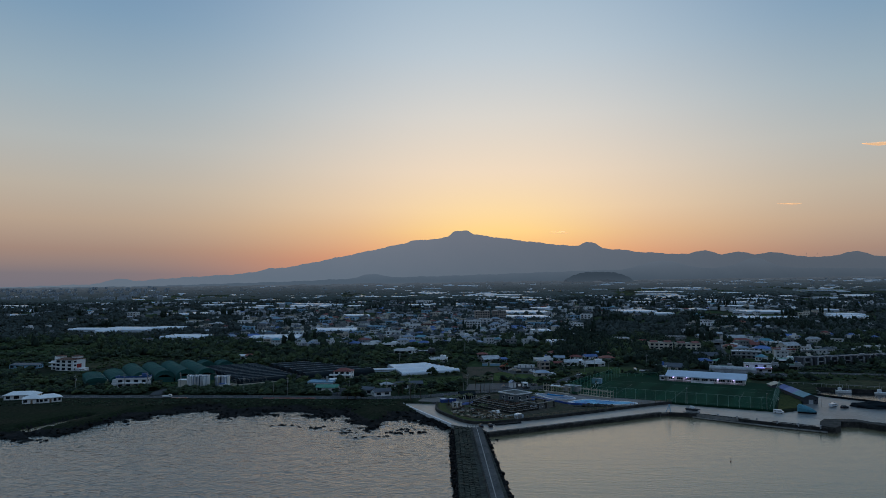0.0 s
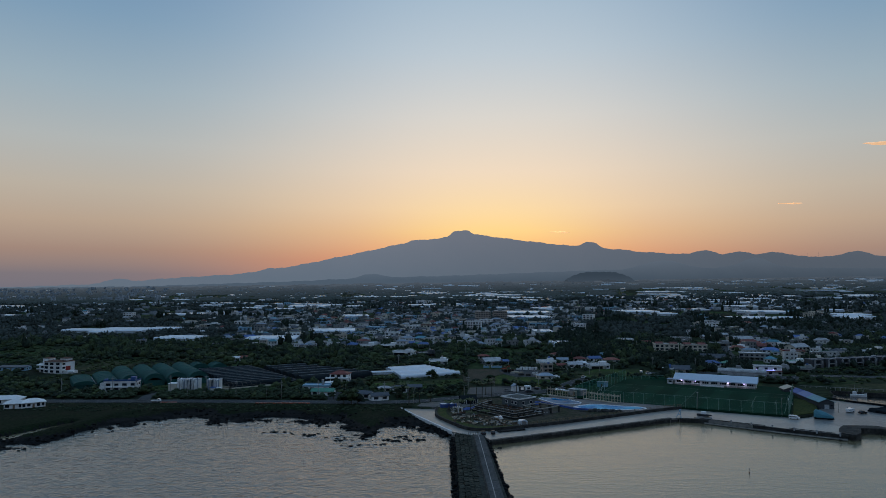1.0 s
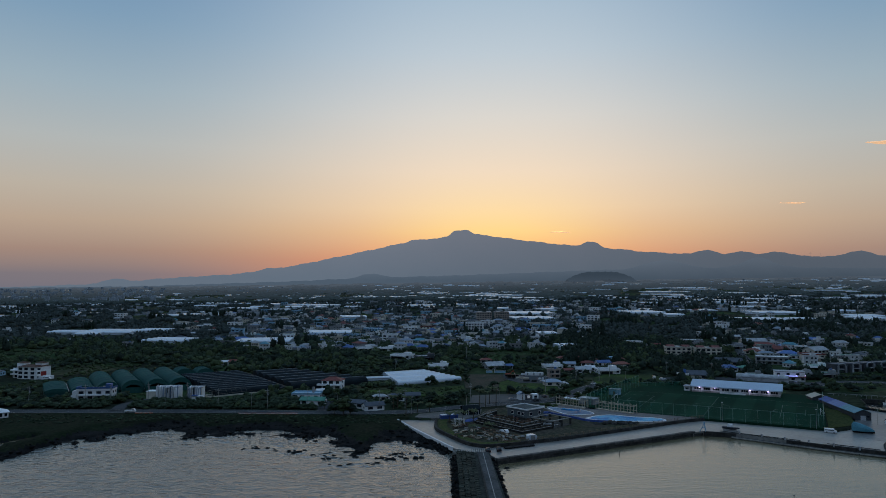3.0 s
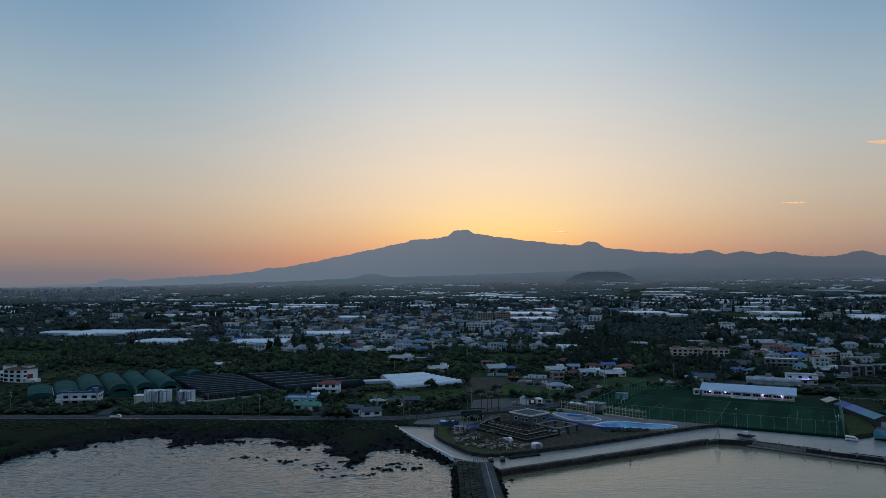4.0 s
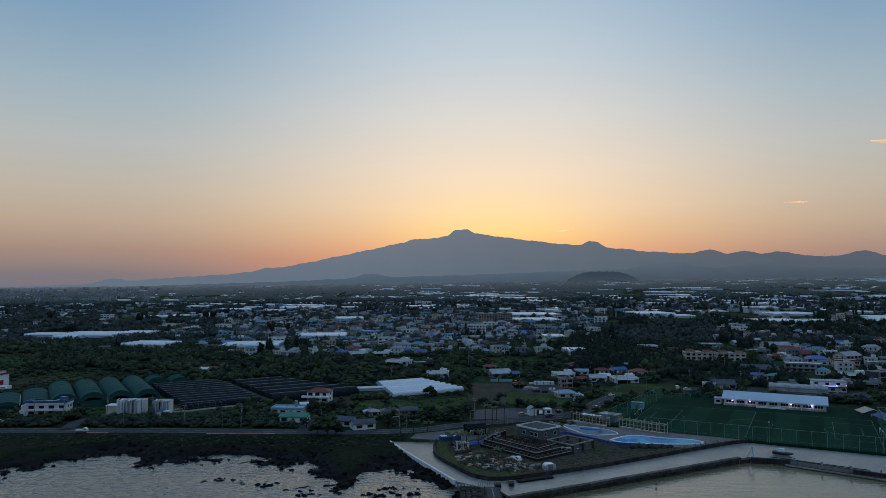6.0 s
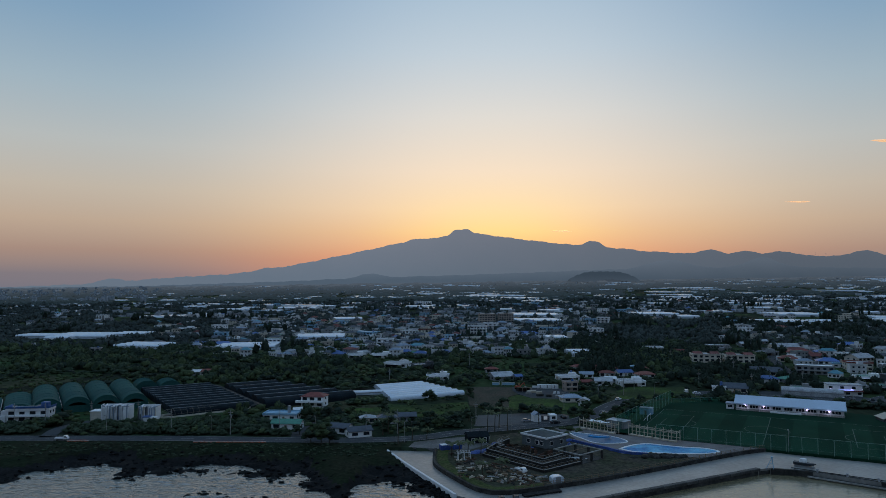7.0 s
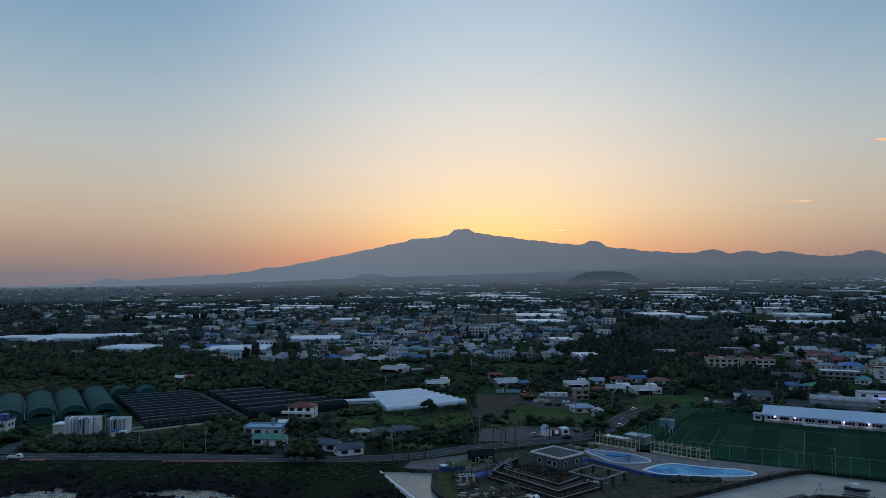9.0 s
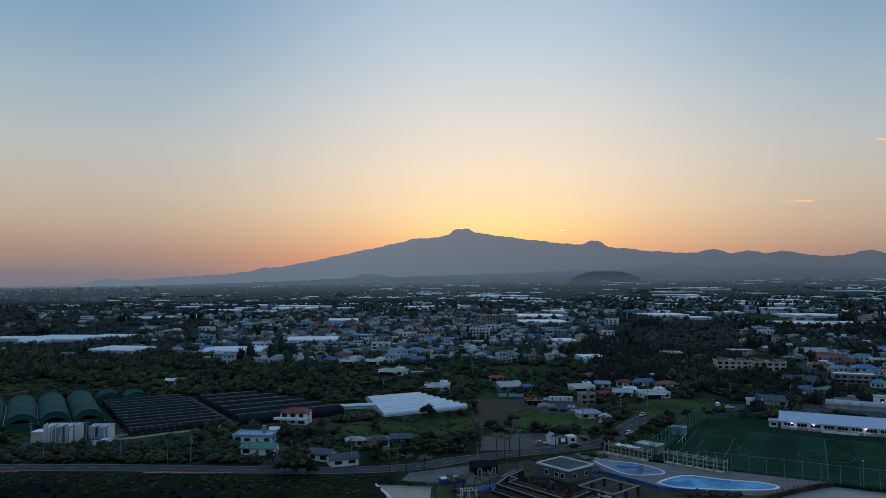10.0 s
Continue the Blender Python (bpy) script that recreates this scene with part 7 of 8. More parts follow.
truck(-158, 399, 4.64, 2, "white flat-bed farm truck parked on the coast road")
truck(26.5, 350, 4.55, -62, "white-cabbed truck among timber on the site")
for x, y, z, tz, p, word, form in ((17.5, 321.5, 3.5, 95, "carblack", "black", "suv"), (22, 322.8, 3.5, 90, "carblack", "black", "suv"), (39, 437.5, 4.67, 10, "cargrey", "grey", "suv"), (52, 434, 4.67, 20, "carblack", "black", "suv"),
                                   (171.5, 356, 3.5, -30, "carwhite", "white", "van"), (58, 447, 4.67, 100, "carblack", "black", "suv"), (80, 458, 4.64, 60, "carwhite", "white", "suv"), (98, 500, 4.64, 50, "carwhite", "white", "suv"),
                                   (150, 522, 4.6, 0, "carwhite", "white", "suv"), (146, 528, 4.6, 80, "carwhite", "white", "van"), (168, 521, 4.6, 20, "carwhite", "white", "suv"), (224, 500, 4.64, 70, "carwhite", "white", "suv"),
                                   (231, 503, 4.6, 80, "cargrey", "grey", "suv"), (240, 499, 4.6, 60, "carblack", "black", "suv"), (252, 497, 4.6, 0, "carwhite", "white", "suv"), (210, 375, 3.5, 30, "carwhite", "white", "van"),
                                   (213, 380, 3.5, 20, "carwhite", "white", "suv"), (214, 371, 3.5, 20, "carblack", "black", "suv"), (222, 655, 7.3, 10, "carwhite", "white", "suv"), (230, 652, 7.3, 20, "carwhite", "white", "suv"),
                                   (268, 602, 5.9, -20, "carwhite", "white", "suv"), (276, 598, 5.9, -20, "cargrey", "grey", "suv"), (-207, 420, 4.6, 0, "carwhite", "white", "suv"), (-272, 524, 4.6, 10, "carwhite", "white", "van")):
    car(x, y, z, tz, M[p], word, form)
# rescue boat on its trailer by the hoist
bt = thing("trailer_boat", 129.5, 361, 3.5, -40, "dark camouflage-striped workboat on a quay trailer", "boat")
bm = bmesh.new()
loft(bm, [[(px, -hw, 1.5), (px, -hw * 0.5, 0.5 + lift), (px, hw * 0.5, 0.5 + lift), (px, hw, 1.5), (px, hw * 0.8, 1.6), (px, -hw * 0.8, 1.6)] for px, hw, lift in ((-3.5, 1.2, 0), (0, 1.35, 0), (2.4, 1.0, 0.2), (3.8, 0.2, 0.8))])
part("hull", bm, M["darkwall"], bt)
part("wheelhouse", one_box(-1.6, 0.8, -0.8, 0.8, 1.6, 2.9, 0.1, 0.15), M["white"], bt)
part("trailer", one_box(-3.2, 3.2, -0.9, 0.9, 0, 0.5, 0.05), M["steel"], bt)


def fishing_boat(x, y, turn, s=1.0):
    b = thing("fishing_boat", x, y, SEA, turn, "moored white fishing boat with wheelhouse", "boat", "fishing boats")
    bm = bmesh.new()
    loft(bm, [[(px * s, -hw * s, 1.1 + sh_), (px * s, -hw * 0.7 * s, -0.4), (px * s, hw * 0.7 * s, -0.4), (px * s, hw * s, 1.1 + sh_), (px * s, hw * 0.85 * s, 1.0 + sh_), (px * s, -hw * 0.85 * s, 1.0 + sh_)] for px, hw, sh_ in ((-6, 1.4, 0.2), (-2, 1.7, 0), (3, 1.5, 0.3), (6.5, 0.25, 1.1))])
    part("hull", bm, M["white"], b)
    part("wheelhouse", one_box(-4.2 * s, -1 * s, -1.0 * s, 1.0 * s, 1.4, 3.1, 0.1, 0.1), M["white"], b)
    part("cabin_window", one_box(-1 * s - 0.02, -0.95 * s, -0.8 * s, 0.8 * s, 2.3, 2.9), M["glass"], b)
    bm = bmesh.new()
    bar(bm, (-2.5 * s, 0, 3), (-2.5 * s, 0, 7), 0.08, 6)
    bar(bm, (3 * s, 0, 1.6), (3 * s, 0, 6), 0.08, 6)
    part("mast", bm, M["steel"], b)


for x, y, tz in ((252, 438, -24), (272, 430, -20), (290, 423, -18), (311, 416, -16), (334, 408, -14)):
    fishing_boat(x, y, tz, rnd.uniform(0.65, 0.85))
# blue-sheeted sheds and drum on the quay
for x, y, w, d, h, tz, roof_m, word in ((203, 384, 7.5, 15, 5.4, -6, "teal", "faded teal"), (206, 400, 8, 16, 5.0, -8, "blue", "deep blue"), (209, 418, 7, 12, 4.6, -8, "tarp", "dark blue"), (211, 436, 9, 9, 4.4, -10, "palewood", "tan")):
    s_ = thing("net_shed", x, y, 3.4, tz, f"dark net shed with {word} sheet roof on the quay", "shed", "net sheds")
    bm = bmesh.new()
    prof = ((-w / 2, 0.0), (w / 2, 0.0), (w / 2, h - 1.7), (0, h - 0.15), (-w / 2, h - 1.7))
    f0 = [bm.verts.new((px, 0, pz)) for px, pz in prof]
    f1 = [bm.verts.new((px, d, pz)) for px, pz in prof]
    bm.faces.new(f0)
    bm.faces.new(list(reversed(f1)))
    for i in range(5):
        bm.faces.new((f0[i], f0[(i + 1) % 5], f1[(i + 1) % 5], f1[i]))
    part("wall", bm, M["darkwall"], s_)
    for e in (-1, 1):
        bm = bmesh.new()
        q = [(e * (w / 2 + 0.5), -0.5, h - 1.85), (e * (w / 2 + 0.5), d + 0.5, h - 1.85), (0, d + 0.5, h), (0, -0.5, h)]
        lo_v, hi_v = [bm.verts.new(p) for p in q], [bm.verts.new((p[0], p[1], p[2] + 0.14)) for p in q]
        bm.faces.new(lo_v)
        bm.faces.new(list(reversed(hi_v)))
        for i in range(4):
            bm.faces.new((lo_v[i], lo_v[(i + 1) % 4], hi_v[(i + 1) % 4], hi_v[i]))
        part("roof_sheet", bm, M[roof_m], s_)
    part("door", one_box(-1.2, 1.2, -0.08, -0.01, 0, 2.4, 0.02), M["greyroof"], s_)
    part("window", window_mesh(1.0, 0.8), None, s_).matrix_basis = pose(2.4, -0.02, 2.0)
# boat stored under a teal sheet, its stern high
cv = thing("covered_boat", 186, 356, 3.5, -28, "small boat wrapped in faded teal sheeting on the quay", "boat")
bm = bmesh.new()
loft(bm, [[(px, -hw, 0.9), (px, -hw * 0.45, 0.1), (px, hw * 0.45, 0.1), (px, hw, 0.9)] for px, hw in ((-4.2, 1.5), (0, 1.7), (2.6, 1.2), (4.4, 0.2))])
part("hull", bm, M["carblack"], cv)
bm = bmesh.new()
loft(bm, [[(px, -hw, 0.85), (px, hw, 0.85), (px, hw * 0.95, zt * 0.6), (px, hw * 0.5, zt * 0.93), (px, 0, zt), (px, -hw * 0.5, zt * 0.93), (px, -hw * 0.95, zt * 0.6)] for px, hw, zt in ((-4.4, 1.2, 3.6), (-3.6, 1.65, 4.6), (-1.0, 1.8, 4.1), (1.4, 1.6, 3.2), (3.2, 1.1, 2.2), (4.3, 0.3, 1.4))])
part("cover", bm, M["teal"], cv)

# ---------------------------------------------------------------- poles and lamps
bm = bmesh.new()
bar(bm, (0, 0, 0), (0, 0, 10.5), 0.17, 8, 0.1)
up_me = finish("shaft", bm, M["pole"])
arm_me = finish("cross_arm", one_box(-1.1, 1.1, -0.07, 0.07, 9.3, 9.5, 0.01), M["steel"])
arm2_me = finish("cross_arm", one_box(-0.8, 0.8, -0.07, 0.07, 8.4, 8.55, 0.01), M["steel"])
tr_bm = bmesh.new()
bar(tr_bm, (0.35, 0, 7.0), (0.35, 0, 8.1), 0.28, 8)
tr_me = finish("transformer", tr_bm, M["grey"])


def utility_pole(x, y, tz=0.0, tr=False):
    p = thing("utility_pole", x, y, ground(x, y) - 0.1, tz, "concrete utility pole with cross arms", "pole", "utility poles")
    part("shaft", up_me, None, p)
    part("cross_arm", arm_me, None, p)
    part("cross_arm", arm2_me, None, p)
    if tr:
        part("transformer", tr_me, None, p)


for x, y in ((-164, 434), (-143, 436), (-222, 420), (-196, 428), (-183, 430), (-118, 412), (-92, 411), (-71, 412), (-33, 407), (-20, 412), (15, 432), (62, 468), (85, 492), (106, 519), (72, 508), (118, 540), (190, 538), (160, 545), (225, 545), (245, 575),
             (205, 600), (290, 640), (330, 690), (180, 660), (140, 640), (20, 640), (-35, 560), (300, 560), (345, 640), (240, 690)):
    utility_pole(x, y, rnd.uniform(-30, 30), rnd.random() < 0.3)
bm = bmesh.new()
bar(bm, (0, 0, 0), (0, 0, 8), 0.1, 8, 0.06)
bar(bm, (0, 0, 8), (1.8, 0, 8.5), 0.06, 6)
lamp_me = finish("column", bm, M["pole"])
head_me = finish("lamp_head", one_box(1.6, 2.4, -0.15, 0.15, 8.4, 8.6, 0.04), M["grey"])
for x, y, tz in ((-16, 396, 60), (-100, 410, -90), (-55, 409, -90), (-145, 410, -90), (30, 419, 120), (200, 368, 120), (12, 406, 0), (122, 512, 0)):
    p = thing("street_lamp", x, y, 4.5, tz, "slim grey street lamp beside the road", "street lamp", "street lamps")
    part("column", lamp_me, None, p)
    part("lamp_head", head_me, None, p)
# orange and white barriers at the kerb of the coast road
bm = bmesh.new()
for i in range(4):
    box(bm, -1.0 + i * 0.5, -0.75 + i * 0.5, -0.12, 0.12, 0.1, 0.8, 0.03)
box(bm, -1.0, 1.0, -0.1, 0.1, 0.35, 0.75, 0.03)
ba_me = finish("panel", bm, mat("orange_plastic", (0.55, 0.13, 0.07), 0.5, 0.2, 0.6, 4.0))
st_me = finish("stripe", one_box(-1.02, 1.02, -0.135, 0.135, 0.45, 0.6, 0.01), M["white"])
for i in range(17):
    x = -101 + i * 2.3 if i < 13 else -153.5 + (i - 13) * 2.3
    p = thing("road_barrier", x, 394.6 if i < 13 else 396.6, 4.5, rnd.uniform(-5, 5), "orange and white plastic road barrier", "barrier", "road barriers")
    part("panel", ba_me, None, p)
    part("stripe", st_me, None, p)
# ---------------------------------------------------------------- plants
takenA = np.array(taken)
CELL = 12.0
buckets = {}
for i, (x, y, r) in enumerate(taken):
    k = int(math.ceil(r / CELL))
    bx, by = int(x // CELL), int(y // CELL)
    for a in range(bx - k, bx + k + 1):
        for c in range(by - k, by + k + 1):
            buckets.setdefault((a, c), []).append(i)


def free(x, y, r=0.0):
    for i in buckets.get((int(x // CELL), int(y // CELL)), ()):
        tx, ty, tr = taken[i]
        if (x - tx) ** 2 + (y - ty) ** 2 < (tr + r * 0.5) ** 2:
            return False
    return True


def lump(seed, k=2):
    """A lumpy unit crown: points and triangles."""
    bm = bmesh.new()
    bmesh.ops.create_icosphere(bm, subdivisions=k, radius=1)
    for v in bm.verts:
        q = v.co.copy()
        f = 0.8 + 0.46 * noise.noise(q * 1.7 + Vector((seed * 5.3, 0, 0))) + 0.26 * noise.noise(q * 4.1 + Vector((0, seed * 3.1, 0)))
        v.co = q * f
        if v.co.z < -0.55:
            v.co.z = -0.55
    out = np.array([v.co[:] for v in bm.verts]), np.array([[v.index for v in f.verts] for f in bm.faces])
    bm.free()
    return out


def sprays(points, n, leaf, g):
    """Small leaf-spray triangles standing off a crown."""
    i = g.integers(0, len(points), n)
    d = points[i] / (np.linalg.norm(points[i], axis=1)[:, None] + 1e-6)
    c = points[i] * g.uniform(0.92, 1.16, n)[:, None] + g.normal(0, 0.16, (n, 3))
    a = np.cross(d, g.normal(0, 1, (n, 3)))
    a /= np.linalg.norm(a, axis=1)[:, None] + 1e-6
    b = np.cross(d + g.normal(0, 0.7, (n, 3)), a)
    b /= np.linalg.norm(b, axis=1)[:, None] + 1e-6
    s = leaf * g.uniform(0.6, 1.4, n)[:, None]
    return np.stack([c - a * s, c + a * s, c + b * s * 1.5], 1).reshape(-1, 3)


def crown_kinds(count, k, n, leaf):
    out = []
    for q in range(count):
        v, f = lump(q + 1, k)
        sp = sprays(v[v[:, 2] > -0.4], n, leaf, rng)
        out.append((np.concatenate([v, sp]), np.concatenate([f, np.arange(len(sp)).reshape(-1, 3) + len(v)])))
    return out


def billow_kinds(count, lumps, n, leaf):
    """Crowns of several billows crowded under a dome, each with its own sprays."""
    out = []
    for q in range(count):
        vs, fs, o = [], [], 0
        for j in range(lumps):
            v, f = lump(q * 7 + j, 2)
            a, rad = j * 2.4 + q, 0.0 if j == 0 else rng.uniform(0.38, 0.66)
            sc = rng.uniform(0.5, 0.66) if j == 0 else rng.uniform(0.34, 0.56)
            w = v * (sc, sc, sc * 0.85) + (rad * math.cos(a), rad * math.sin(a), rng.uniform(0.1, 0.42) if j == 0 else rng.uniform(-0.3, 0.25))
            sp = sprays(v[v[:, 2] > -0.3], n // lumps, leaf / sc, rng) * (sc, sc, sc * 0.85) + (w.mean(0) - v.mean(0) * (sc, sc, sc * 0.85))
            vs += [w, sp]
            fs += [f + o, np.arange(len(sp)).reshape(-1, 3) + len(v) + o]
            o += len(v) + len(sp)
        out.append((np.concatenate(vs), np.concatenate(fs)))
    return out


KINDS_NEAR, KINDS_MID, KINDS_LOW, KINDS_FAR = billow_kinds(10, 5, 250, 0.075), billow_kinds(9, 3, 120, 0.09), crown_kinds(10, 2, 70, 0.17), crown_kinds(8, 1, 16, 0.24)


def woods(name, label, spots, material, kinds=None):
    """Uncountable trees and scrub as one mass of lumpy crowns with leaf sprays; spots: (x, y, radius, height)."""
    vs, fs, o = [], [], 0
    for x, y, r, h in spots:
        pick = kinds or (KINDS_NEAR if y < 500 else KINDS_MID if y < 620 else KINDS_LOW)
        v, f = pick[rnd.randrange(len(pick))]
        a = rnd.uniform(0, 6.28)
        c, s = math.cos(a) * r, math.sin(a) * r
        vs.append(np.stack([v[:, 0] * c - v[:, 1] * s + x, v[:, 0] * s + v[:, 1] * c + y, v[:, 2] * h * 0.6 + ground(x, y) + h * 0.36], -1))
        fs.append(f + o)
        o += len(v)
    tagged(new(name, mesh_np(name, np.concatenate(vs), np.concatenate(fs), material)), label, "trees", kind="stuff")


def crown_mesh(h, r, material):
    """One garden tree's crown: three or four lumps of unequal size with sprays."""
    vs, fs, o = [], [], 0
    for k in range(rnd.randint(4, 6)):
        v, f = KINDS_MID[rnd.randrange(len(KINDS_MID))]
        s = r * rnd.uniform(0.55, 0.8)
        c = (rnd.uniform(-0.5, 0.5) * r, rnd.uniform(-0.5, 0.5) * r, h * (0.26 + 0.44 * k / 5 + rnd.uniform(-0.05, 0.08)))
        vs.append(v * (s, s, s * 0.8) + c)
        fs.append(f + o)
        o += len(v)
    return mesh_np("crown", np.concatenate(vs), np.concatenate(fs), material)


def leaf_mesh(name, vs, material):
    v = np.concatenate(vs)
    return mesh_np(name, v, np.arange(len(v)).reshape(-1, 4), material)


def density(x, y):
    return noise.noise(Vector((x * 0.013, y * 0.009, 3.3))) + 0.5 * noise.noise(Vector((x * 0.04, y * 0.03, 9.1)))


# far village: repeats of a few built houses
protos = []
keep_taken = list(taken)
start_taken = len(taken)
for k, (w, s, f, c) in enumerate(((11, 1, "flat", "white"), (13, 2, "flat", "grey"), (12, 1, "hip", "red"), (12, 1, "hip", "blue"), (10, 1, "gable", "grey"), (14, 2, "flat", "cream"), (16, 3, "flat", "white"), (12, 1, "gable", "slate"), (15, 2, "flat", "bluewhite"), (12, 1, "hip", "orange"))):
    protos.append(house(-110 + k * 28, 960 + (k % 3) * 24, w, s, f, c, wins=3))
made = 0
tries = 0
while made < 180 and tries < 6000:
    tries += 1
    y = 770 + 900 * rnd.random() ** 1.4
    x = rnd.gauss(0.02, 0.22) * y if rnd.random() < 0.75 else rnd.uniform(-0.62, 0.62) * y
    if (0.22 < x / y < 0.36 and y < 1100) or (x / y < -0.3 and rnd.random() < 0.75):
        continue
    if any((x - a) ** 2 + (y - b) ** 2 < (8 + c) ** 2 for a, b, c in keep_taken if abs(a - x) < 60):
        continue
    keep_taken.append((x, y, 8))
    copy_thing(protos[rnd.choice((0, 0, 0, 1, 2, 3, 4, 6, 5, 7, 7, 8, 8, 9))], pose(x, y, ground(x, y) - 0.15, 0, 0, rnd.uniform(-35, 35)))
    made += 1
# the packed rest of the village: small houses with parapets or hipped roofs, too many to count
# white render dimmed in its base colour to imitate distance haze
M["hazed_white"] = mat("haze_dimmed_white_render", (0.72, 0.73, 0.75), 0.8, 0.2, 0.1, 1.0, per_object=0.1)
slots = [M[k] for k in ("hazed_white", "cream", "grey", "greyroof", "bluegrey", "blue", "red", "slate", "green", "glass", "teal")]
vs, fs, mi = [], [], []


def solid(x, y, z, c, s, x0, x1, y0, y1, z0, z1, wall_i, top_i, hip=0.0):
    """A block turned by (c, s); hip lifts a ridge over it."""
    o = len(vs)
    for q in ((x0, y0, z0), (x1, y0, z0), (x1, y1, z0), (x0, y1, z0), (x0, y0, z1), (x1, y0, z1), (x1, y1, z1), (x0, y1, z1)):
        vs.append((x + q[0] * c - q[1] * s, y + q[0] * s + q[1] * c, z + q[2]))
    for f in ((0, 1, 5, 4), (1, 2, 6, 5), (2, 3, 7, 6), (3, 0, 4, 7)):
        fs.append([o + k for k in f])
        mi.append(wall_i)
    if hip:
        r, ym = min(x1 - x0, y1 - y0) * 0.4, (y0 + y1) / 2
        for q in ((x0 + r, ym, z1 + hip), (x1 - r, ym, z1 + hip), (x0 - 0.5, y0 - 0.5, z1 - 0.1), (x1 + 0.5, y0 - 0.5, z1 - 0.1), (x1 + 0.5, y1 + 0.5, z1 - 0.1), (x0 - 0.5, y1 + 0.5, z1 - 0.1)):
            vs.append((x + q[0] * c - q[1] * s, y + q[0] * s + q[1] * c, z + q[2]))
        for f in ((10, 11, 9, 8), (12, 13, 8, 9), (11, 12, 9, 9), (13, 10, 8, 8)):
            fs.append([o + k for k in f])
            mi.append(top_i)
    else:
        fs.append([o + k for k in (4, 5, 6, 7)])
        mi.append(top_i)


built = 0
for i in range(9000):
    if built >= 600:
        break
    zone = rnd.random()
    if zone < 0.67:
        y = 700 + 480 * rnd.random() ** 1.15
        x = rnd.gauss(-0.06, 0.15) * y
    elif zone < 0.73:
        y = 575 + 260 * rnd.random()
        x = rnd.uniform(0.36, 0.64) * y
    else:
        y = 780 + 700 * rnd.random()
        x = rnd.uniform(-0.62, 0.62) * y
    if (0.2 < x / y < 0.34 and y < 1150) or (x / y < -0.3 and rnd.random() < 0.75):
        continue
    if any((x - a) ** 2 + (y - b) ** 2 < (5.5 + c * 0.8) ** 2 for a, b, c in keep_taken if abs(a - x) < 60 and abs(b - y) < 60):
        continue
    keep_taken.append((x, y, 6))
    built += 1
    a = radians(rnd.choice((-20, 10, 35, -50)) + rnd.uniform(-8, 8))
    c, s_ = math.cos(a), math.sin(a)
    w, d, st_ = rnd.uniform(6.5, 13), rnd.uniform(5.5, 9), rnd.choice((1, 1, 1, 2, 2))
    z, h, wi = ground(x, y) - 0.3, st_ * 3.0 + 0.4, rnd.choice((0, 0, 0, 1, 2, 2))
    hipped = rnd.random() < 0.42
    ti = rnd.choice((4, 4, 5, 6, 7, 7, 7, 3, 10)) if hipped else rnd.choice((3, 3, 3, 0, 8, 4))
    solid(x, y, z, c, s_, -w / 2, w / 2, 0, d, -1, h, wi, ti, rnd.uniform(1.4, 2.2) if hipped else 0.0)
    if not hipped:
        solid(x, y, z, c, s_, -w / 2 - 0.3, w / 2 + 0.3, -0.35, 0, h - 0.3, h + 0.6, wi, wi)
        if rnd.random() < 0.5:
            solid(x, y, z, c, s_, w * 0.05, w * 0.4, d * 0.4, d * 0.85, h, h + 2.2, wi, 3)
    if rnd.random() < 0.4:
        e = rnd.uniform(3, 6)
        solid(x, y, z, c, s_, w / 2, w / 2 + e, 0.5, d * 0.7, -1, 2.7, rnd.choice((0, 2)), rnd.choice((3, 4, 5)))
    for k in range(st_):
        for q in (-0.3, 0.05, 0.33):
            ww = rnd.uniform(0.9, 1.7)
            solid(x, y, z, c, s_, q * w - ww / 2, q * w + ww / 2, -0.06, 0.01, k * 3 + 1.1, k * 3 + 2.4, 9, 9)
quad_f = [f for f in fs if f[2] != f[3]]
quad_m = [m for f, m in zip(fs, mi) if f[2] != f[3]]
tri_f = [f[:3] for f in fs if f[2] == f[3]]
tri_m = [m for f, m in zip(fs, mi) if f[2] == f[3]]
me = bpy.data.meshes.new("village_rest")
me.from_pydata(vs, [], quad_f + tri_f)
for m in slots:
    me.materials.append(m)
me.polygons.foreach_set("material_index", np.array(quad_m + tri_m, dtype=np.int32))
tagged(new("village_rest", me), "packed small village houses with blue, red and grey roofs", "houses", kind="stuff")
for x, y, r in keep_taken[start_taken:]:
    k = int(math.ceil(r / CELL))
    taken.append((x, y, r * 0.75))
    for a in range(int(x // CELL) - k, int(x // CELL) + k + 1):
        for c in range(int(y // CELL) - k, int(y // CELL) + k + 1):
            buckets.setdefault((a, c), []).append(len(taken) - 1)
near_a, near_b, near_c, shrubs = [], [], [], []
for i in range(22000):
    y = 404 + 400 * rnd.random() ** 1.1
    x = rnd.uniform(-0.74, 0.7) * (y - 10)
    r = rnd.uniform(2.2, 5.2)
    den = density(x, y)
    if (y < 412 and x > -40) or (x > 60 and y < 470) or not free(x, y, r):
        continue
    if den < -0.12:
        if rnd.random() < 0.5:
            shrubs.append((x, y, rnd.uniform(0.9, 2.2), rnd.uniform(0.8, 2.2)))
        continue
    tall = rnd.uniform(2.4, 5.0) if den < 0.15 else rnd.uniform(4.0, 8.5)
    if y < 442:
        tall, r = min(tall, 3.6), min(r, 2.8)
    q = rnd.random()
    (near_a if q < 0.45 else near_b if q < 0.8 else near_c).append((x, y, r, tall))
for i in range(170):
    x, y = rnd.uniform(262, 430), rnd.uniform(512, 556)
    if free(x, y, 2):
        near_c.insert(0, (x, y, rnd.uniform(2, 3.6), rnd.uniform(2.2, 4.2)))
belt = []
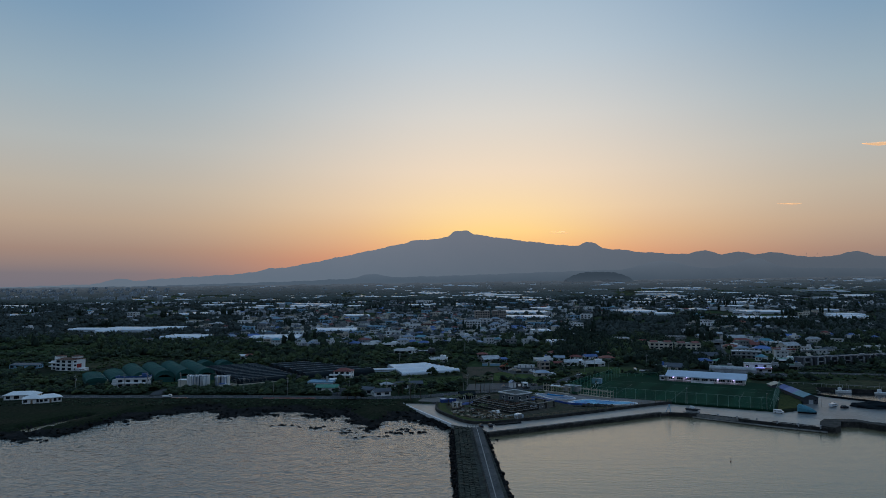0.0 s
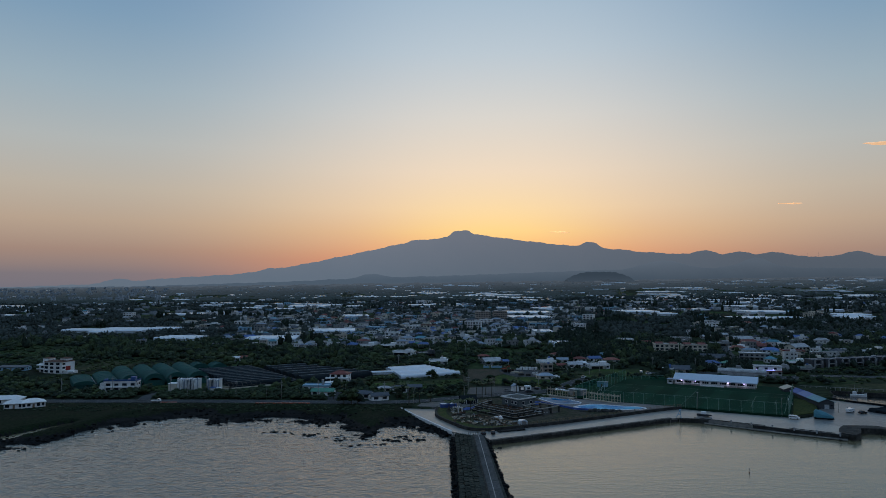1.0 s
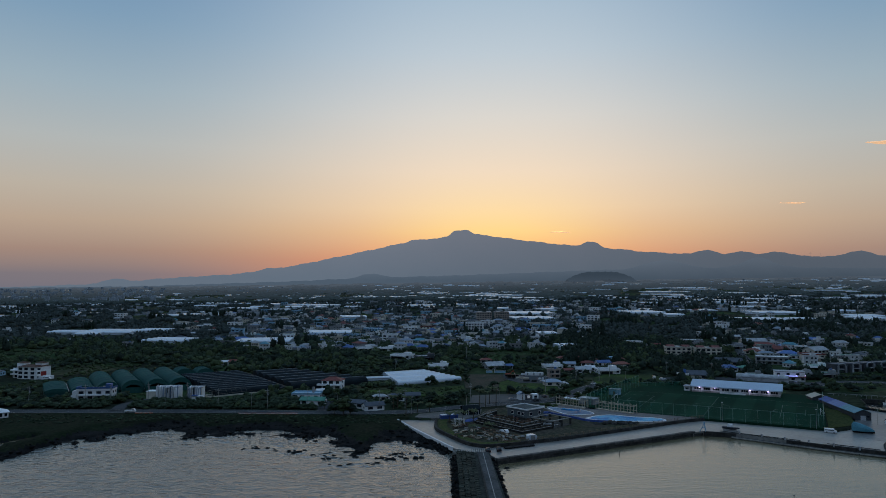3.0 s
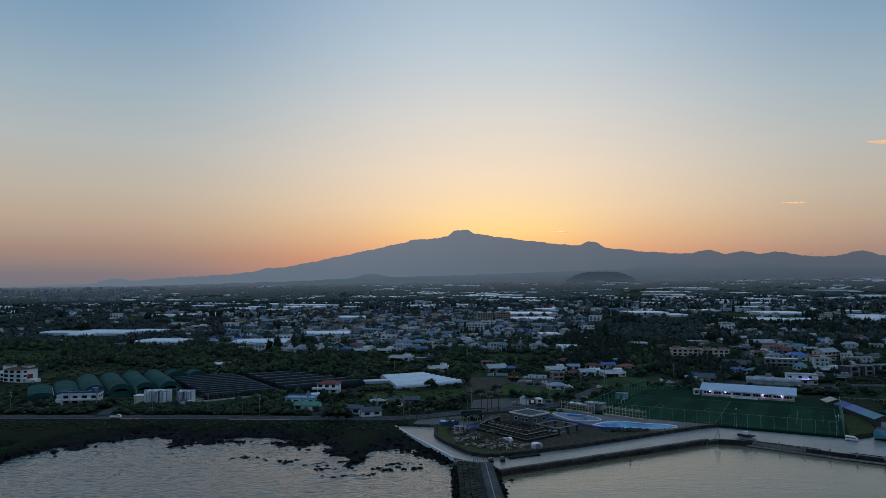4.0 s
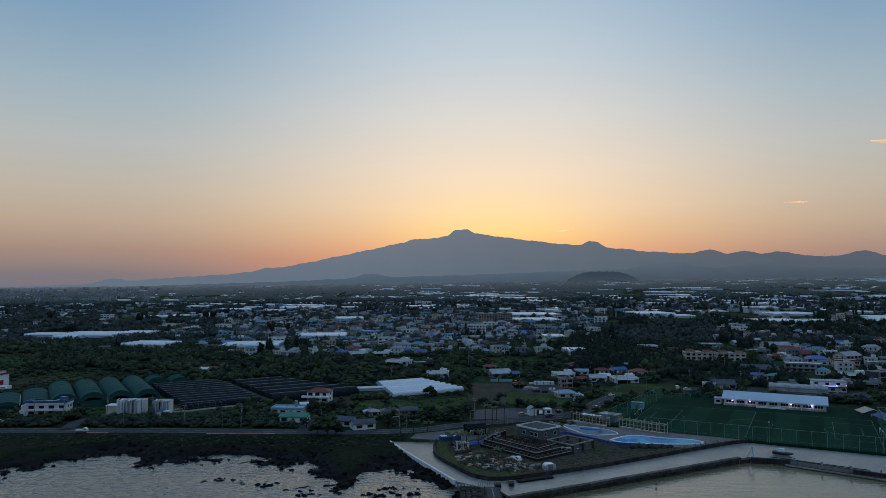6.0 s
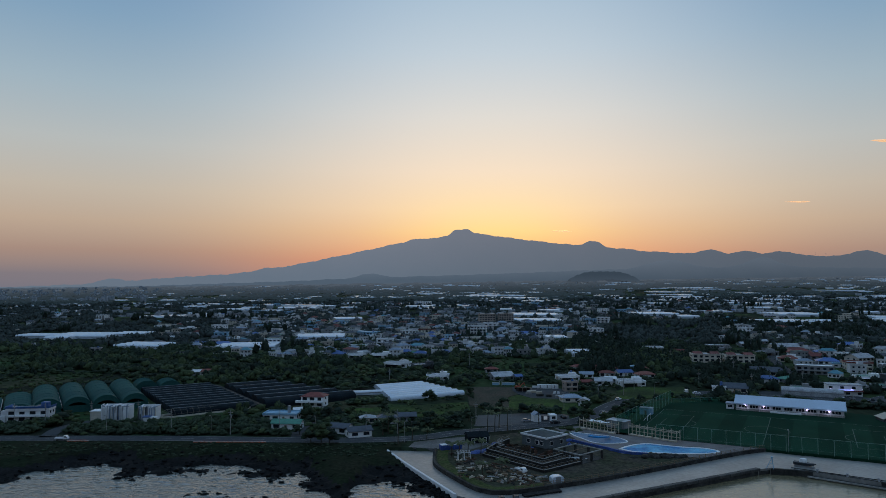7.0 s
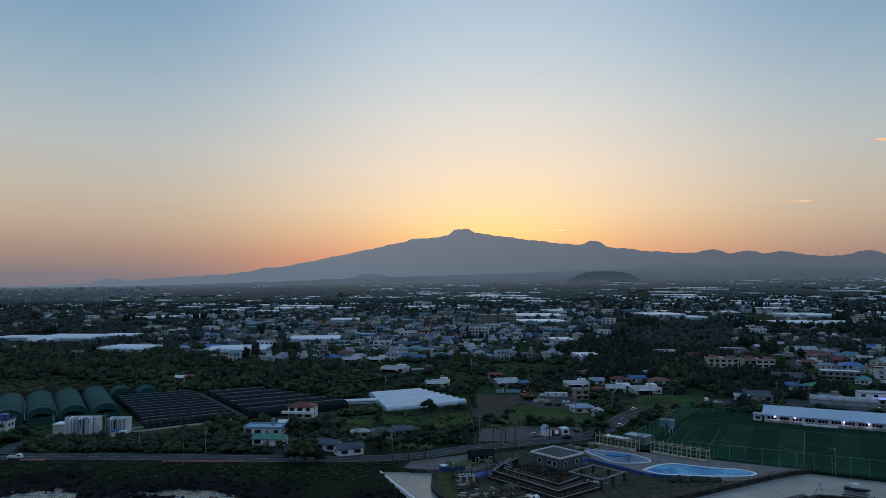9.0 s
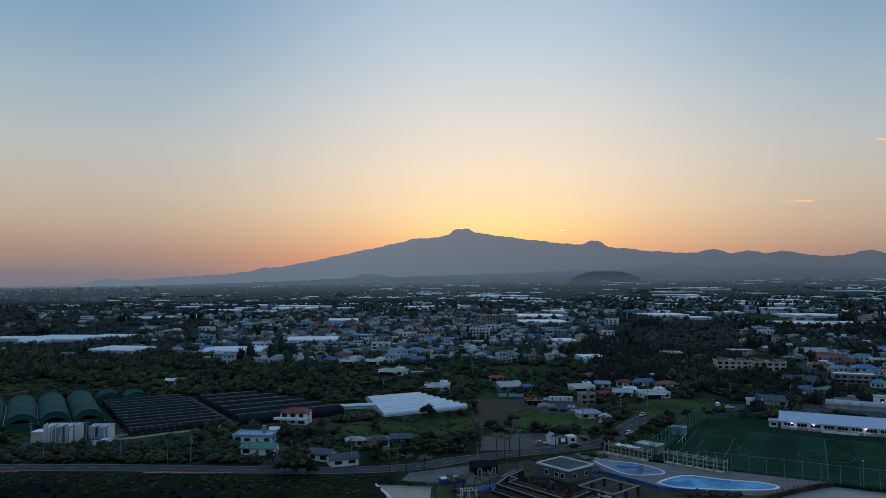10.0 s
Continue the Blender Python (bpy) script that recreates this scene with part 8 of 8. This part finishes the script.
for i in range(1500):
    x, y = rnd.uniform(150, 440), rnd.uniform(505, 760)
    if x > 270 and y < 556:
        continue
    if density(x * 1.7, y * 1.7) > -0.1 and free(x, y, 3) and x < 0.66 * y:
        belt.append((x, y, rnd.uniform(2, 4.2), rnd.uniform(4.5, 8.5)))
woods("house_trees", "dark trees between the houses above the harbour", belt[:520], M["pine"], KINDS_LOW)
tall = []
for k in range(70):
    y = rnd.uniform(640, 1500)
    x = rnd.uniform(0.0, 0.6) * y if k % 4 else rnd.uniform(-0.6, 0.1) * y
    for j in range(rnd.randint(3, 9)):
        px, py = x + j * rnd.uniform(3, 6), y + rnd.gauss(0, 3)
        if free(px, py, 1.5):
            tall.append((px, py, rnd.uniform(1.8, 3.6), rnd.uniform(9, 15)))
for i in range(900):
    q = rnd.random()
    y = rnd.uniform(600, 830) if q < 0.5 else rnd.uniform(830, 1010)
    x = y * (rnd.uniform(0.16, 0.235) if q < 0.5 else rnd.uniform(0.36, 0.62))
    if free(x, y, 2.0) and density(x * 1.3, y * 1.3) > -0.25:
        tall.append((x, y, rnd.uniform(2.2, 4.2), rnd.uniform(6, 11)))
woods("tall_pines", "tall dark pines in windbreaks between the fields", tall, M["pine"], KINDS_LOW)
near_a, near_b, near_c, shrubs = near_a[:1750], near_b[:1450], near_c[:850], shrubs[:1500]
for i in range(420):
    x, y = rnd.uniform(-200, -62), rnd.uniform(409, 434)
    if free(x, y, 1.5):
        near_a.append((x, y, rnd.uniform(1.6, 3.2), rnd.uniform(2.4, 4.4)))
for i in range(150):
    x, y = rnd.uniform(-58, 16), rnd.uniform(424, 462)
    if free(x, y, 1.0) or (y < 456 and rnd.random() < 0.3 and x < 8):
        near_a.append((x, y, rnd.uniform(1.2, 2.8), rnd.uniform(1.8, 4.2)))
for i in range(60):
    x, y = rnd.uniform(-46, 12), rnd.uniform(458, 488)
    near_b.append((x, y, rnd.uniform(0.6, 1.5), rnd.uniform(0.7, 1.8)))
for i in range(420):
    x, y = rnd.uniform(16, 150), rnd.uniform(452, 640)
    if free(x, y, 1.2):
        (near_a if i % 2 else near_c).append((x, y, rnd.uniform(1.6, 3.6), rnd.uniform(2.2, 5.5)))
woods("woodland_dark", "dense dark green trees round the village", near_a, M["leaf"])
woods("woodland_olive", "olive green scrub and orchard trees", near_b, M["leaf_b"])
woods("woodland_pine", "dark pines among the houses", near_c, M["pine"])
woods("field_scrub", "low green scrub over fallow fields", shrubs, M["leaf_b"], KINDS_FAR)
# low scrub on the shore bank
scrub = []
for i in range(900):
    x = rnd.uniform(-330, -18)
    y = rnd.uniform(372, 395)
    if y > float(np.interp(x, edge_x, edge_y)) + 20 and free(x, y, 1):
        scrub.append((x, y, rnd.uniform(0.4, 1.1), rnd.uniform(0.3, 0.8)))
woods("shore_scrub", "low scrub on the bank above the rocks", scrub, M["leaf"], KINDS_FAR)
mid_a, mid_b = [], []
for i in range(14000):
    y = 780 + 1100 * rnd.random() ** 1.2
    x = rnd.uniform(-0.66, 0.66) * y
    r = rnd.uniform(2.5, 6)
    if density(x, y) < -0.15 or not free(x, y, r * 0.6):
        continue
    (mid_a if rnd.random() < 0.6 else mid_b).append((x, y, r, rnd.uniform(4, 9)))
# both belts use the leaf colour with haze painted in
woods("far_woods_green", "dark tree belts between fields and houses", mid_a, M["leaf_hazed"], KINDS_FAR)
woods("far_woods_pine", "pine windbreaks between fields", mid_b, M["leaf_hazed"], KINDS_FAR)
far = []
for i in range(7000):
    y = 1800 * (4400 / 1800) ** rnd.random()
    x = rnd.uniform(-0.66, 0.66) * y
    if density(x * 0.5, y * 0.3) > -0.1:
        far.append((x, y, rnd.uniform(8, 22), rnd.uniform(4, 8)))
# far woods: airlight painted as emission, stronger with distance
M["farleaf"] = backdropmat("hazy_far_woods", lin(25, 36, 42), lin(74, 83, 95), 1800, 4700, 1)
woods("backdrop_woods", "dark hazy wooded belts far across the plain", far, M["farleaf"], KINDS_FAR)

# beyond that: specks of houses and vinyl as one mass
# walls and roofs greyed: distance haze put into the base colour
M["haze_wall"] = mat("haze_grey_wall", (0.3, 0.32, 0.34), 0.8, 0.3, 0.02, 0.2, spec=0.1)
M["haze_roof"] = mat("haze_grey_roof", (0.16, 0.18, 0.2), 0.8, 0.3, 0.02, 0.2, spec=0.1)
vs, fs, mi, o = [], [], [], 0
for i in range(2300):
    y = 1250 * (3900 / 1250) ** (rnd.random() ** 1.1)
    x = rnd.uniform(-0.64, 0.64) * y
    clump = density(x * 0.6 + 400, y * 0.4)
    vinyl = rnd.random() < ((0.6 if y > 1700 else 0.22) if x > -0.12 * y else 0.2)
    if (vinyl and clump < 0.05) or (not vinyl and clump > 0.25):
        continue
    w, d, h = (rnd.uniform(20, 95), rnd.uniform(12, 34), 2.6) if vinyl else (rnd.uniform(7, 13), rnd.uniform(7, 11), rnd.choice((3, 3.5, 4, 6)))
    if x < -0.4 * y and y > 1900 and not vinyl:
        h, w = rnd.uniform(6, 16), w * 1.2
    z = ground(x, y) - 0.5
    b = [(x - w / 2, y, z), (x + w / 2, y, z), (x + w / 2, y + d, z), (x - w / 2, y + d, z)]
    t = [(p[0], p[1], z + h + (1.2 if j > 1 and vinyl else 0)) for j, p in enumerate(b)]
    vs += b + t
    for f in ((4, 5, 6, 7), (0, 1, 5, 4), (1, 2, 6, 5), (2, 3, 7, 6), (3, 0, 4, 7)):
        fs.append([q + o for q in f])
        mi.append(0 if vinyl else (1 if f[0] == 4 else 2))
    o += 8
me = mesh_np("distant_town", vs, fs, [M["film"], M["haze_roof"], M["haze_wall"]])
me.polygons.foreach_set("material_index", np.array(mi, dtype=np.int32))
tagged(new("distant_town", me), "distant houses and white greenhouses scattered over the plain", "town", kind="stuff")


def tree(x, y, h, r, material, label):
    t = thing("tree", x, y, ground(x, y) - 0.1, 0, label, "tree", "garden trees")
    bm = bmesh.new()
    bar(bm, (0, 0, 0), (0.1, 0.05, h * 0.5), 0.22, 7, 0.14)
    for k in range(5):
        a = k * 1.26 + rnd.random()
        bar(bm, (0.1, 0.05, h * (0.36 + 0.04 * k)), (math.cos(a) * r * 0.6, math.sin(a) * r * 0.6, h * (0.55 + 0.07 * k)), 0.1, 5, 0.03)
    part("trunk", bm, M["trunk"], t)
    part("crown", crown_mesh(h, r, material), None, t)


def palm(x, y, h):
    p = thing("palm_tree", x, y, 4.4, rnd.uniform(0, 90), "tall slim palm with drooping fronds", "palm tree", "palm trees")
    bm = bmesh.new()
    prev = Vector((0, 0, 0))
    for k in range(1, 6):
        q = Vector((0.06 * k * k * 0.3, 0, h * k / 5))
        bar(bm, prev, q, 0.24 - 0.02 * k, 7, 0.22 - 0.02 * k)
        prev = q
    part("trunk", bm, M["trunk"], p)
    vs = []
    for k in range(22):
        a, droop = rng.uniform(0, 6.28), rng.uniform(0.1, 1.5)
        d = np.array([math.cos(a), math.sin(a), 0])
        s = np.array([-math.sin(a), math.cos(a), 0])
        pts = [np.array(prev) + d * (2.7 * t) + np.array([0, 0, 1.0 * t * (1.1 - droop * t * 1.2)]) for t in (0, 0.33, 0.66, 1.0)]
        for i in range(3):
            w0, w1 = 0.5 - 0.08 * i, 0.42 - 0.12 * i
            sag = np.array([0, 0, -0.18])
            for e in (-1, 1):
                vs.append(np.stack([pts[i], pts[i] + s * w0 * e + sag, pts[i + 1] + s * w1 * e + sag, pts[i + 1]]))
    part("crown", leaf_mesh("crown", vs, M["frond"]), None, p)


for x, y, h in ((-18.4, 392, 9), (-13, 399, 5), (19, 412, 9.5), (22.5, 416, 8), (28, 416, 10), (25, 424, 9), (3, 372, 5), (9, 369, 6), (14, 372, 6), (6, 376, 4), (-7, 401, 4), (-26, 409, 7), (-24, 412, 8), (44, 432, 9), (13, 346, 4), (20, 350, 4)):
    palm(x, y, h)
for x, y, h, r in ((-56, 408, 8, 4.2), (-54, 394, 9, 4.5), (-49.5, 392, 10, 4.6), (-46.5, 395, 8, 4), (-50, 406, 7, 3.8), (-62, 410, 6, 3), (-24, 418, 7, 4), (-14, 420, 6, 3.5), (-2, 424, 7, 4), (4, 430, 6, 3.4), (-8, 428, 6, 3.6), (12, 440, 7, 3.6), (30, 470, 8, 4), (-112, 416, 5, 3), (-100, 418, 5, 3.4),
                   (-92, 414, 5, 3.2), (-125, 418, 5.5, 3.4), (-176, 428, 6, 4), (-184, 424, 5, 3.5), (-205, 428, 6, 4), (-8, 500, 8, 4.6), (15, 515, 6, 4), (66, 440, 7, 3.8), (70, 446, 6, 3.5), (76, 440, 6, 3.2), (64, 454, 7, 3.6), (84, 452, 6, 3.4), (90, 448, 5, 3),
                   (74, 466, 6, 3.4), (96, 470, 6, 3.2), (105, 480, 5, 3), (110, 492, 5, 3), (-86, 424, 5, 3), (-60, 430, 6, 3.6), (-55, 446, 7, 4), (-46, 452, 7, 4), (-30, 460, 6, 4), (-100, 440, 5, 3), (120, 500, 5, 3), (64, 432, 6, 3)):
    tree(x, y, h, r, rnd.choice((M["leaf"], M["leaf"], M["leaf_b"], M["pine"])), rnd.choice(("dark round-crowned garden tree", "bushy dark green tree beside the road")))
